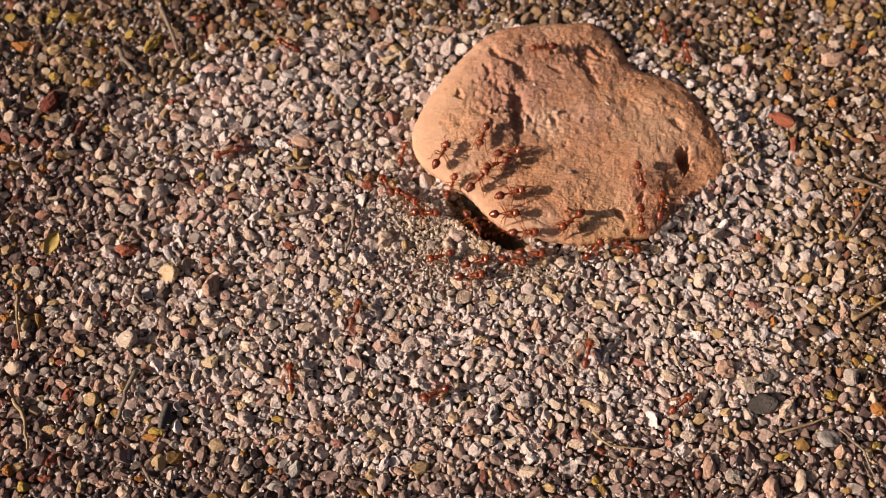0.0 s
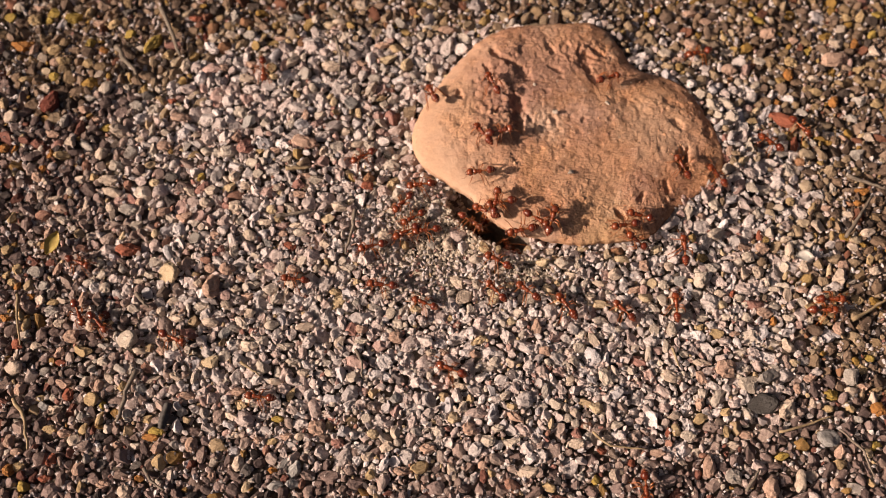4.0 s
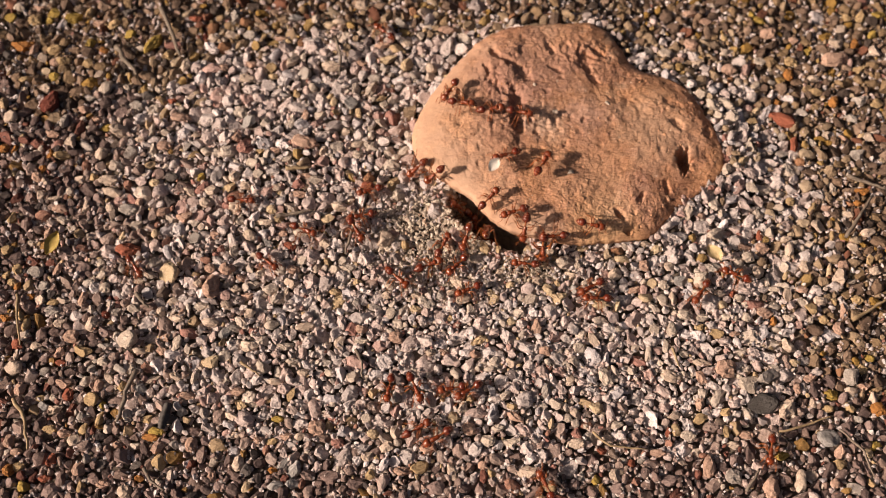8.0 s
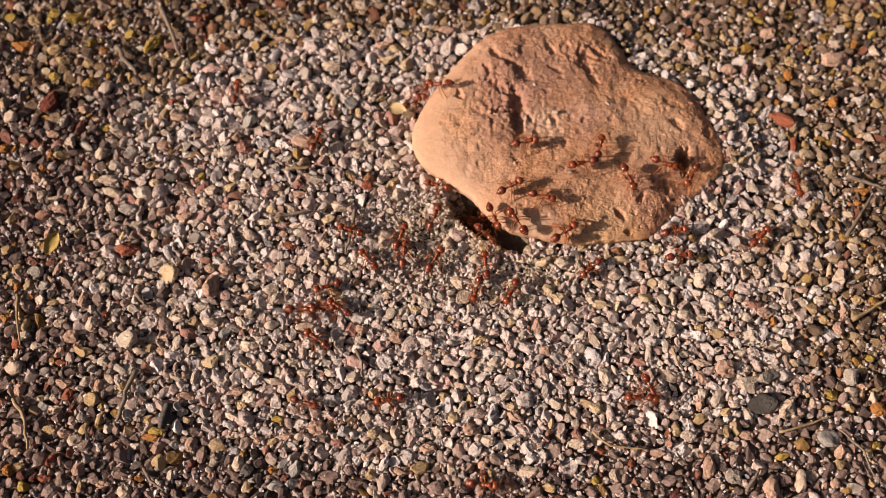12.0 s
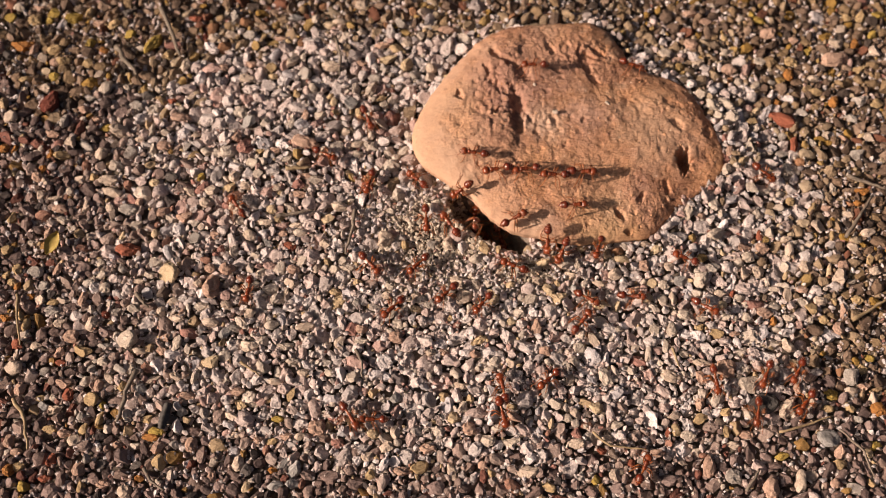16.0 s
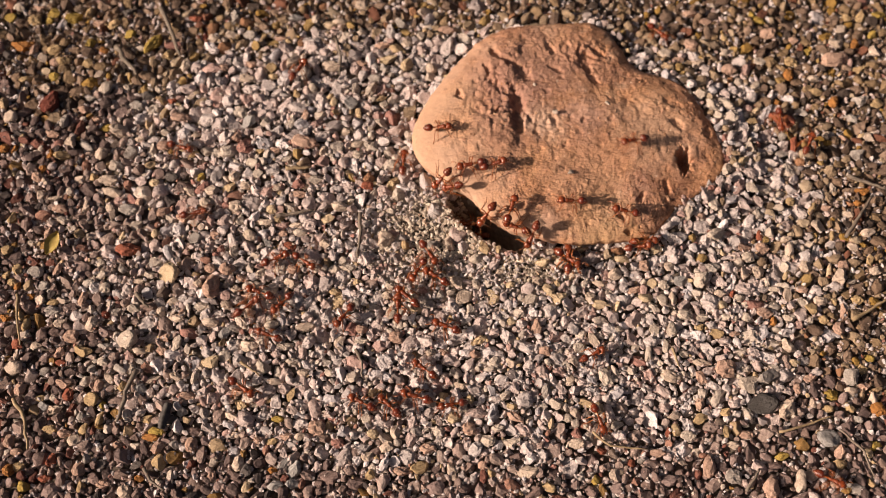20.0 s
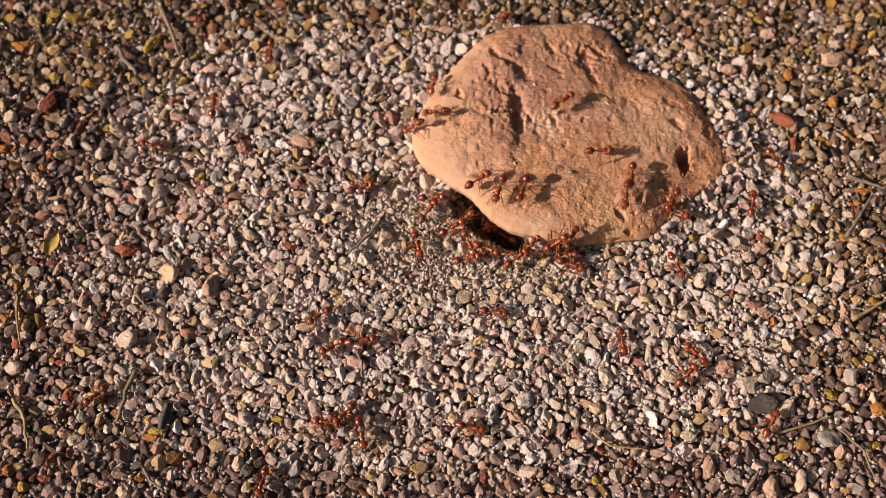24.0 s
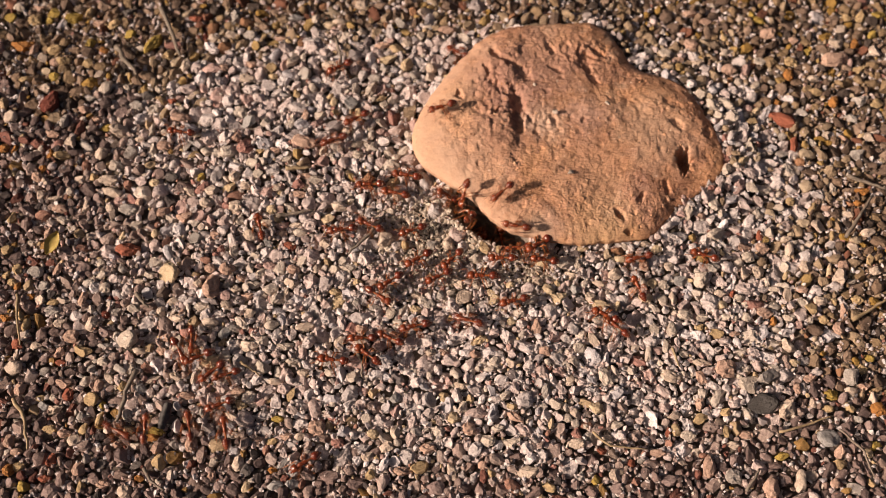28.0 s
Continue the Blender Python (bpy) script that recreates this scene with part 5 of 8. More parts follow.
pebble(6.4, -49.6, 3.9, 3.8, 0, ROCKS["pink"])
pebble(15.6, -40.7, 3.9, 2.7, 0, ROCKS["white"])
pebble(25.5, -39.5, 3.7, 3.0, 80, ROCKS["grey"])
pebble(24.6, -43.1, 3.3, 2.1, -45, ROCKS["grey"])
pebble(28.1, -42.9, 3.9, 3.8, 0, ROCKS["white"])
pebble(31.6, -42.4, 2.0, 2.1, 0, ROCKS["white"])
pebble(32.9, -45.3, 3.4, 2.6, -40, ROCKS["beige"])
pebble(30.7, -46.7, 2.8, 2.6, 0, ROCKS["white"])
pebble(26.5, -48.2, 2.8, 2.3, 80, ROCKS["cream"])
pebble(17.5, -46.0, 4.2, 3.2, -30, ROCKS["pink"])
pebble(16.7, -52.4, 4.2, 3.2, 0, ROCKS["white"])
pebble(13.3, -48.9, 3.1, 2.9, 0, ROCKS["white"])
pebble(11.2, -51.7, 3.6, 3.2, 80, ROCKS["white"])
pebble(42.5, -47.9, 3.1, 2.6, 0, ROCKS["white"])
pebble(40.1, -51.7, 2.8, 2.3, 0, ROCKS["beige"])
pebble(32.5, -53.1, 4.1, 3.5, 0, ROCKS["beige"])
pebble(9.7, -58.4, 2.7, 2.6, 0, ROCKS["pink"])
pebble(2.2, -59.3, 4.2, 2.6, -65, ROCKS["beige"])
pebble(11.7, -60.0, 2.2, 2.0, 0, ROCKS["ochre"])
pebble(33.4, -60.7, 2.7, 2.3, 80, ROCKS["grey"])
pebble(38.6, -54.5, 2.8, 2.3, 0, ROCKS["red"])
pebble(45.9, -57.7, 2.5, 2.0, 0, ROCKS["red"])
pebble(41.6, -60.7, 3.8, 3.4, 80, ROCKS["beige"])
pebble(48.0, -56.6, 2.7, 2.0, 0, ROCKS["grey"])
pebble(60.2, -51.0, 3.6, 3.8, 0, ROCKS["white"])
pebble(63.4, -46.5, 4.8, 3.2, 15, ROCKS["ochre"])
pebble(63.8, -42.4, 3.9, 3.2, 80, ROCKS["pink"])
pebble(57.2, -45.7, 4.3, 2.6, 0, ROCKS["beige"])
pebble(64.3, -58.0, 5.2, 4.0, 80, ROCKS["pink"])
pebble(58.2, -57.3, 2.7, 2.3, 0, ROCKS["beige"])
pebble(61.9, -54.5, 2.2, 2.3, 0, ROCKS["white"])
pebble(52.3, -55.2, 3.6, 2.6, 0, ROCKS["pink"])
pebble(69.9, -44.6, 2.8, 2.6, 0, ROCKS["ochre"])
pebble(70.0, -49.6, 3.6, 2.3, 80, ROCKS["ochre"])
pebble(71.0, -53.1, 2.8, 2.6, 0, ROCKS["beige"])
pebble(74.8, -50.3, 3.3, 2.6, 0, ROCKS["pink"])
pebble(85.3, -43.9, 5.9, 5.0, 0, ROCKS["beige"])
pebble(91.8, -42.4, 2.8, 2.1, 80, ROCKS["beige"])
pebble(95.1, -43.9, 3.1, 2.7, 0, ROCKS["ochre"])
pebble(92.1, -35.8, 3.4, 2.7, 0, ROCKS["pink"])
pebble(88.9, -38.8, 2.5, 2.4, 0, ROCKS["pink"])
pebble(89.1, -31.8, 2.9, 2.4, 0, ROCKS["cream"])
pebble(105.9, -33.6, 3.1, 2.7, 80, ROCKS["ochre"])
pebble(102.1, -39.5, 3.1, 3.0, 0, ROCKS["beige"])
pebble(105.5, -38.0, 3.1, 3.0, 0, ROCKS["pink"])
pebble(106.7, -41.7, 3.4, 3.0, 80, ROCKS["beige"])
pebble(102.3, -46.7, 2.5, 2.6, 0, ROCKS["grey"])
pebble(86.3, -62.1, 4.6, 4.0, 80, ROCKS["beige"])
pebble(79.2, -64.0, 4.6, 4.6, 0, ROCKS["pink"])
pebble(98.9, -63.4, 3.8, 3.4, 0, ROCKS["grey"])
pebble(96.9, -54.9, 3.9, 3.2, 80, ROCKS["pink"])
pebble(94.3, -62.7, 2.7, 2.9, 0, ROCKS["pink"])
pebble(103.7, -55.2, 2.8, 2.6, 0, ROCKS["cream"])


def fill_gravel():
    coarse, middling, tan, ochre, umber, brown, rest = [], [], [], [], [], [], []
    for _ in range(900):  # stones heaped against the low east rim of the slab
        a, r = radians(chance.uniform(-75, 80)), chance.uniform(0.9, 1.6)
        d = stone_radius(a) * chance.uniform(1.015, 1.07) + 0.5 * r
        x, y = STONE_AT[0] + math.cos(a) * d, STONE_AT[1] + math.sin(a) * d
        if packing.free(x, y, r, 0.8):
            packing.add(x, y, r)
            (ochre if chance.random() < 0.2 else coarse).append((x, y, land(x, y) + chance.uniform(2.2, 3.0), r))
    for lo, hi, tries in ((1.9, 2.5, 13000), (1.5, 1.9, 19000), (1.15, 1.5, 50000), (0.9, 1.15, 40000), (0.68, 0.9, 70000), (0.45, 0.68, 80000)):
        for _ in range(tries):
            x, y, r = chance.uniform(-137, 137), chance.uniform(-80, 100), chance.uniform(lo, hi)
            if r > 1.75 and chance.random() < (0.12 if y > 10 else 0.72):
                continue
            if r < 0.9 and y > 18 and chance.random() < 0.4:
                continue
            zone = grit_zone(x, y)
            if zone > 0 and r > 1.3 - 1.8 * zone and noise.cell((x * 0.37, y * 0.37, 7.0)) < 0.72:
                continue
            if nest_reach(x, y) < 1.12 or under_stone(x, y, r):
                continue
            if not packing.free(x, y, r, 0.84):
                continue
            packing.add(x, y, r)
            z = land(x, y) + 2.45 - 0.7 * r + chance.uniform(-0.5, 0.45)
            share = vignette_share(x, y)
            # darker pieces towards the view's edges put lens vignette into the gravel's colour
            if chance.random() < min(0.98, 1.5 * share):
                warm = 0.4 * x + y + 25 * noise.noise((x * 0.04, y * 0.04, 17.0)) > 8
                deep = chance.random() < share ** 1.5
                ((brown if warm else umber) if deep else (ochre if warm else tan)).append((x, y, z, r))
            elif r > 1.2:
                coarse.append((x, y, z, r))
            elif r > 0.6:
                middling.append((x, y, z, r))
            else:
                rest.append((x, y, z, r))
    heap("gravel", coarse, FINE_SHAPES, GRAVEL, "loose mixed gravel of beige, grey, pink and ochre pebbles")
    heap("gravel", middling, ROUGH_SHAPES, GRAVEL, "small mixed gravel of beige, grey and pink stones")
    heap("gravel", umber, ROUGH_SHAPES, VIGNETTE_UMBER, "loose dark umber and pinkish gravel")
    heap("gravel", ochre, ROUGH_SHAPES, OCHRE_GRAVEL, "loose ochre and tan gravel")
    heap("gravel", tan, ROUGH_SHAPES, VIGNETTE_TAN, "loose tan and pinkish brown gravel")
    heap("gravel", brown, ROUGH_SHAPES, VIGNETTE_BROWN, "loose brown, ochre and dark grey gravel")
    for _ in range(21000):
        x, y, r = chance.uniform(-140, 140), chance.uniform(-80, 100), chance.uniform(0.4, 1.0)
        if nest_reach(x, y) < 1.0 or grit_zone(x, y) > 0.25 or under_stone(x, y, r):
            continue
        rest.append((x, y, land(x, y) + chance.uniform(0.4, 1.8), r))
    for _ in range(12000):  # crumbs strewn over the pebbles, thickest before the slab
        x, y = chance.gauss(15, 62), chance.gauss(-30, 34)
        if nest_reach(x, y) < 1.1 or under_stone(x, y, 0.4) or noise.noise((x * 0.07, y * 0.07, 91.0)) < chance.uniform(-0.5, 0.4):
            continue
        rest.append((x, y, land(x, y) + chance.uniform(1.2, 2.5), 0.28 + 0.4 * chance.random() ** 2))
    heap("gravel", rest, GRIT_SHAPES, GRAVEL, "grit and chips lying between the pebbles")
    border = []
    while len(border) < 6000:
        x, y = chance.uniform(-200, 200), chance.uniform(-140, 160)
        if not (abs(x) < 137 and -80 < y < 100):
            r = chance.uniform(1.1, 2.0)
            border.append((x, y, land(x, y) + 0.8 + 0.5 * r, r))
    heap("gravel", border, GRIT_SHAPES, GRAVEL, "loose mixed gravel round about")
    grit = []
    for _ in range(21000):
        x, y = chance.uniform(-36, 46), chance.uniform(-28, 30)
        zone = grit_zone(x, y)
        if zone <= 0.02 or under_stone(x, y, 0.3) or nest_reach(x, y) < 0.55:
            continue
        r = (0.18 + 0.6 * chance.random() ** 1.8) * (1.25 - 0.3 * zone)
        grit.append((x, y, land(x, y) + chance.uniform(0.0, 0.9) + 0.9 * zone, r))
    heap("grit", grit, GRIT_SHAPES, DUST, "fine pale tailings dug out round the ant nest entrance")
    grains = []
    while len(grains) < 1500:
        x, y = chance.uniform(-4, 74), chance.uniform(-2, 70)
        a, u = math.atan2(y - STONE_AT[1], x - STONE_AT[0]), stone_u(x, y)
        worn = max(0.0, math.cos(a - radians(205)))
        if u > 0.93 - 0.17 * worn or noise.noise((x * 0.16, y * 0.16, 81.0)) < chance.uniform(-0.35, 0.35):
            continue
        grains.append((x, y, stone_top(x, y) + stone_relief(x, y, a, u), 0.22 + 0.5 * chance.random() ** 2))
    grains = [(x, y, z - 0.62 * r, r) for x, y, z, r in grains]
    heap("grit", grains, GRIT_SHAPES, GRAINS, "sandy grains weathering out of the flat stone")
    crumbs = [(x, y, stone_top(x, y) + 0.35, r) for x, y, r in ((33.9, 18.9, 0.8), (30.6, 37.6, 0.8), (45.1, 41.1, 0.7), (64.2, 13.0, 0.5), (25.2, 46.2, 0.5))]
    heap("grit", crumbs, ROUGH_SHAPES, ROCKS["white"], "white grains of grit lying on the flat stone")


join_pebbles()
fill_gravel()

# ---------------------------------------------------------------- plant litter lying on the gravel


def lie(x, y):
    return land(x, y) + 3.0


def twig(points, thick, mat, name, label, seed=0):
    """A crooked dry twig or stem through points (x, y); its origin lies at its middle."""
    rnd = random.Random(seed)
    mid = Vector((sum(p[0] for p in points) / len(points), sum(p[1] for p in points) / len(points)))
    base = lie(mid.x, mid.y)
    path, n = [], 9
    for k in range(n):
        s = k / (n - 1) * (len(points) - 1)
        i = min(int(s), len(points) - 2)
        f = s - i
        x = points[i][0] * (1 - f) + points[i + 1][0] * f + rnd.gauss(0, thick * 0.22)
        y = points[i][1] * (1 - f) + points[i + 1][1] * f + rnd.gauss(0, thick * 0.22)
        path.append((x - mid.x, y - mid.y, max(-0.6, lie(x, y) - base) + rnd.uniform(-0.2, 0.3) + thick))
    radii = [thick * (1.05 - 0.5 * k / (n - 1)) * rnd.uniform(0.82, 1.15) for k in range(n)]
    bm = bmesh.new()
    tube(bm, path, radii, 7)
    me = bpy.data.meshes.new(name)
    bm.to_mesh(me)
    bm.free()
    me.materials.append(mat)
    me.polygons.foreach_set("use_smooth", [True] * len(me.polygons))
    ob = new(name, me)
    ob.location = Vector((mid.x, mid.y, base)) * MM
    return tagged(ob, label, "twig" if name == "twig" else "stem")


DRY = "thin grey-brown dry twig lying on gravel"
HAY = "thin straw-coloured dry stem lying on gravel"
MOVED_TWIG = twig([(-23.6, 10.6), (-24.2, 4.2), (-25.6, -2.4)], 0.6, TWIG, "twig", "short dark twig that ants drag beside their nest", 1)
twig([(-76.9, -34.3), (-78.7, -40.2), (-79.9, -47.8)], 0.74, TWIG, "twig", "bent grey-brown dry twig lying on gravel", 2)
twig([(-106.5, -41.7), (-102.9, -46.7), (-100.8, -54.4)], 0.52, STRAW, "stem", "bent yellowish dry stem lying on gravel", 3)
twig([(-83.0, 77.3), (-79.7, 70.1), (-75.4, 60.2)], 0.75, TWIG, "twig", DRY, 4)
twig([(-94.0, 63.2), (-91.1, 58.7), (-87.3, 54.0)], 0.85, TWIG, "twig", "thick pale grey dry twig lying on gravel", 5)
twig([(-31.0, 66.1), (-29.4, 60.2), (-29.7, 54.4)], 0.5, TWIG, "twig", DRY, 6)
twig([(-79.4, -13.7), (-75.8, -17.6)], 0.6, TWIG, "twig", DRY, 7)
twig([(82.2, -50.2), (89.3, -48.4), (95.9, -46.0)], 0.36, STRAW, "stem", HAY, 8)
twig([(104.9, -20.7), (109.7, -18.1), (114.9, -14.9)], 0.58, STRAW, "stem", HAY, 9)
twig([(96.8, -49.5), (102.0, -55.1), (103.4, -61.3)], 0.36, TWIG, "stem", "bent grey-brown dry stem lying on gravel", 10)
twig([(72.4, -64.7), (76.2, -59.2)], 0.48, TWIG, "twig", DRY, 11)
twig([(-22.0, -28.8), (-20.4, -32.1), (-20.3, -36.2)], 0.45, TWIG, "twig", DRY, 12)
twig([(-51.0, -32.1), (-45.7, -35.8)], 0.38, STRAW, "stem", HAY, 13)
twig([(36.4, -50.2), (40.6, -53.7), (50.1, -54.4)], 0.34, STRAW, "stem", HAY, 14)
twig([(-110.1, -13.7), (-109.1, -19.9), (-106.9, -27.6)], 0.4, STRAW, "stem", HAY, 15)
twig([(-71.9, -59.2), (-70.2, -62.0), (-66.5, -64.4)], 0.45, TWIG, "twig", DRY, 16)
twig([(-44.4, 8.9), (-34.7, 10.6)], 0.55, TWIG, "twig", "straight dark grey twig lying on gravel", 17)
twig([(-43.0, 23.1), (-36.1, 23.9)], 0.6, STRAW, "twig", "short pale brown twig lying on gravel", 18)
twig([(58.0, -28.3), (59.2, -33.6)], 0.38, STRAW, "stem", HAY, 19)

twig([(106.4, 2.5), (111.1, 8.4), (116.0, 15.2)], 0.6, TWIG, "stem", "thick grey-brown dry stem lying on gravel", 20)
twig([(110.2, 21.3), (115.2, 19.2), (119.9, 16.9)], 0.6, TWIG, "twig", DRY, 21)


def wood_chip(x, y, long, wide, high, turn, label, seed):
    """A split piece of dark bark with ridges along its grain."""
    rnd = random.Random(seed)
    n, m = 18, 18
    bm = bmesh.new()
    ridge = [rnd.uniform(0.60, 0.82) if k % 2 else rnd.uniform(0.98, 1.26) for k in range(m)]
    rings = []
    for i in range(n):
        s = i / (n - 1)
        end = math.sin(math.pi * (0.08 + 0.84 * s)) ** 0.35 * rnd.uniform(0.86, 1.1)
        rings.append([bm.verts.new((long * (s - 0.5) * MM,
                                    wide / 2 * end * ridge[k] * math.cos(2 * math.pi * k / m) * rnd.uniform(0.93, 1.07) * MM,
                                    high / 2 * end * ridge[k] * math.sin(2 * math.pi * k / m) * rnd.uniform(0.9, 1.1) * MM)) for k in range(m)])
    for i in range(n - 1):
        for k in range(m):
            bm.faces.new((rings[i][k], rings[i + 1][k], rings[i + 1][(k + 1) % m], rings[i][(k + 1) % m]))
    bm.faces.new(rings[0])
    bm.faces.new(rings[-1][::-1])
    bmesh.ops.recalc_face_normals(bm, faces=bm.faces)
    me = bpy.data.meshes.new("wood_chip")
    bm.to_mesh(me)
    bm.free()
    me.materials.append(BARK)
    me.polygons.foreach_set("use_smooth", [True] * len(me.polygons))
    ob = new("wood_chip", me)
    ob.matrix_basis = pose(x * MM, y * MM, (lie(x, y) + high * 0.3) * MM, 4, -3, turn)
    return tagged(ob, label, "wood chip")


wood_chip(-68.3, -46.2, 6.6, 2.1, 1.8, 79, "narrow ridged piece of grey bark on gravel", 5)


def leaf(x, y, long, wide, turn, label, mat=None, name="leaf"):
    """A small dry leaf, cupped along its midrib."""
    bm = bmesh.new()
    n, m = 12, 6
    for side in (0.12, -0.12):
        grid = []
        for i in range(n + 1):
            s = i / n
            half = wide / 2 * math.sin(math.pi * s) ** 0.8 + 0.05
            grid.append([bm.verts.new((long * (s - 0.5) * MM, half * v * MM,
                                       (side + 0.55 * v * v + 0.5 * math.sin(2.4 * s + 0.5)) * MM))
                         for v in [2 * k / m - 1 for k in range(m + 1)]])
        for i in range(n):
            for k in range(m):
                f = (grid[i][k], grid[i + 1][k], grid[i + 1][k + 1], grid[i][k + 1])
                bm.faces.new(f if side > 0 else f[::-1])
    me = bpy.data.meshes.new(name)
    bm.to_mesh(me)
    bm.free()
    me.materials.append(mat or LEAF)
    me.polygons.foreach_set("use_smooth", [True] * len(me.polygons))
    ob = new(name, me)
    ob.matrix_basis = pose(x * MM, y * MM, (lie(x, y) + 0.6) * MM, 12, -8, turn)
    return tagged(ob, label, name.replace("_", " "))


leaf(-103.1, 0.6, 6.8, 3.4, 70, "small curled yellow-brown dry leaf on gravel")

# two light scraps that ants carry home
CARRIED_HUSK = leaf(90, -20, 5.2, 3.6, 20, "pale yellow seed husk carried by ants", HUSK, "seed_husk")
CARRIED_CHAFF = leaf(95, 0, 4.2, 2.8, 60, "small white flake of chaff carried by ants", CHAFF, "chaff_flake")

# ---------------------------------------------------------------- ants
LEGS = [("front", 1.05, 55), ("middle", 0.45, 98), ("hind", -0.10, 140)]


def build_leg(ant, at, angle, side, reach):
    """Femur, tibia and foot of one leg, hung at its hip; angle is from straight ahead."""
    a = radians(angle) * side
    ux, uy = math.cos(a), math.sin(a)
    knee, ankle, toe = 1.35 * reach, 2.5 * reach, 3.45 * reach
    bm = bmesh.new()
    tube(bm, [(0, 0, 0), (ux * 0.35, uy * 0.35, -0.12), (ux * knee * 0.6, uy * knee * 0.6, 0.66), (ux * knee, uy * knee, 1.0),
              (ux * (knee + ankle) / 2, uy * (knee + ankle) / 2, -0.35), (ux * ankle, uy * ankle, -2.15),
              (ux * toe, uy * toe, -2.95)], [0.17, 0.15, 0.19, 0.13, 0.12, 0.09, 0.06], 5)
    leg = part("leg", bm, AMBER, ant, "thin amber jointed leg")
    leg.location = Vector(at) * MM
    return leg


def build_ant():
    ant = new("ant")
    ant.empty_display_size = 0.002
    bm = bmesh.new()
    tilt = Euler((0, radians(18), 0)).to_matrix().to_4x4()
    ball(bm, (2.78, 0, 2.15), (0.96, 1.10, 0.86), 14, 10, tilt)
    for s in (1, -1):
        ball(bm, (2.42, 0.44 * s, 2.26), (0.54, 0.58, 0.62), 10, 8, tilt)
        ball(bm, (3.15, 0.42 * s, 2.02), (0.52, 0.42, 0.50), 10, 8, tilt)
    ball(bm, (3.42, 0, 1.92), (0.34, 0.52, 0.36), 10, 6, tilt)
    head = part("head", bm, RED, ant, "broad glossy red head")
    for s in (1, -1):
        bm = bmesh.new()
        tube(bm, [(3.45, 0.35 * s, 1.85), (3.95, 0.42 * s, 1.72), (4.2, 0.08 * s, 1.66)], [0.2, 0.17, 0.05], 5)
        part("mandible", bm, GASTER, head)
        bm = bmesh.new()
        ball(bm, (2.95, 0.94 * s, 2.46), (0.17, 0.12, 0.17), 8, 6)
        part("eye", bm, BARK, head, "small dark eye")
        bm = bmesh.new()
        tube(bm, [(3.35, 0.35 * s, 2.3), (3.75, 1.15 * s, 2.75), (3.9, 1.35 * s, 2.75), (4.6, 1.55 * s, 2.2), (5.2, 1.5 * s, 1.9)],
             [0.07, 0.065, 0.07, 0.08, 0.06], 5)
        part("antenna", bm, AMBER, head)
    bm = bmesh.new()
    ball(bm, (1.32, 0, 2.2), (0.78, 0.66, 0.68), 12, 8)
    ball(bm, (0.72, 0, 2.22), (0.60, 0.52, 0.54), 10, 8)
    ball(bm, (0.08, 0, 2.08), (0.78, 0.54, 0.60), 12, 8)
    for s in (1, -1):
        tube(bm, [(-0.35, 0.2 * s, 2.45), (-0.62, 0.26 * s, 2.78)], [0.10, 0.03], 5)
    tube(bm, [(1.7, 0, 2.15), (2.1, 0, 2.15)], [0.3, 0.28], 8)
    part("thorax", bm, RED, ant)
    bm = bmesh.new()
    tube(bm, [(-0.5, 0, 1.9), (-0.95, 0, 2.2), (-1.25, 0, 2.0), (-1.6, 0, 2.15), (-1.95, 0, 2.05)], [0.18, 0.30, 0.2, 0.36, 0.22], 8)
    part("waist", bm, AMBER, ant)
    bm = bmesh.new()
    droop = Euler((0, radians(-10), 0)).to_matrix().to_4x4()
    ball(bm, (-2.72, 0, 2.22), (1.06, 1.12, 1.05), 16, 10, droop)
    ball(bm, (-3.3, 0, 2.14), (0.88, 0.96, 0.90), 14, 8, droop)
    ball(bm, (-3.78, 0, 2.0), (0.62, 0.62, 0.60), 12, 8, droop)
    ball(bm, (-4.2, 0, 1.9), (0.32, 0.34, 0.32), 10, 6, droop)
    gaster = part("gaster", bm, GASTER, ant, "swollen shiny dark red abdomen")
    for x, r in ((-3.28, 0.99), (-3.86, 0.76)):
        bm = bmesh.new()
        ball(bm, (x, 0, 2.1 + (x + 3.28) * 0.18), (0.16, r + 0.02, r + 0.0), 14, 8, droop)
        part("band", bm, AMBER, gaster, "paler band between the plates")
    for s in (1, -1):
        for _, x, angle in LEGS:
            build_leg(ant, (x, 0.42 * s, 1.95), angle, s, 1.12 if angle > 120 else (1.0 if angle > 80 else 0.95))
    for limb in ant.children:
        limb.location.z += 1.0 * MM
    return tagged(ant, "glossy red harvester ant walking near its nest", "ant", "ants at the nest")


ANT = build_ant()


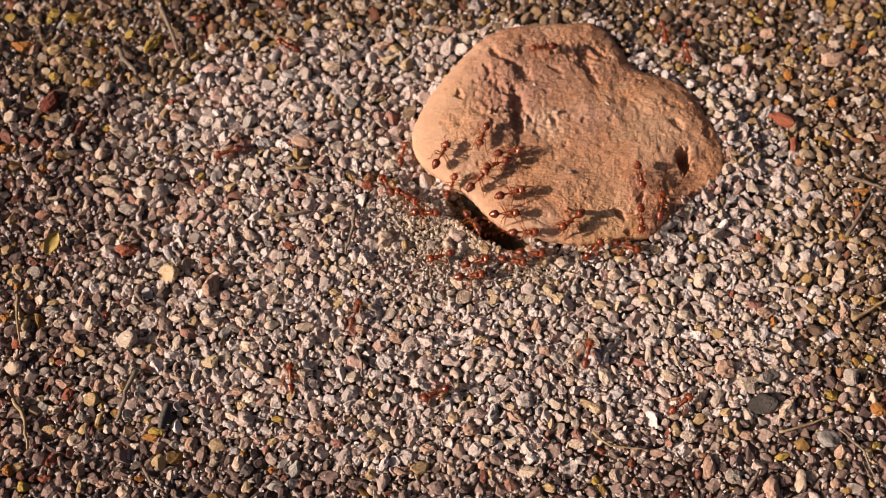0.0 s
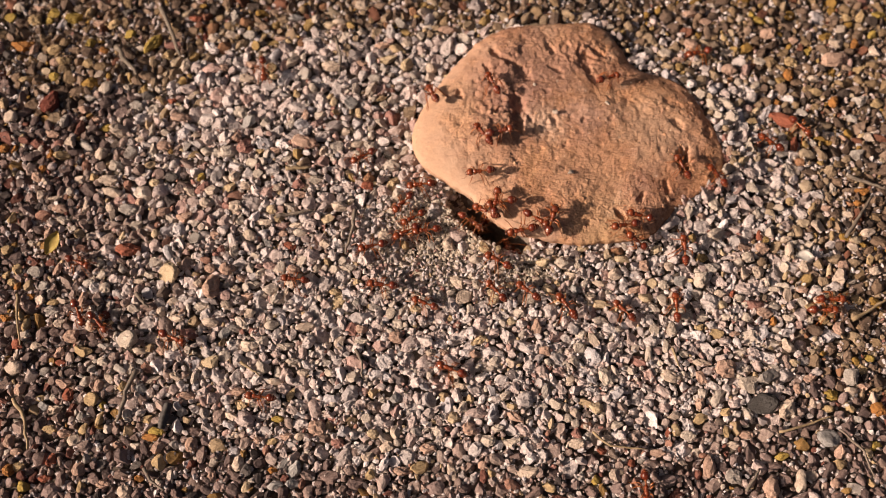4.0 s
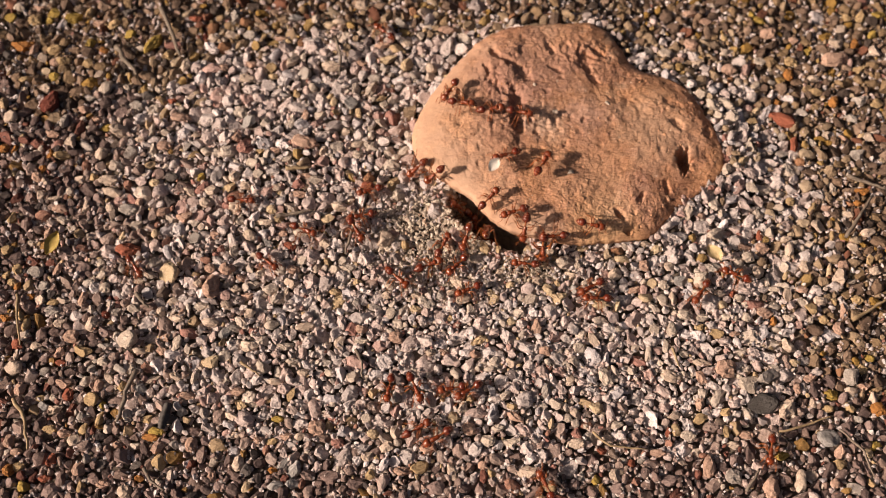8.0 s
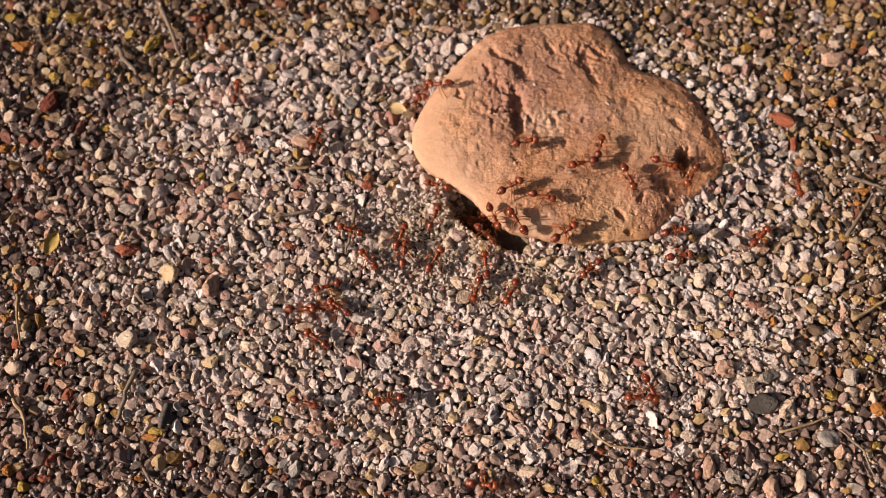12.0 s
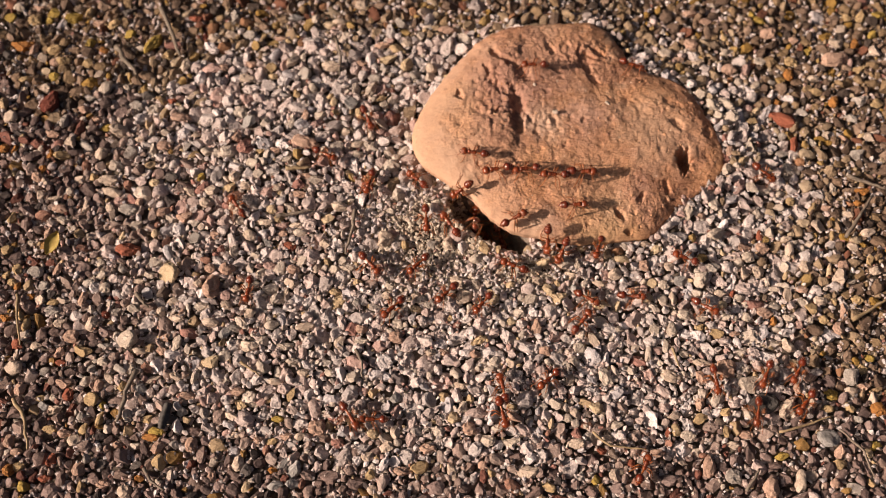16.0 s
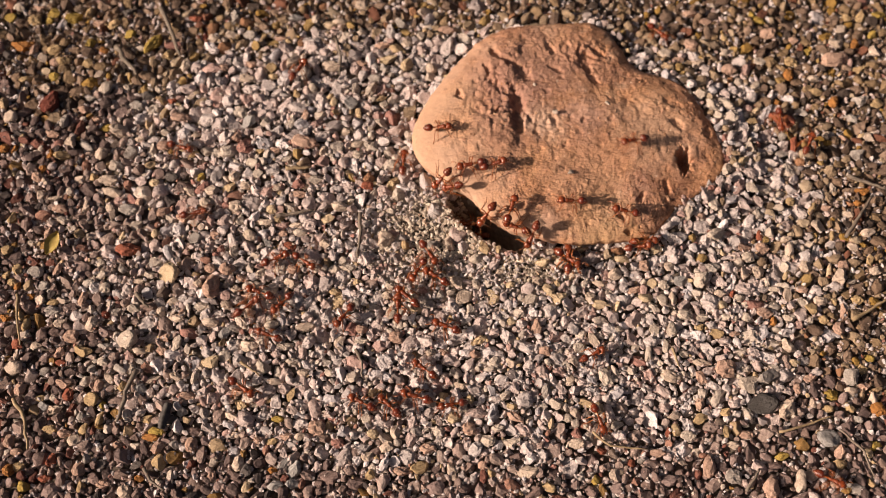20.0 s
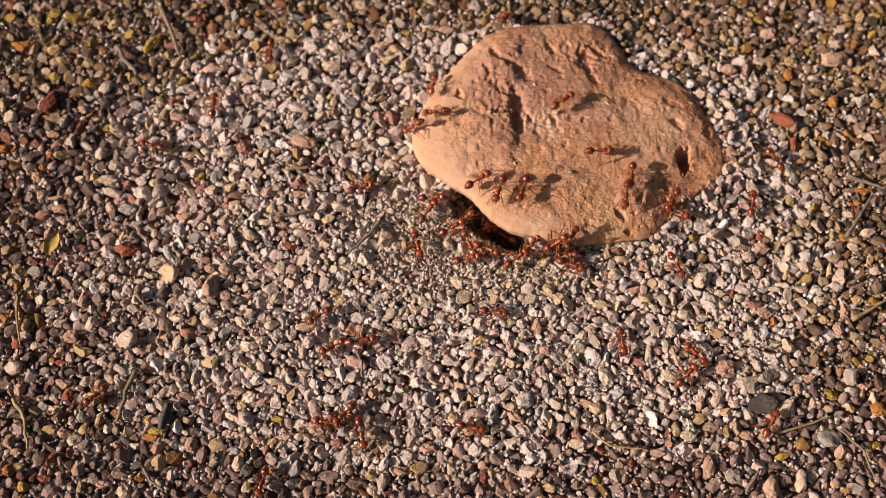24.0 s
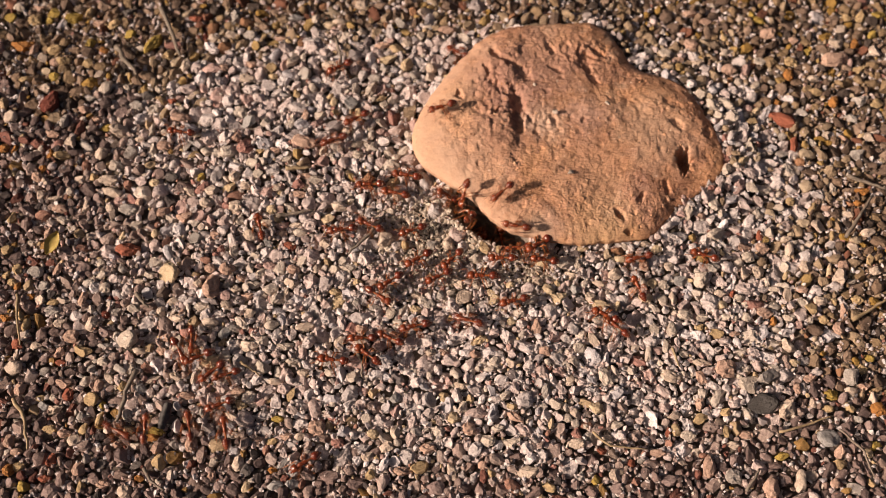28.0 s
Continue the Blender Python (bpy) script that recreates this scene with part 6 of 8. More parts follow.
def trail(rows):
    """Poses of an ant that goes over stone and gravel by way of (second, x, y) in millimetres; a fourth number marks stops down in the nest, a fifth the way it faces, in degrees."""
    down = [len(r) > 3 and r[3] == 1 for r in rows]
    faced = [(r[0], radians(r[4])) for r in rows if len(r) > 4]
    ts = [r[0] for r in rows]
    px, py = np.array([r[1] for r in rows]), np.array([r[2] for r in rows])

    def place(t):
        i = max(0, min(len(ts) - 2, int(np.searchsorted(ts, t, side="right")) - 1))
        h = ts[i + 1] - ts[i]
        s = (t - ts[i]) / h
        out = []
        for p in (px, py):
            m0 = (p[i + 1] - p[i - 1]) / (ts[i + 1] - ts[i - 1]) * h if i > 0 else p[i + 1] - p[i]
            m1 = (p[i + 2] - p[i]) / (ts[i + 2] - ts[i]) * h if i + 2 < len(ts) else p[i + 1] - p[i]
            out.append((2 * s ** 3 - 3 * s * s + 1) * p[i] + (s ** 3 - 2 * s * s + s) * m0
                       + (3 * s * s - 2 * s ** 3) * p[i + 1] + (s ** 3 - s * s) * m1)
        return out[0], out[1], down[i] if s < 0.5 else down[i + 1]

    poses, heading = [], None
    for k in range(141):
        t = k * 0.2
        x, y, low = place(t)
        (ax, ay, _), (bx, by, _) = place(max(0, t - 0.12)), place(min(28, t + 0.12))
        want = math.atan2(by - ay, bx - ax) if math.hypot(bx - ax, by - ay) > 0.3 else heading
        for at, way in faced:
            if abs(t - at) < 0.35:
                away = (way - (want or way) + math.pi) % (2 * math.pi) - math.pi
                want = (want or way) + away * (1 if abs(t - at) < 0.15 else 0.5)
        if heading is None:
            heading = want or 0.0
        elif want is not None:
            turn = (want - heading + math.pi) % (2 * math.pi) - math.pi
            heading += max(-1.3, min(1.3, turn))
        fx, fy = math.cos(heading), math.sin(heading)
        over = (lambda u, v: land(u, v) + 0.8) if low else surface
        zf, zb = over(x + 2 * fx, y + 2 * fy), over(x - 2 * fx, y - 2 * fy)
        zl, zr = over(x - 2 * fy, y + 2 * fx), over(x + 2 * fy, y - 2 * fx)
        z = max(over(x, y), (zf + zb) / 2)
        steep = lambda d: max(-4.2, min(4.2, d))
        ahead = Vector((4 * fx, 4 * fy, steep(zf - zb))).normalized()
        aside = Vector((-4 * fy, 4 * fx, steep(zl - zr)))
        up = ahead.cross(aside).normalized()
        aside = up.cross(ahead)
        m = Matrix((ahead, aside, up)).transposed().to_4x4()
        m.translation = Vector((x, y, z)) * MM
        poses.append((t, m))
    return poses


def carried_along(rows, lift):
    """Poses of a scrap held up over the ground by the ants that carry it."""
    return [(t, Matrix.Translation((0, 0, lift * MM)) @ m) for t, m in trail(rows)]


def stepping(leg, order):
    """The swing of a leg at its hip, three legs at a time."""
    rows = []
    base = leg.location.copy()
    for k in range(141):
        s = 1 if (k + order) % 2 else -1
        rows.append((k * 0.2, Matrix.Translation(base) @ Euler((0, 0, radians(17 * s))).to_matrix().to_4x4()))
    return rows


def motions():
    """Every ant keeps to its own way; a stop is second, x, y in millimetres, 1 where it is down in the nest, and the way it faces where it stands."""
    herd = [ANT] + [copy_thing(ANT, Matrix()) for _ in range(58)]
    lying = MOVED_TWIG.matrix_basis.copy()
    dragged = pose(-22.2 * MM, 3.0 * MM, lying.translation.z, 0, 0, 8)
    left = pose(-20.6 * MM, 2.6 * MM, lying.translation.z, 0, 0, -31)
    walk(MOVED_TWIG, [(0, lying), (18.3, lying), (18.9, dragged), (20.9, dragged), (22.4, left), (28, left)])
    walk(CARRIED_HUSK, carried_along([(0, 130.9, -41.0), (5, 122.9, -32.1), (7, 92.0, -20.0), (8, 70.9, -2.8), (8.5, 69.8, 6.1), (8.7, 62.4, 9.0), (8.9, 56.8, 15.7), (9, 54.0, 17.6), (9.1, 46.2, 21.6), (9.3, 37.6, 20.1), (9.7, 32.9, 31.5), (10, 31.3, 41.6), (10.2, 31.7, 48.7), (10.4, 36.8, 54.4), (10.6, 37.4, 56.7), (10.8, 30.7, 57.6), (11, 23.9, 56.9), (11.2, 15.8, 55.5), (11.4, 7.7, 51.2), (11.6, -1.1, 49.9), (11.8, -10.2, 43.0), (12, -12.8, 41.6), (12.2, -17.3, 44.3), (12.5, -21, 50.2), (14.3, -52, 100), (28, -54, 102)], 3.2))
    walk(CARRIED_CHAFF, carried_along([(0, 137.3, -10.5), (3.6, 105.8, -5.7), (5.2, 45.2, 4.2), (6, 41.0, 4.7), (6.6, 35.9, 14.9), (6.8, 34.2, 18.6), (7, 31.2, 21.7), (7.2, 30.6, 29.1), (7.4, 22.4, 27.6), (7.6, 19.8, 26.7), (8.2, 11.3, 15.2), (8.8, 12.2, 10, 1), (9.3, 18, 16.5, 1), (28, 18.5, 17, 1)], 3.4))
    walk(herd[0], trail([(0, 7.8, 38.7, 0, -170), (1, -13.9, 75.1), (2, -39.9, 50.5), (3, -78.4, 58.2), (6, -59.3, 33.7), (7, -64.1, 43.0), (8, -29.6, 16.0), (9, -15.1, 16.0), (10, -6.3, 22.4, 0, -50), (11, -4.4, 18.3), (12, -7.5, 16.0), (15, -20.8, 27.4), (16, -12.9, 19.5), (17, -14.4, 16.9), (18, -20.5, 18.6), (19, -20.5, 17.8), (20, -19.8, 18.6), (21, -12.9, 19.5), (24, 0.2, 18.5, 0, 30), (25, -8.6, 27.2, 0, -120), (26, -20.5, 18.6), (27, -11.2, 10.0), (28, -27.7, 7.5)]))
    walk(herd[1], trail([(0, 27.8, 56.9, 0, -170), (1, 10.0, 69.1), (2, -0.6, 54.3), (3, -10.0, 35.6), (6, -45.5, 14.3), (7, -50.1, 14.3), (8, -36.6, 4.2), (9, -29.1, 4.2), (10, -32.3, -6.5), (11, -33.9, 10.0), (12, -35.0, 31.9), (15, -23.9, 26.6), (16, -19.8, 18.6), (17, -28.5, 7.5), (18, -24.4, 0.0), (19, -40.8, -0.8), (20, -43.5, -4.1), (21, -25.4, 6.7), (24, -22.0, 16.9), (25, -20.3, 12.6), (26, -38.7, 15.2), (27, -14.4, 17.8), (28, -19.7, 17.8)]))
    walk(herd[2], trail([(0, 10.7, 28.3, 0, -110), (1, 9.9, 23.2, 0, -170), (2, 7.3, 16.9, 0, -90), (3, 13.6, 18.3, 0, -165), (6, 0.5, 17.5, 0, -100), (7, 3.1, 19.1, 0, -165), (8, -1.4, 20.2, 0, -160), (9, -3.6, 22.1, 0, 130), (10, 2.4, 25.5, 0, 30), (11, 12.7, 26.2, 0, 35), (12, 22.0, 26.4, 0, 15), (15, 16.5, 13.5, 0, -40), (16, 21.8, 18.3, 0, -170), (17, 15.1, 11.8, 1), (18, 19.0, 9.2, 1), (19, 13.3, 9.9, 1), (20, 10.4, 11.8, 1), (21, 5.2, 12.2), (24, 7.3, 10.8, 0, 20), (25, 8.5, 9.2, 1), (26, 2.4, 6.4), (27, 12.0, 12.7, 1), (28, -0.6, 14.5)]))
    walk(herd[3], trail([(0, 0.2, 23.4, 0, 60), (1, 1.7, 25.2, 0, -160), (2, -4.4, 25.6, 0, 15), (3, 0.2, 33.5, 0, 135), (6, -3.1, 61.1), (7, 22.6, 76.2), (8, 22.6, 98.0), (9, 22.1, 97.4), (10, 22.4, 97.1), (11, 21.9, 97.8), (12, 21.7, 98.1), (15, 20.9, 98.6), (16, 20.6, 98.8), (17, 21.4, 98.5), (18, 20.9, 99.0), (19, 19.9, 98.6), (20, 18.7, 97.9), (21, 19.9, 97.5), (24, 21.1, 96.7), (25, 21.2, 97.4), (26, 0.2, 37.8, 0, -160), (27, 7.3, 15.3, 1), (28, 4.7, 6.9)]))
    walk(herd[4], trail([(0, -8.8, 27.8, 0, 80), (1, -4.6, 47.6), (2, -5.2, 32.2, 0, 20), (3, 14.7, 38.1, 0, 60), (6, 0.2, 56.3), (7, -23.0, 48.6), (8, -17.1, 68.1), (9, -50.2, 72.1), (10, -50.2, 100.3), (11, -50.7, 100.1), (12, -51.9, 100.6), (15, -51.7, 100.0), (16, -51.1, 99.9), (17, -51.2, 99.6), (18, -50.9, 100.3), (19, -51.3, 100.6), (20, -50.1, 100.1), (21, -50.8, 99.5), (24, -49.5, 61.1), (25, -50.3, 27.4), (26, -63.6, 20.4), (27, -61.6, 32.8), (28, -72.7, 34.7)]))
    walk(herd[5], trail([(0, 4.6, 15.7, 0, 60), (1, -4.1, 22.3, 0, -100), (2, -16.6, 12.6), (3, -7.4, 9.2), (6, -9.6, 7.5), (7, 4.6, 14.4, 0, 80), (8, 12.7, 10.8, 0, 45), (9, 14.3, 15.1, 0, 10), (10, 12.8, 12.2, 0, -100), (11, 18.5, 12.3, 1), (12, 19.5, 12.6, 1), (15, 33.7, 1.5, 0, 0), (16, 40.9, -1.3), (17, 25.3, -3.7), (18, 27.4, -8.2), (19, 28.2, -4.3), (20, 51.4, 0.2), (21, 51.6, -0.7), (24, 63.0, 8.7), (25, 70.4, -12.1), (26, 50.3, -4.5), (27, 46.1, -0.5), (28, 19.4, 4.9)]))
    walk(herd[6], trail([(0, 9.8, 16.0, 0, 45), (1, 6.1, 22.5, 0, 160), (2, 7.7, 25.8, 0, 20), (3, 12.2, 28.3, 0, 50), (6, 18.4, 31.9, 0, -170), (7, 7.8, 37.2, 0, 170), (8, -6.0, 23.9, 0, -160), (9, -14.6, 27.4), (10, -11.4, 20.4), (11, -40.9, 40.5), (12, -58.1, 47.6), (15, -33.4, 47.6), (16, -21.1, 39.2), (17, -19.6, 14.3), (18, -12.8, 12.6), (19, -3.6, 12.4), (20, -10.7, 24.8), (21, -0.6, 55.3), (24, 17.5, 70.1), (25, 17.5, 97.5), (26, 1.8, 71.1), (27, 11.2, 52.2, 0, -60), (28, -30.3, 31.9)]))
    walk(herd[7], trail([(0, 14.3, 19.9, 0, -160), (1, 12.8, 17.5, 0, -30), (2, 21.0, 19.1, 0, 10), (3, 14.4, 24.0, 0, -170), (6, 4.8, 38.3, 0, 70), (7, 4.8, 43.3, 0, 60), (8, 5.5, 38.3, 0, -10), (9, 14.5, 27.5, 0, 5), (10, 16.3, 39.1, 0, 60), (11, 4.8, 43.3, 0, 150), (12, -5.4, 48.6), (15, 27.5, 64.7, 0, 0), (16, 25.2, 51.0, 0, -180), (17, 0.2, 19.2, 0, -150), (18, -4.3, -0.8), (19, 0.9, -5.7), (20, -6.5, -7.3), (21, -0.6, -8.9), (24, 12.0, -1.1), (25, 11.9, -9.7), (26, 7.6, -4.1), (27, 7.6, 0.7), (28, 2.4, -4.1)]))
    walk(herd[8], trail([(0, 17.9, 11.5, 0, 15), (1, 20.8, 10.7, 0, 10), (2, 23.9, 15.9, 0, -90), (3, 19.4, 10.4, 0, -165), (6, 8.3, 8.7, 1), (7, 8.8, 8.6, 1), (8, 9.7, 9.4, 1), (9, 16.6, 8.3, 1), (10, 10.1, 11.8, 1), (11, 10.5, 12.5, 1), (12, 10.1, 12.8, 1), (15, 9.7, 13.1, 1), (16, 10.8, 13.4, 1), (17, 6.5, 13.5, 1), (18, 10.5, 11.3, 0, 20), (19, 18.9, 12.8, 1), (20, 19.4, 12.7, 1), (21, 18.7, 12.1, 1), (24, 47.7, 11.9, 0, -100), (25, 37.7, -8.2), (26, 21.6, -4.5), (27, 15.6, -8.9), (28, 10.4, -8.9)]))
    walk(herd[9], trail([(0, 17.4, 23.2, 0, 10), (1, 37.8, 37.9, 0, 5), (2, 66.4, 65.1), (3, 93.2, 76.2), (6, 93.2, 97.3), (7, 93.3, 97.0), (8, 93.1, 96.6), (9, 64.5, 71.1), (10, 55.7, 37.1, 0, -110), (11, 54.8, 15.5, 0, -50), (12, 48.8, 16.8, 0, -50), (15, 55.4, -6.0), (16, 67.7, -37.3), (17, 58.4, -46.7), (18, 49.3, -47.8), (19, 37.9, -52.4), (20, 38.2, -47.4), (21, 38.2, -79.3), (24, 39.1, -79.3), (25, 39.7, -80.0), (26, 5.8, -35.1), (27, 1.6, -4.9), (28, -19.4, 5.8)]))
    walk(herd[10], trail([(0, 51.9, 17.8, 0, -80), (1, 54.0, 15.5, 0, -90), (2, 69.1, 17.1, 0, 15), (3, 68.1, 13.9, 0, 60), (6, 51.1, 38.6, 0, 60), (7, 32.5, 39.5, 0, -100), (8, 20.8, 35.5, 0, 5), (9, 38.7, 25.6, 0, 8), (10, 42.1, 32.7, 0, -10), (11, 80.9, 43.3), (12, 66.0, 19.0, 0, -120), (15, 81.7, 2.5), (16, 77.2, -45.3), (17, 72.1, -53.8), (18, 87.8, -29.1), (19, 93.5, -19.2), (20, 100.8, 31.0), (21, 111.1, 17.8), (24, 89.9, 25.6), (25, 94.7, 38.3), (26, 104.8, 47.6), (27, 94.2, 40.2), (28, 137.2, 40.2)]))
    walk(herd[11], trail([(0, 56.8, 10.2, 0, 80), (1, 61.2, 18.5, 0, 15), (2, 71.4, 51.7), (3, 77.4, 61.1), (6, 64.0, 50.4), (7, 73.6, 22.0), (8, 38.2, -12.1), (9, 16.2, -12.9), (10, 2.3, -35.1), (11, -2.0, -40.2), (12, -13.1, -42.4), (15, 5.0, -41.7), (16, 14.9, -39.5), (17, 2.3, -26.1), (18, 14.2, -37.3), (19, 26.6, -59.3), (20, 26.6, -79.6), (21, 26.8, -79.6), (24, 27.5, -79.0), (25, 27.6, -78.5), (26, 5.0, -39.5), (27, -10.4, -36.6), (28, -19.1, -30.6)]))
    walk(herd[12], trail([(0, 51.3, 6.0, 0, -90), (1, 51.9, 3.2), (2, 48.9, 3.7, 0, -100), (3, 54.3, 0.5), (6, 41.4, 3.3, 0, 0), (7, 60.7, -14.5), (8, 39.5, -15.3), (9, 37.3, -14.5), (10, 33.4, -5.0), (11, 50.8, -9.0), (12, 61.6, -2.9), (15, 73.1, -7.3), (16, 67.6, -17.6), (17, 89.6, -10.5), (18, 85.0, 5.0), (19, 135.1, 5.0), (20, 136.0, 4.5), (21, 136.7, 5.1), (24, 136.9, 5.6), (25, 137.6, 6.1), (26, 85.6, -1.6), (27, 87.6, -8.9), (28, 68.4, -2.9)]))
    walk(herd[13], trail([(0, -7.4, 11.7), (1, -14.4, 18.6), (2, -24.4, -0.8), (3, -32.9, -9.7), (6, -50.9, -4.9), (7, -70.0, 8.3), (8, -45.7, -4.9), (9, -40.6, -15.3), (10, -27.9, -22.3), (11, -17.3, -17.6), (12, -19.8, -4.1), (15, -43.7, 9.2), (16, -32.4, 27.4), (17, -37.2, 2.5), (18, -38.4, 9.5), (19, -45.8, 7.5), (20, -36.1, -4.9), (21, -22.6, -9.7), (24, -31.7, -20.0), (25, -32.5, -17.6), (26, -39.3, -12.9), (27, -32.0, -27.6), (28, -54.2, -35.8)]))
    walk(herd[14], trail([(0, -4.4, 9.2), (1, 1.7, 8.2), (2, -10.2, -3.3), (3, -12.5, 0.8), (6, -29.4, -4.9), (7, -15.4, -4.9), (8, -3.5, -5.7), (9, -3.6, 0.0), (10, -14.0, -0.8), (11, -12.0, -3.3), (12, -11.1, 2.5), (15, -6.6, 9.2), (16, -4.4, 7.5), (17, -5.0, -11.3), (18, 6.6, -26.9), (19, 15.1, -27.6), (20, -9.3, -14.5), (21, -11.7, -3.3), (24, -6.6, 0.0), (25, -10.9, -5.7), (26, -34.6, -5.7), (27, -30.7, -10.5), (28, -57.8, -35.1)]))
    walk(herd[15], trail([(0, 6.1, 5.2), (1, 9.8, -0.9), (2, 12.6, -13.7), (3, 18.3, -18.4), (6, 1.6, -3.3), (7, 0.9, -21.5), (8, 2.2, -39.5), (9, -11.4, -18.4), (10, -24.0, -12.9), (11, -18.5, 0.8), (12, -24.6, 4.2), (15, -48.3, 10.9), (16, -55.2, 11.7), (17, -71.6, 39.2), (18, -107.0, -14.5), (19, -87.9, -4.9), (20, -66.3, 9.2), (21, -29.3, 9.2), (24, -2.1, 13.8), (25, -2.1, 9.9), (26, -12.6, 2.5), (27, 2.4, 7.8), (28, -8.1, 4.2)]))
    walk(herd[16], trail([(0, 12.0, 10.9, 1), (1, 10.4, 12.7, 1), (2, 11.2, 11.8, 1), (3, 11.9, 10.0, 1), (6, 8.8, 9.9, 0, 80), (7, 7.3, 15.3, 1), (8, 2.5, 14.2), (9, -1.2, 16.8, 0, -160), (10, 0.8, 15.2, 0, 45), (11, 7.7, 14.4, 1), (12, 10.4, 13.5, 1), (15, 12.8, 16.7, 0, -20), (16, 14.3, 18.3, 0, -170), (17, 12.0, 11.8, 1), (18, 11.0, 8.6, 0, 80), (19, 18.1, 12.1, 1), (20, 17.2, 11.6, 1), (21, 17.0, 11.4, 1), (24, 20.9, 12.7, 0, -110), (25, 18.4, 10.5, 1), (26, 12.8, 15.2, 0, -100), (27, 9.1, 9.5, 1), (28, 8.8, 8.7, 1)]))
    walk(herd[17], trail([(0, 16.6, 6.6), (1, 15.5, 6.1), (2, 12.8, 0.3), (3, 13.6, 7.1), (6, 11.2, 12.7, 1), (7, 21.2, 25.9, 0, 10), (8, 13.1, 36.3, 0, 10), (9, 31.5, 34.1), (10, 31.6, 37.7, 0, -50), (11, 52.8, 30.1, 0, -30), (12, 59.1, 21.6, 0, -20), (15, 80.8, 48.4), (16, 86.2, 21.1), (17, 94.7, 38.3), (18, 65.8, 15.8, 0, -100), (19, 53.4, 17.1, 0, 135), (20, 51.1, 27.9, 0, -165), (21, 12.2, 59.5, 0, -160), (24, -0.6, 45.6, 0, -100), (25, -19.6, 40.2), (26, -43.3, 15.2), (27, -31.7, -4.1), (28, -16.6, -14.5)]))
    walk(herd[18], trail([(0, 18.6, -4.4), (1, 37.7, -8.2), (2, 43.0, -16.8), (3, 54.5, -26.9), (6, 26.2, 2.0, 0, 80), (7, 36.2, -7.4), (8, 21.5, -5.2), (9, 19.3, -5.8), (10, 16.4, -1.4), (11, 20.2, 4.8), (12, 26.0, 10.7, 0, -15), (15, 25.9, 5.2, 0, -100), (16, 34.1, 8.7, 0, 5), (17, 36.2, 1.9, 0, -20), (18, 37.9, -2.8), (19, 22.4, 2.9), (20, 19.6, 4.5), (21, 19.5, 4.1), (24, 34.0, 1.9, 0, 60), (25, 26.7, 3.3, 0, 80), (26, 23.2, 16.7, 0, 80), (27, 41.0, 39.0, 0, -170), (28, 4.2, 61.1)]))
    walk(herd[19], trail([(0, 21.3, 3.4), (1, 22.3, 3.4), (2, 24.5, -5.2), (3, 17.9, -5.8), (6, 9.8, -0.9), (7, 12.8, -1.2), (8, 11.3, 1.1), (9, 14.2, 6.8, 0, 80), (10, 7.7, 12.5, 1), (11, 6.6, 12.6, 1), (12, 5.9, 13.1, 1), (15, 6.9, 15.5, 0, 45), (16, 6.1, 15.6, 0, -100), (17, -0.7, 16.4, 0, -70), (18, 5.4, 5.3), (19, 13.8, 9.2, 1), (20, 12.9, 7.5), (21, 5.4, 1.6), (24, 7.6, 0.7), (25, 1.6, -2.5), (26, -16.8, -8.1), (27, -18.3, -32.1), (28, -27.5, -32.1)]))
    walk(herd[20], trail([(0, 9.0, -4.9), (1, 16.4, -3.5), (2, 21.5, -8.9), (3, 25.6, -16.1), (6, 12.0, -4.9), (7, 10.5, -4.9), (8, 6.7, -12.9), (9, 6.8, -6.5), (10, 11.2, -6.5), (11, 9.7, -10.5), (12, 8.9, -12.9), (15, 8.3, -7.3), (16, 0.9, -13.7), (17, -9.2, -24.6), (18, -2.7, -35.8), (19, -11.7, -46.0), (20, -20.1, -43.1), (21, -25.8, -39.5), (24, -28.2, -48.1), (25, -68.7, -32.1), (26, -64.7, -7.3), (27, -66.4, 2.5), (28, -63.5, -26.9)]))
    walk(herd[21], trail([(0, 7.5, -8.9), (1, 11.9, -8.9), (2, 15.4, -15.3), (3, 34.0, -22.7), (6, 20.0, -7.4), (7, 23.5, -32.1), (8, -1.2, -51.7), (9, -11.5, -54.4), (10, -1.2, -51.0), (11, 0.8, -55.1), (12, 0.8, -82.8), (15, 0.2, -83.4), (16, 0.8, -82.9), (17, 8.9, -63.3), (18, 9.1, -46.7), (19, 14.7, -46.0), (20, -6.8, -41.7), (21, -18.9, -35.1), (24, -20.6, -26.9), (25, 9.5, -26.1), (26, 4.5, -19.2), (27, 16.1, -17.6), (28, -7.1, -23.0)]))
    walk(herd[22], trail([(0, 23.1, -3.0), (1, 39.3, -4.4), (2, 39.4, -3.1), (3, 57.7, -23.0), (6, 60.1, -2.2), (7, 71.0, -26.1), (8, 79.4, -55.1), (9, 61.9, -59.3), (10, 30.7, -44.6), (11, 30.7, -81.1), (12, 31.5, -80.9), (15, 42.0, -63.3), (16, 48.3, -59.3), (17, 44.6, -55.1), (18, 17.9, -56.5), (19, 17.9, -77.9), (20, 17.8, -78.7), (21, 17.5, -78.6), (24, 17.7, -78.7), (25, 16.9, -78.5), (26, -34.0, -29.9), (27, -37.4, -20.7), (28, -61.6, -31.4)]))
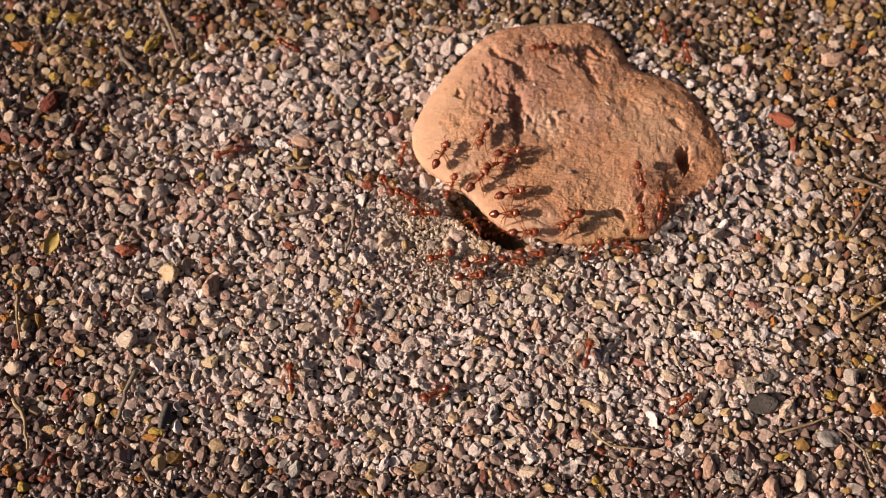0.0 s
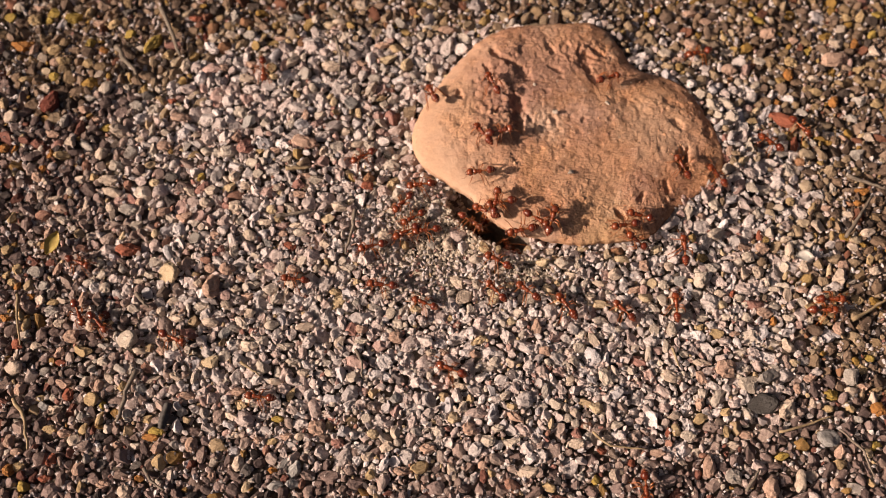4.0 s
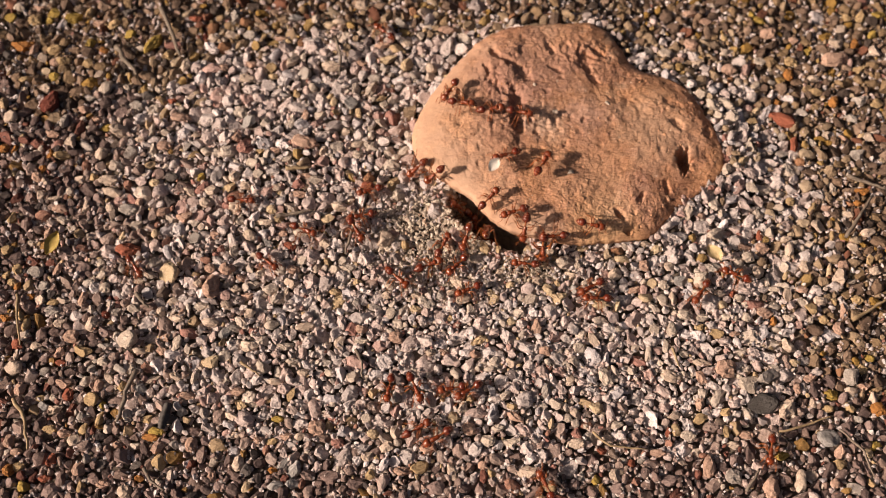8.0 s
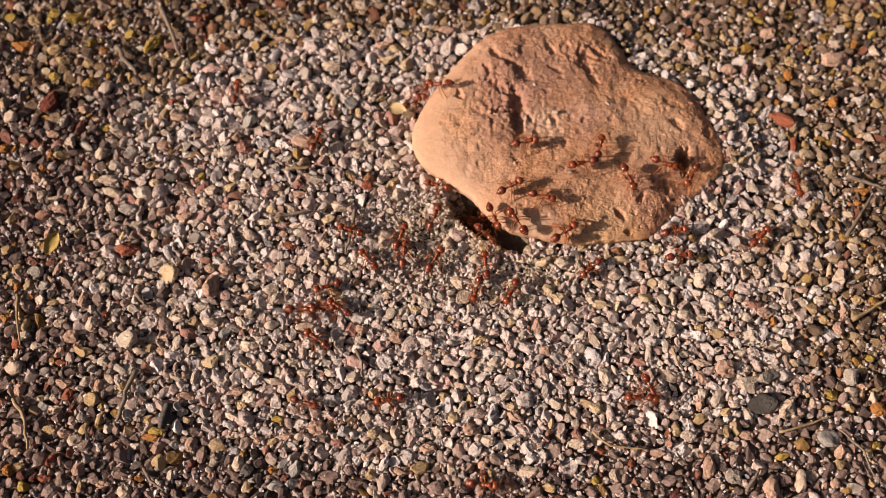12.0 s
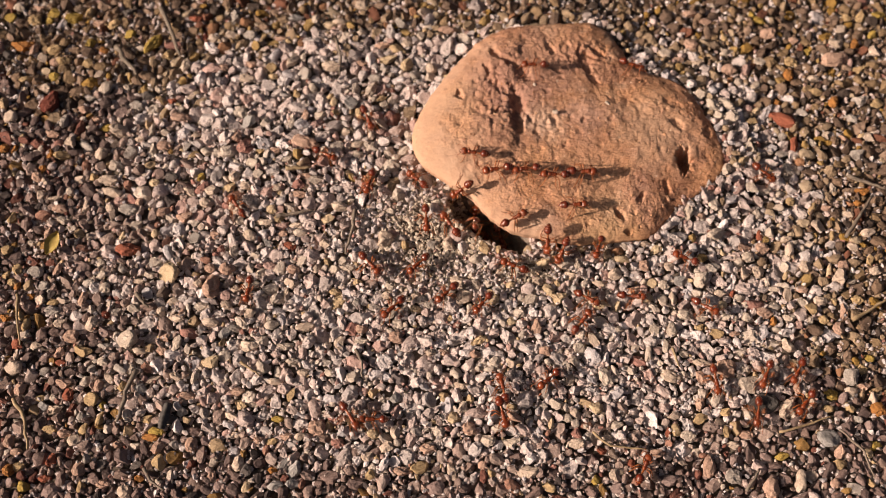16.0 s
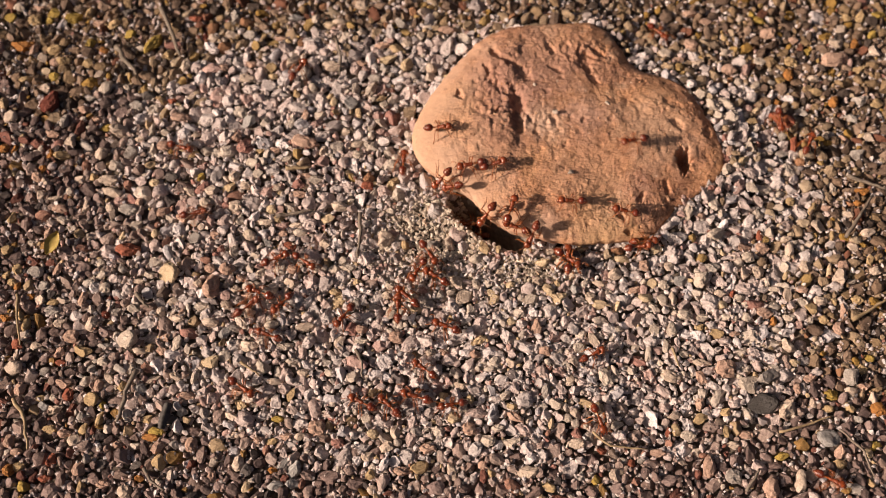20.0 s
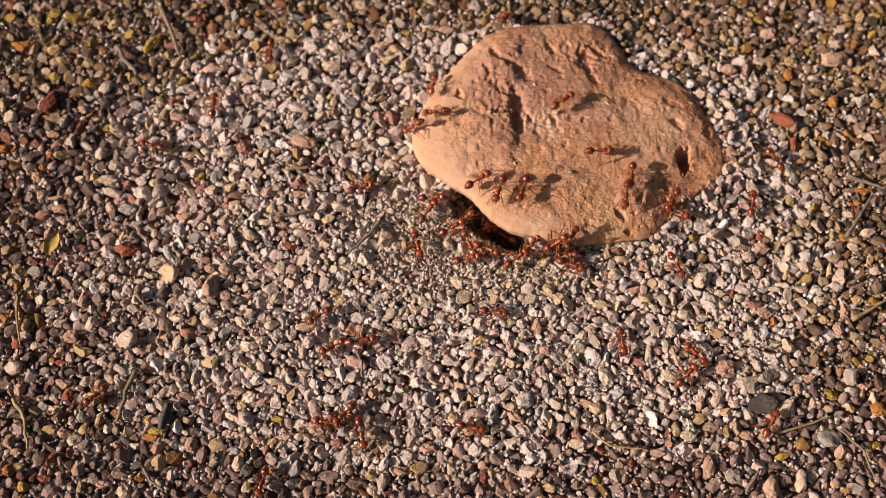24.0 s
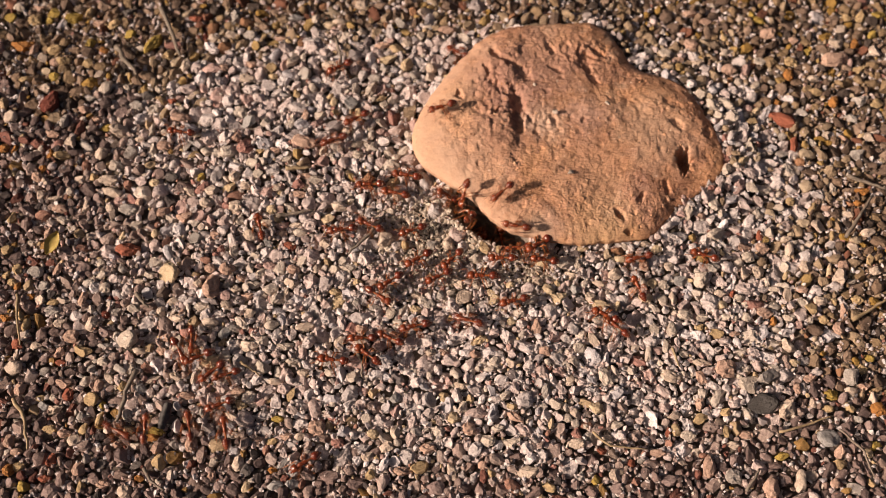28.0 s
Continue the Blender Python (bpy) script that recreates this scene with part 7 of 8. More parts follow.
    walk(herd[23], trail([(0, 39.6, 0.5), (1, 45.2, 4.9, 0, 10), (2, 46.0, 7.1, 0, -20), (3, 54.3, 6.2), (6, 41.6, 9.2, 0, -180), (7, 42.4, 11.6, 0, -180), (8, 28.5, 2.3, 0, -175), (9, 25.2, 6.7, 0, 70), (10, 36.7, 17.0, 0, 70), (11, 51.2, 19.4, 0, 10), (12, 41.7, 25.7), (15, 69.6, 64.1), (16, 52.6, 52.9, 0, -20), (17, 79.3, 49.3), (18, 81.5, 47.5), (19, 99.5, 68.1), (20, 93.9, 38.3), (21, 98.8, 17.8), (24, 82.1, 12.5), (25, 94.6, 25.7), (26, 85.1, 5.8), (27, 84.1, 4.1), (28, 51.1, -3.8)]))
    walk(herd[24], trail([(0, 48.3, -1.4), (1, 63.5, -7.4), (2, 65.9, 5.0), (3, 63.0, -4.3), (6, 66.2, 8.6), (7, 83.2, 2.5), (8, 75.9, -8.9), (9, 57.8, 14.2), (10, 53.2, 13.8, 0, -170), (11, 53.6, 7.6, 0, 170), (12, 36.9, 20.4, 0, -165), (15, 26.9, 14.3, 0, -100), (16, 36.7, 17.9, 0, 0), (17, 28.1, 3.9, 0, -160), (18, 26.0, -3.7), (19, 19.4, 4.9), (20, 17.9, 7.6, 0, 70), (21, 16.7, 10.0, 1), (24, 15.1, 10.0, 1), (25, 7.5, 12.2, 1), (26, -15.7, 6.7), (27, -9.6, 6.7), (28, -26.8, 4.2)]))
    walk(herd[25], trail([(0, 64.2, 68.1), (1, 67.4, 25.8, 0, -120), (2, 79.2, 23.7), (3, 93.9, 26.5), (6, 76.6, 35.3), (7, 85.6, 15.9), (8, 66.6, -13.7), (9, 52.0, -31.4), (10, 28.2, -39.5), (11, 61.3, -23.0), (12, 83.9, 2.5), (15, 88.9, 0.8), (16, 80.5, -35.8), (17, 64.3, -49.5), (18, 58.9, -47.8), (19, 40.6, -53.8), (20, 92.7, -62.0), (21, 92.7, -81.8), (24, 80.3, -48.1), (25, 104.7, -38.8), (26, 78.8, -38.0), (27, 62.7, -38.0), (28, 44.0, -23.0)]))
    walk(herd[26], trail([(0, -22.3, -18.9), (1, -17.6, -4.1), (2, -24.7, -30.6), (3, 2.3, -21.5), (6, -27.8, -8.9), (7, -17.5, -10.5), (8, -13.2, -39.5), (9, -20.5, -28.4), (10, -24.7, -30.6), (11, -43.7, -63.3), (12, -43.7, -83.0), (15, -44.0, -83.7), (16, -44.3, -83.3), (17, -24.1, -48.1), (18, -0.6, -39.5), (19, 19.9, -36.6), (20, 37.8, -30.6), (21, 42.4, -25.3), (24, 45.2, -26.9), (25, 44.7, -53.8), (26, 19.9, -36.6), (27, 5.1, -34.4), (28, -13.5, -26.1)]))
    walk(herd[27], trail([(0, 36.4, -30.3), (1, 42.2, -5.9), (2, 29.9, -1.0), (3, 23.9, -1.4), (6, 19.4, 4.9), (7, 28.8, -8.2), (8, 6.4, -40.2), (9, -7.7, -31.4), (10, -15.4, -34.4), (11, -11.2, -32.9), (12, -32.1, -26.1), (15, -45.0, -4.9), (16, -22.7, -46.7), (17, -14.3, -50.2), (18, -2.7, -42.4), (19, 0.8, -39.5), (20, -11.5, -17.6), (21, 0.9, -16.8), (24, 19.4, -3.7), (25, 18.6, -3.7), (26, 14.2, -2.7), (27, 10.5, 8.9, 0, 70), (28, -12.8, 15.2)]))
    walk(herd[28], trail([(0, 58.7, -43.1), (1, 69.5, -33.6), (2, 83.7, 0.8), (3, 81.0, 9.9), (6, 54.6, 33.0, 0, -170), (7, 48.4, 10.4), (8, 38.4, 3.9, 0, 0), (9, 52.6, 17.0, 0, -30), (10, 88.5, 21.2), (11, 93.4, 28.3), (12, 95.8, 17.8), (15, 96.2, -0.8), (16, 88.4, -35.1), (17, 70.9, -40.2), (18, 56.5, -11.3), (19, 42.1, 2.6), (20, 47.5, 7.7, 0, 170), (21, 35.1, 0.6), (24, 32.0, -2.6), (25, 23.4, 1.4), (26, 11.3, -1.8), (27, 9.0, -3.3), (28, -1.3, -8.9)]))
    walk(herd[29], trail([(0, -2.0, -41.0), (1, -11.7, -46.0), (2, 2.2, -51.7), (3, 18.3, -43.1), (6, -35.4, -18.4), (7, -15.1, -15.3), (8, -6.9, -39.5), (9, -9.2, -26.1), (10, -2.7, -38.8), (11, 2.9, -49.5), (12, 9.6, -63.3), (15, 6.4, -43.8), (16, 14.7, -46.0), (17, 9.0, -55.1), (18, 7.7, -53.8), (19, 10.3, -63.3), (20, 10.3, -82.1), (21, 10.0, -81.5), (24, 10.7, -81.6), (25, 10.8, -82.3), (26, -24.1, -46.7), (27, -17.2, -47.4), (28, -33.2, -57.9)]))
    walk(herd[30], trail([(0, -37.9, -36.6), (1, -41.1, -19.2), (2, -58.5, -42.4), (3, -70.7, -26.1), (6, -54.8, -36.6), (7, -34.5, -59.3), (8, -6.1, -49.5), (9, 5.1, -38.8), (10, 19.7, -41.0), (11, 89.3, -48.1), (12, 89.3, -82.9), (15, 88.3, -83.5), (16, 88.2, -83.9), (17, 87.2, -83.1), (18, 78.3, -48.1), (19, 78.3, -80.9), (20, 78.1, -81.0), (21, 78.2, -81.2), (24, 63.4, -30.6), (25, 53.4, -40.2), (26, 40.0, -18.4), (27, 33.0, -12.9), (28, 18.3, -16.1)]))
    walk(herd[31], trail([(0, -58.9, 28.3), (1, -88.4, 16.0), (2, -94.8, -23.0), (3, -98.5, -12.9), (6, -64.7, -36.6), (7, -73.3, 10.9), (8, -53.8, 13.4), (9, -33.8, 9.2), (10, -14.9, 8.3), (11, -0.6, 0.0), (12, -2.1, 8.3), (15, 6.1, 5.2), (16, 6.9, 4.4), (17, 5.3, -8.9), (18, 3.8, -17.6), (19, -20.6, -27.6), (20, -41.3, -16.8), (21, -31.4, -40.2), (24, -43.1, -62.7), (25, -43.1, -77.3), (26, -54.0, -29.1), (27, -54.0, -82.2), (28, -62.0, -48.8)]))
    walk(herd[32], trail([(0, -44.7, 63.1), (1, -48.1, 65.1), (2, -49.7, 64.5), (3, -52.2, 65.1), (6, -47.5, 32.8), (7, -43.6, 32.8), (8, -23.1, 4.2), (9, -20.5, -5.7), (10, -30.5, -13.7), (11, -29.9, -10.5), (12, -29.9, -12.1), (15, -40.1, 0.8), (16, -19.1, -5.7), (17, -29.9, -10.5), (18, -13.7, -12.9), (19, -44.2, -16.8), (20, -47.3, -13.7), (21, -57.0, -11.3), (24, -64.1, 43.0), (25, -60.0, 50.5), (26, -62.5, 33.7), (27, -25.8, 58.2), (28, -29.7, 56.3)]))
    walk(herd[33], trail([(0, 70.0, 60.1), (1, 71.5, 34.4, 0, -100), (2, 79.4, 50.3), (3, 97.1, 38.3), (6, 97.6, 31.0), (7, 96.7, 8.3), (8, 134.5, 8.3), (9, 134.8, 8.7), (10, 135.8, 8.6), (11, 136.2, 8.0), (12, 136.8, 8.3), (15, 136.4, 8.8), (16, 136.8, 9.1), (17, 137.6, 9.6), (18, 136.7, 9.6), (19, 137.7, 9.9), (20, 138.1, 10.3), (21, 139.0, 10.4), (24, 138.8, 10.2), (25, 139.6, 9.6), (26, 140.1, 9.2), (27, 141.3, 8.7), (28, 141.6, 9.2)]))
    walk(herd[34], trail([(0, -15.1, 17.8), (1, -20.6, 19.5), (2, -86.9, -23.0), (3, -98.1, -5.7), (6, -84.8, -5.7), (7, -84.9, 18.6), (8, -80.3, -6.5), (9, -55.7, -18.4), (10, -56.7, -6.5), (11, -70.8, -25.3), (12, -34.0, -43.1), (15, 0.8, -48.1), (16, -17.2, -47.4), (17, -19.9, -48.1), (18, -20.8, -41.7), (19, -20.1, -43.1), (20, -44.3, -25.3), (21, -60.7, -26.9), (24, -85.9, -41.0), (25, -92.4, -53.8), (26, -71.4, -51.0), (27, -71.4, -81.6), (28, -72.3, -49.5)]))
    walk(herd[35], trail([(0, -9.7, 14.3), (1, -18.2, 18.6), (2, -38.0, 15.2), (3, -90.1, -10.5), (6, -81.4, -32.1), (7, -83.9, -45.3), (8, -83.9, -80.0), (9, -85.0, -80.3), (10, -84.5, -81.0), (11, -85.4, -81.3), (12, -84.8, -80.6), (15, -83.9, -80.8), (16, -84.9, -80.4), (17, -86.1, -79.8), (18, -66.5, -52.4), (19, -69.6, -36.6), (20, -49.9, -17.6), (21, -28.1, -1.6), (24, -3.6, 10.0), (25, -17.2, 8.3), (26, -55.1, -7.3), (27, -82.5, -0.8), (28, -66.1, -29.9)]))
    walk(herd[36], trail([(0, -0.6, -3.3), (1, -10.9, -7.6), (2, -27.5, -33.6), (3, -37.6, -41.0), (6, -58.1, -46.0), (7, -58.1, -78.0), (8, -57.2, -77.5), (9, -28.4, -59.3), (10, -21.6, -39.5), (11, -11.3, -26.1), (12, -26.7, -17.6), (15, -48.4, 1.7), (16, -50.3, -12.9), (17, -50.8, -16.1), (18, -49.4, -24.6), (19, -84.0, -0.8), (20, -72.2, 29.8), (21, -83.2, -0.8), (24, -80.1, 30.1), (25, -100.7, 11.7), (26, -110.8, -26.1), (27, -124.9, -26.1), (28, -79.1, -50.2)]))
    walk(herd[37], trail([(0, 14.7, 11.7, 1), (1, 15.6, 11.7, 1), (2, 20.9, 4.7), (3, 20.4, 3.7), (6, 21.2, 6.9, 1), (7, 26.3, 18.4, 0, 10), (8, 26.3, 20.1, 0, 60), (9, 49.1, 21.8, 0, 20), (10, 94.2, 23.0), (11, 98.7, 62.1), (12, 98.7, 98.2), (15, 99.3, 98.7), (16, 100.4, 98.0), (17, 99.5, 98.6), (18, 98.9, 98.8), (19, 98.0, 99.4), (20, 98.9, 99.0), (21, 98.9, 98.5), (24, 99.1, 99.0), (25, 99.0, 98.9), (26, 99.3, 99.5), (27, 98.5, 99.2), (28, 99.7, 99.5)]))
    walk(herd[38], trail([(0, 16.7, 12.7, 1), (1, 23.9, 15.1, 0, 50), (2, 30.0, 18.5), (3, 49.0, 6.3, 0, -15), (6, 35.5, 6.8, 0, 60), (7, 30.8, 20.2, 0, 170), (8, 16.6, 22.4, 0, -160), (9, 17.3, 20.7, 0, 60), (10, 25.0, 24.8, 0, -160), (11, 13.5, 12.9, 0, -100), (12, 17.9, 13.5, 0, 30), (15, 20.1, 6.8, 0, 40), (16, 29.2, 16.8, 0, -180), (17, 17.9, 13.2, 0, -125), (18, 16.5, 15.4, 0, -175), (19, 6.1, 16.3, 0, -180), (20, 0.2, 19.2, 0, -150), (21, -6.8, 20.3), (24, -6.0, 32.4, 0, -180), (25, -19.3, 28.3), (26, -28.4, 23.0), (27, -7.0, 48.6), (28, -24.3, 39.2)]))
    walk(herd[39], trail([(0, -136.4, 40.8), (1, -135.8, 40.0), (2, -102.8, -26.9), (3, -125.4, -26.9), (6, -125.5, -26.7), (7, -126.1, -26.6), (8, -126.7, -26.9), (9, -125.8, -26.9), (10, -100.2, -1.6), (11, -78.4, -9.7), (12, -31.1, -17.6), (15, 5.3, -10.5), (16, 10.3, -16.8), (17, -2.7, -22.3), (18, 9.3, -36.6), (19, 17.5, -43.8), (20, -4.8, -34.4), (21, -4.9, -26.9), (24, 13.2, -19.2), (25, 13.7, -26.1), (26, 1.6, -23.0), (27, -3.4, -25.3), (28, -20.6, -26.1)]))
    walk(herd[40], trail([(0, 11.8, 8.5, 1), (1, 11.7, 9.1, 1), (2, 3.8, -10.5), (3, 14.2, -2.7), (6, 15.0, 7.4), (7, 19.7, 8.3, 1), (8, 21.6, 4.2), (9, 19.4, 4.9), (10, 22.2, 1.9), (11, 21.5, -5.9), (12, 17.7, -13.7), (15, 18.4, -13.7), (16, 35.5, -21.5), (17, 17.1, -8.9), (18, 8.8, -19.2), (19, 15.4, -15.3), (20, -2.1, -8.9), (21, -6.5, -0.8), (24, 3.1, 5.5), (25, 5.4, 5.3), (26, -3.6, -4.9), (27, -2.1, -1.6), (28, -6.5, -4.1)]))
    walk(herd[41], trail([(0, 10.2, 11.7, 1), (1, 10.5, 11.5, 1), (2, 9.8, 11.8, 1), (3, 10.5, 12.2, 1), (6, 10.9, 11.7, 1), (7, 12.0, 11.8, 1), (8, 5.9, 11.7, 0, 80), (9, 0.9, 15.3), (10, 3.2, 8.6), (11, 9.1, 2.0), (12, 9.8, 1.2), (15, 10.5, -1.7), (16, 18.8, 5.5), (17, 22.3, 3.8), (18, 23.4, 1.4), (19, 15.1, 11.8, 1), (20, 13.6, 19.9, 0, 20), (21, 19.7, 24.1, 0, 80), (24, 41.6, 24.3, 0, 5), (25, 31.0, 23.6, 0, -80), (26, 27.1, 20.1, 0, 20), (27, 56.1, 41.0, 0, 30), (28, 56.1, 97.6)]))
    walk(herd[42], trail([(0, 124.6, -26.5), (1, 90.4, -55.1), (2, 50.0, -55.8), (3, 48.5, -57.9), (6, 48.5, -77.3), (7, 48.7, -76.6), (8, 24.4, -63.3), (9, 28.4, -34.4), (10, 25.3, -23.0), (11, 27.4, -6.6), (12, 19.4, 4.9), (15, 22.2, 1.9), (16, 29.1, 1.1), (17, 20.1, -4.4), (18, 24.3, -12.9), (19, 21.2, -16.8), (20, 32.7, -4.2), (21, 22.3, 3.8), (24, 18.9, 7.3, 1), (25, 15.9, 10.0, 1), (26, 12.7, 10.8, 0, -180), (27, 13.1, 9.6, 1), (28, 13.1, 9.5, 1)]))
    walk(herd[43], trail([(0, 8.7, 8.0, 1), (1, 8.6, 7.4, 1), (2, -3.5, -7.3), (3, -2.1, 3.3), (6, -9.6, 1.7), (7, -7.3, 0.0), (8, 0.1, 0.0), (9, -2.9, 9.2), (10, -5.9, 9.2), (11, 2.5, 14.2), (12, -1.2, 16.8), (15, 3.3, 13.4, 0, -150), (16, -5.3, 21.1, 0, 135), (17, -6.7, 18.5), (18, -9.7, 10.9), (19, -8.9, 10.0), (20, -3.6, -2.5), (21, 9.6, -17.6), (24, 33.4, -5.8), (25, 37.7, -20.7), (26, 40.3, -13.7), (27, 47.0, -22.3), (28, 41.4, -20.0)]))
    walk(herd[44], trail([(0, 17.7, 9.0, 1), (1, 16.4, 8.4, 0, 80), (2, 18.6, 9.0, 0, 15), (3, 21.5, 6.7, 0, 60), (6, 30.3, 3.9, 0, 70), (7, 33.5, 11.3, 0, -120), (8, 18.6, 6.9), (9, 20.8, 8.2, 0, 70), (10, 29.3, 20.1, 0, 0), (11, 39.9, 4.0, 0, -90), (12, 38.5, -6.6), (15, 27.5, -4.7), (16, 49.0, -14.5), (17, 45.1, -6.0), (18, 43.7, -5.2), (19, 39.1, -9.0), (20, 53.5, 2.0, 0, 0), (21, 39.6, 0.5), (24, 60.6, -5.9), (25, 64.2, -36.6), (26, 49.2, -12.1), (27, 39.2, -5.9), (28, 26.0, -4.4)]))
    walk(herd[45], trail([(0, -139.3, 55.2), (1, -140.1, 54.7), (2, -141.1, 54.3), (3, -140.3, 53.6), (6, -140.4, 53.7), (7, -140.2, 53.7), (8, -140.2, 53.1), (9, -140.4, 52.5), (10, -139.5, 53.2), (11, -139.8, 53.6), (12, -139.2, 54.2), (15, -138.1, 53.8), (16, -137.0, 53.7), (17, -76.8, 43.0), (18, -26.8, 23.0), (19, -16.3, 33.7), (20, -41.0, 55.3), (21, 1.0, 60.2), (24, 32.5, 39.5, 0, 40), (25, 48.3, 61.5, 0, -120), (26, 7.8, 34.5, 0, -140), (27, 15.0, 17.5, 0, -135), (28, 8.0, 13.3, 0, -110)]))
    walk(herd[46], trail([(0, 9.4, 12.8, 1), (1, 9.1, 12.7, 1), (2, 2.4, 8.6), (3, 5.4, 5.3), (6, 6.9, 4.4), (7, 8.3, 1.3), (8, 3.8, -5.7), (9, 3.1, -4.1), (10, -0.6, -7.3), (11, -7.2, -8.1), (12, -10.2, -2.5), (15, -5.8, -4.1), (16, -6.5, -5.7), (17, -12.3, -11.3), (18, -6.4, -16.8), (19, -19.4, -18.4), (20, -25.2, -20.0), (21, -27.7, -28.4), (24, -27.7, -28.4), (25, -41.6, -33.6), (26, -53.4, -10.5), (27, -46.6, -3.3), (28, -48.7, 5.8)]))
    walk(herd[47], trail([(0, 9.6, 12.8, 1), (1, 10.5, 12.3, 1), (2, 9.5, 12.2, 1), (3, 9.6, 12.2, 1), (6, 8.9, 11.6, 1), (7, 9.2, 11.8, 1), (8, 8.5, 11.6, 1), (9, 6.1, 18.5), (10, 6.9, 20.4, 0, 20), (11, 15.6, 8.8, 1), (12, 15.0, 6.6), (15, 23.0, -4.5), (16, 37.3, -15.3), (17, 37.4, -12.9), (18, 47.3, -17.6), (19, 29.6, -39.5), (20, 2.2, -43.8), (21, -2.6, -46.7), (24, 7.0, -49.5), (25, 40.5, -55.1), (26, 47.6, -32.9), (27, 54.2, -22.3), (28, 50.6, -12.1)]))
    walk(herd[48], trail([(0, 124.9, -24.1), (1, 124.3, -24.5), (2, 125.5, -24.4), (3, 88.4, -19.2), (6, 130.5, -19.2), (7, 130.3, -19.6), (8, 129.3, -20.1), (9, 96.0, -41.0), (10, 70.4, -31.4), (11, 73.3, -25.3), (12, 51.3, -39.5), (15, 92.2, -23.0), (16, 89.4, -43.1), (17, 71.5, -46.7), (18, 56.8, -32.9), (19, 32.4, -53.1), (20, 32.4, -79.0), (21, 32.1, -79.0), (24, 60.8, -35.8), (25, 65.3, -39.5), (26, 68.7, -21.5), (27, 59.2, -38.0), (28, 6.6, -21.5)]))
    walk(herd[49], trail([(0, 7.2, 11.4, 1), (1, 6.4, 11.0, 1), (2, -8.9, 10.9), (3, -6.7, 16.0), (6, -20.1, 5.8), (7, -19.9, 22.1), (8, -19.7, 16.0), (9, -20.1, 29.8), (10, 11.3, 58.3, 0, 20), (11, 27.8, 55.1, 0, 165), (12, 0.2, 45.3, 0, 170), (15, 13.3, 41.9, 0, -90), (16, 8.4, 23.2, 0, 170), (17, -2.9, 20.0, 0, -120), (18, -6.0, 22.0, 0, -170), (19, -6.0, 34.3, 0, 20), (20, -0.6, 30.9, 0, 0), (21, -0.6, 28.8, 0, 60), (24, -1.4, 35.7, 0, -180), (25, -2.9, 30.0, 0, -130), (26, 3.2, 28.5, 0, 60), (27, 34.8, 38.7, 0, -90), (28, 15.7, 12.0, 0, -140)]))
    walk(herd[50], trail([(0, 11.3, 9.5, 1), (1, 10.6, 9.5, 1), (2, 0.1, -8.9), (3, -5.0, -12.1), (6, -35.1, -8.9), (7, -19.8, -7.3), (8, -11.6, -9.7), (9, -12.3, -13.7), (10, -1.3, -26.1), (11, -3.5, -12.9), (12, -2.1, -4.1), (15, 5.4, 0.8), (16, 2.4, 6.4), (17, -3.6, 14.0), (18, -0.6, 18.0, 0, -40), (19, 6.1, 20.9, 0, 0), (20, 7.6, 20.0, 0, -170), (21, 4.7, 23.0, 0, -130), (24, 15.0, 12.8, 0, -110), (25, 14.6, 9.4, 1), (26, 10.4, 9.2), (27, 11.0, 10.0, 1), (28, 10.8, 10.1, 1)]))
    walk(herd[51], trail([(0, 133.2, -2.3), (1, 132.1, -1.6), (2, 104.5, 10.0), (3, 88.6, -12.9), (6, 130.5, -12.9), (7, 130.9, -13.1), (8, 131.2, -13.4), (9, 77.1, -23.0), (10, 32.6, -22.3), (11, 14.8, -10.5), (12, 11.2, -5.7), (15, 17.8, -7.3), (16, 18.6, -5.8), (17, 11.2, -4.9), (18, -2.1, -5.7), (19, 7.6, 10.6), (20, 4.6, 15.7, 0, 160), (21, -0.6, 20.8, 0, 10), (24, 9.8, 16.0, 0, 30), (25, 9.8, 15.3, 0, 70), (26, 2.4, 24.3, 0, 15), (27, 16.2, 35.4, 0, 110), (28, 0.2, 37.2, 0, -165)]))
    walk(herd[52], trail([(0, 16.2, 12.2, 1), (1, 15.0, 15.4, 0, -30), (2, 25.5, 19.2, 0, 60), (3, 41.0, 43.6, 0, 80), (6, 48.2, 50.2, 0, 15), (7, 40.1, 60.9, 0, 80), (8, 40.1, 98.3), (9, 39.6, 98.4), (10, 40.7, 98.2), (11, 41.9, 98.4), (12, 42.4, 97.8), (15, 37.5, 76.2), (16, 37.5, 100.3), (17, 37.2, 99.6), (18, 38.3, 99.8), (19, 39.5, 100.2), (20, 62.6, 68.1), (21, 77.3, 60.1), (24, 60.0, 12.0, 0, -120), (25, 48.1, 2.9, 0, -170), (26, 36.5, -1.1), (27, 33.6, -1.0), (28, 20.1, -3.0)]))
    walk(herd[53], trail([(0, 7.4, 11.9, 1), (1, 5.4, 14.3, 0, -165), (2, -1.2, 16.8, 0, 80), (3, -1.8, 17.3), (6, -11.4, 21.2), (7, -0.6, 40.4, 0, 25), (8, 2.5, 42.5, 0, -120), (9, 3.2, 27.6, 0, -110), (10, 2.4, 18.9, 0, -120), (11, -1.4, 20.2, 0, 80), (12, -7.8, 44.8, 0, 30), (15, 3.4, 62.1), (16, 3.4, 98.0), (17, 4.0, 97.2), (18, 13.1, 36.6, 0, -170), (19, 18.6, 8.3), (20, 22.4, 2.9, 0, -120), (21, 14.2, -5.7), (24, 24.6, -1.4), (25, 21.6, 2.7), (26, 21.6, 3.2), (27, 18.1, 6.6, 1), (28, 17.4, 8.3, 1)]))
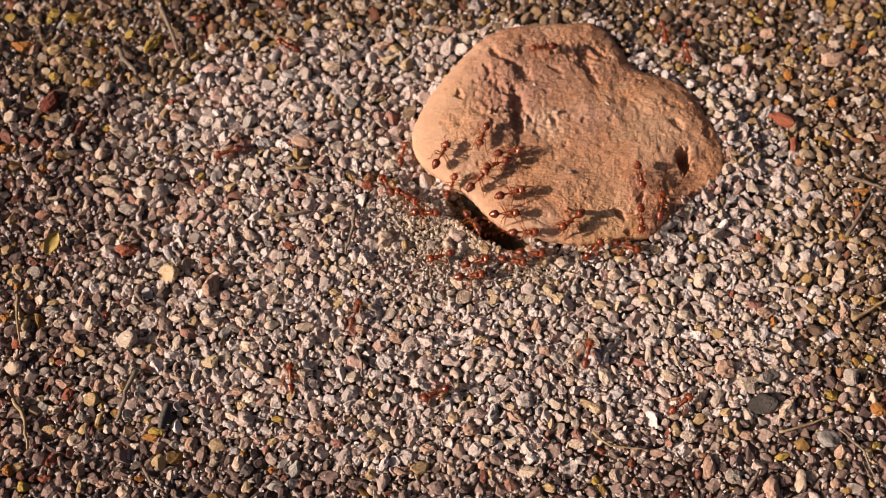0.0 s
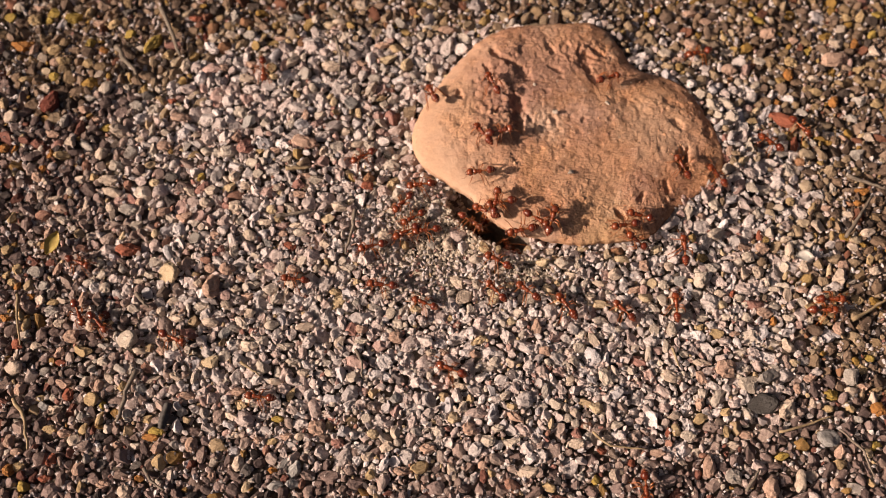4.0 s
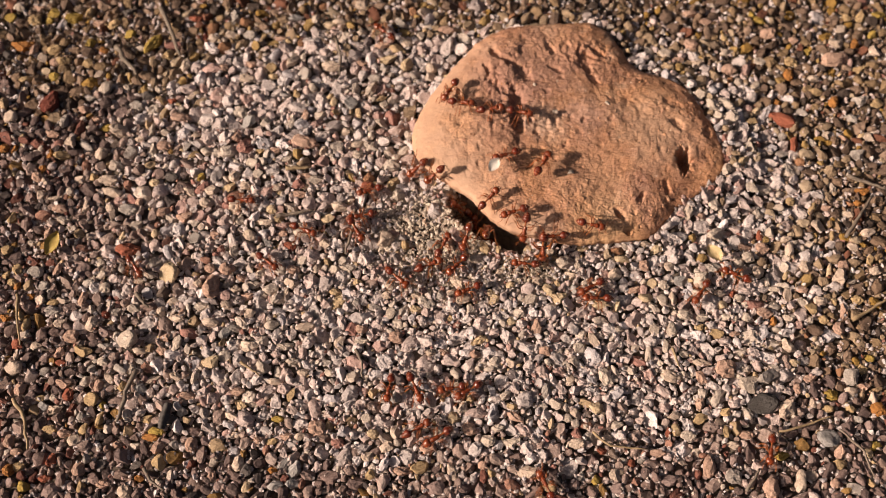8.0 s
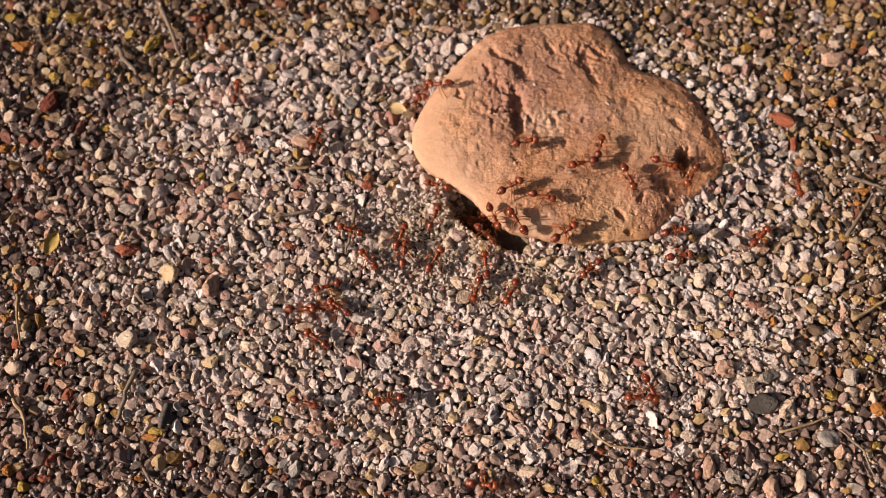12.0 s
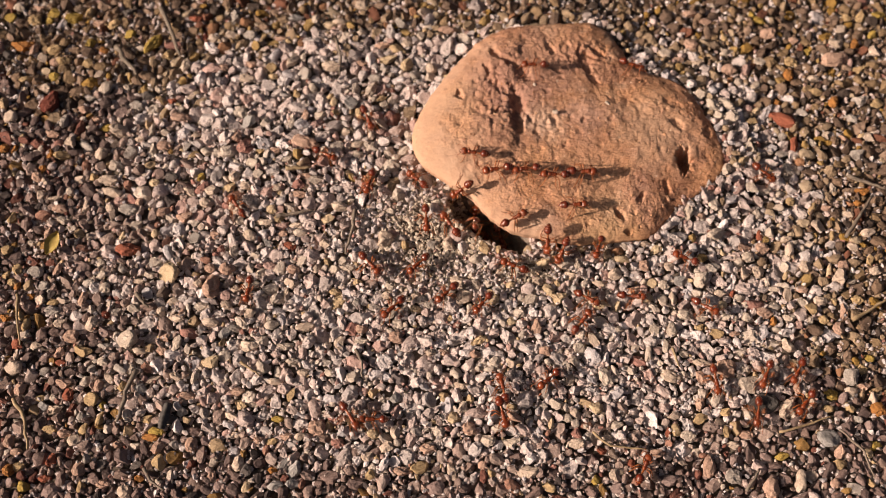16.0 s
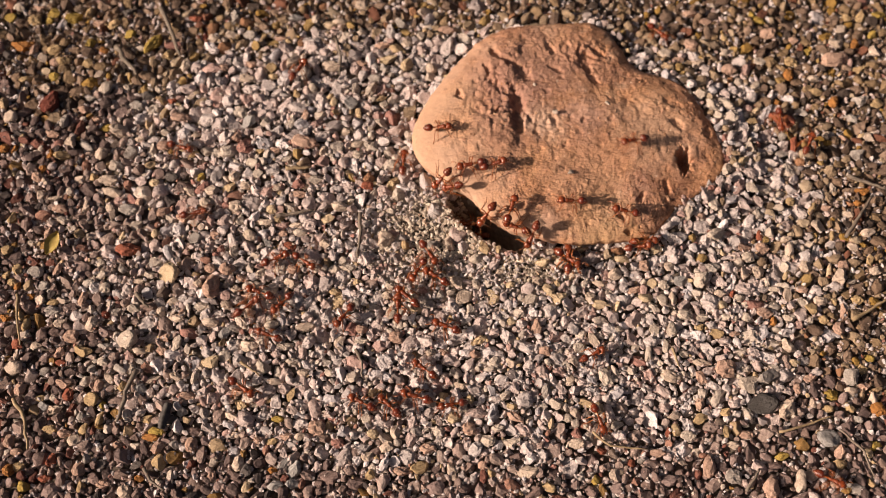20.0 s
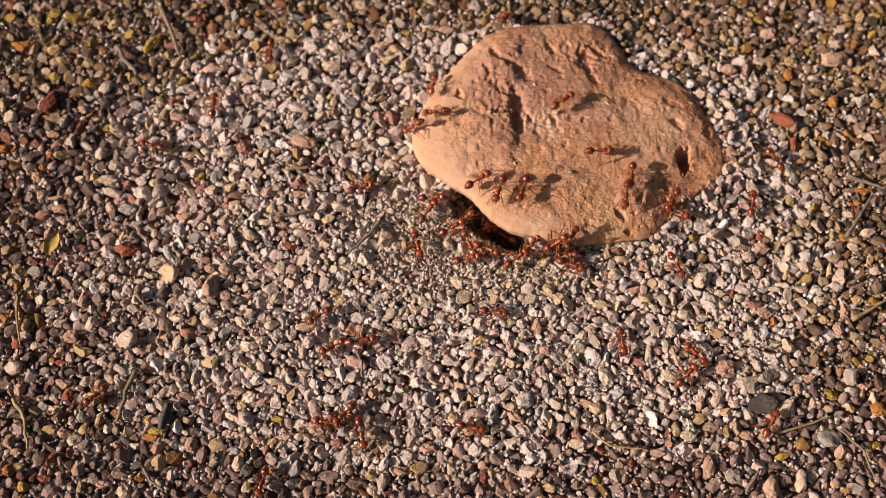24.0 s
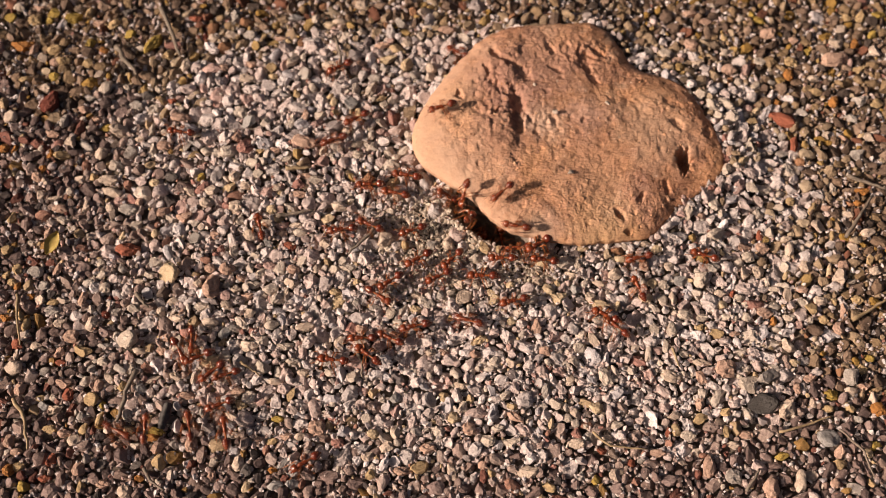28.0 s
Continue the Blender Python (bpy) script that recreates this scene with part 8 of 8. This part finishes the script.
    walk(herd[54], trail([(0, 131.1, -14.8), (1, 130.8, -14.1), (2, 130.5, -13.4), (3, 129.6, -13.9), (6, 130.6, -14.7), (7, 102.2, 0.0), (8, 129.5, 0.0), (9, 89.4, -6.5), (10, 83.9, 2.5), (11, 93.1, -32.1), (12, 48.3, -41.7), (15, 30.7, -30.6), (16, 26.2, -37.3), (17, 11.9, -46.7), (18, 5.7, -48.1), (19, -6.1, -51.7), (20, -13.1, -43.8), (21, -19.5, -39.5), (24, -24.1, -46.0), (25, -26.9, -46.0), (26, -38.8, -33.6), (27, -37.2, -36.6), (28, -54.9, -43.8)]))
    walk(herd[55], trail([(0, 10.2, 12.1, 1), (1, 10.6, 12.4, 1), (2, 9.6, 12.1, 1), (3, 10.8, 12.7, 1), (6, 10.8, 12.4, 1), (7, 9.6, 11.9, 1), (8, 10.6, 12.6, 1), (9, 8.9, 14.4, 1), (10, 6.5, 17.1, 1), (11, 8.5, 10.3, 1), (12, 8.8, 9.9), (15, 13.5, 11.8, 1), (16, 16.6, 9.2, 1), (17, 17.2, 5.2, 0, 20), (18, 21.4, 3.3, 0, 70), (19, 13.9, 10.6, 1), (20, 5.7, 13.5, 1), (21, -2.9, 8.3), (24, 10.9, 8.7), (25, 7.2, 12.9, 1), (26, -14.3, 16.0), (27, -3.5, 18.9, 0, 5), (28, -9.8, 20.4)]))
    walk(herd[56], trail([(0, 12.7, 10.6, 1), (1, 12.7, 11.3, 1), (2, 15.0, 10.6, 0, -135), (3, 14.2, 9.3, 0, 80), (6, 14.7, 11.3, 1), (7, 15.1, 11.8, 1), (8, 6.9, 2.2), (9, 11.3, 0.3), (10, 6.9, 3.6), (11, 18.0, 10.1, 1), (12, 17.3, 10.8, 1), (15, 26.3, 1.7, 0, 10), (16, 32.1, -1.0), (17, 21.5, -8.1), (18, 34.3, -16.1), (19, 22.1, -32.1), (20, 0.9, -23.0), (21, -2.0, -22.3), (24, 6.8, -4.1), (25, 8.2, -13.7), (26, -8.7, -8.9), (27, -3.6, -3.3), (28, -13.8, -10.5)]))
    walk(herd[57], trail([(0, 140.2, 33.1), (1, 139.2, 33.3), (2, 140.0, 32.6), (3, 139.4, 33.1), (6, 138.2, 32.7), (7, 103.8, 15.2), (8, 133.6, 15.2), (9, 83.9, 2.5), (10, 64.7, -1.2), (11, 60.2, 0.1), (12, 61.2, 3.3), (15, 74.0, 1.6), (16, 63.0, -3.5), (17, 62.9, 5.0), (18, 48.2, -2.2), (19, 33.3, 2.5, 0, -180), (20, 33.4, 9.7, 0, -180), (21, 20.2, 15.4, 0, 30), (24, 49.6, 17.6, 0, -100), (25, 38.4, 2.6, 0, -100), (26, 32.2, 0.7), (27, 23.8, -3.7), (28, 15.7, -3.5)]))
    walk(herd[58], trail([(0, 8.3, 9.7, 1), (1, 7.8, 10.0, 1), (2, -10.3, 3.3), (3, -5.1, 5.8), (6, -21.5, 0.8), (7, -22.0, 16.9), (8, -21.7, 8.3), (9, -26.2, 26.6), (10, -79.7, 7.5), (11, -83.4, -11.3), (12, -36.1, -18.4), (15, 0.9, -9.7), (16, -12.9, -17.6), (17, -23.2, -33.6), (18, -21.7, -35.1), (19, -41.5, -35.8), (20, -49.6, -39.5), (21, -28.3, -45.3), (24, -19.8, -51.0), (25, -19.8, -78.9), (26, -45.8, -35.1), (27, -45.8, -82.6), (28, -52.9, -50.2)]))
    lips = [(3, 3), (7, -1), (11, -2), (15, -1), (19, 0), (23, 1), (-3, 7), (10, 5), (16, 5), (6, 10), (21, -5), (1, -4), (26, -2), (13, 8), (-7, 12), (9, -7), (18, 3), (30, 1)]
    for number, (lx, ly) in enumerate(lips):
        fate, stops = random.Random(700 + number), []
        for second in range(29):
            if fate.random() < 0.12:
                stops.append((second, fate.uniform(9, 17), fate.uniform(7, 11), 1))
            else:
                stops.append((second, lx + fate.gauss(0, 3.2), ly + fate.gauss(0, 2.6)))
        ant = copy_thing(ANT, Matrix())
        herd.append(ant)
        walk(ant, trail(stops))
    for number, ant in enumerate(herd):
        ant.scale = (0.93 + 0.12 * (number * 0.618 % 1.0),) * 3
        for order, leg in enumerate(c for c in ant.children if c.name.startswith("leg")):
            walk(leg, stepping(leg, order))


motions()
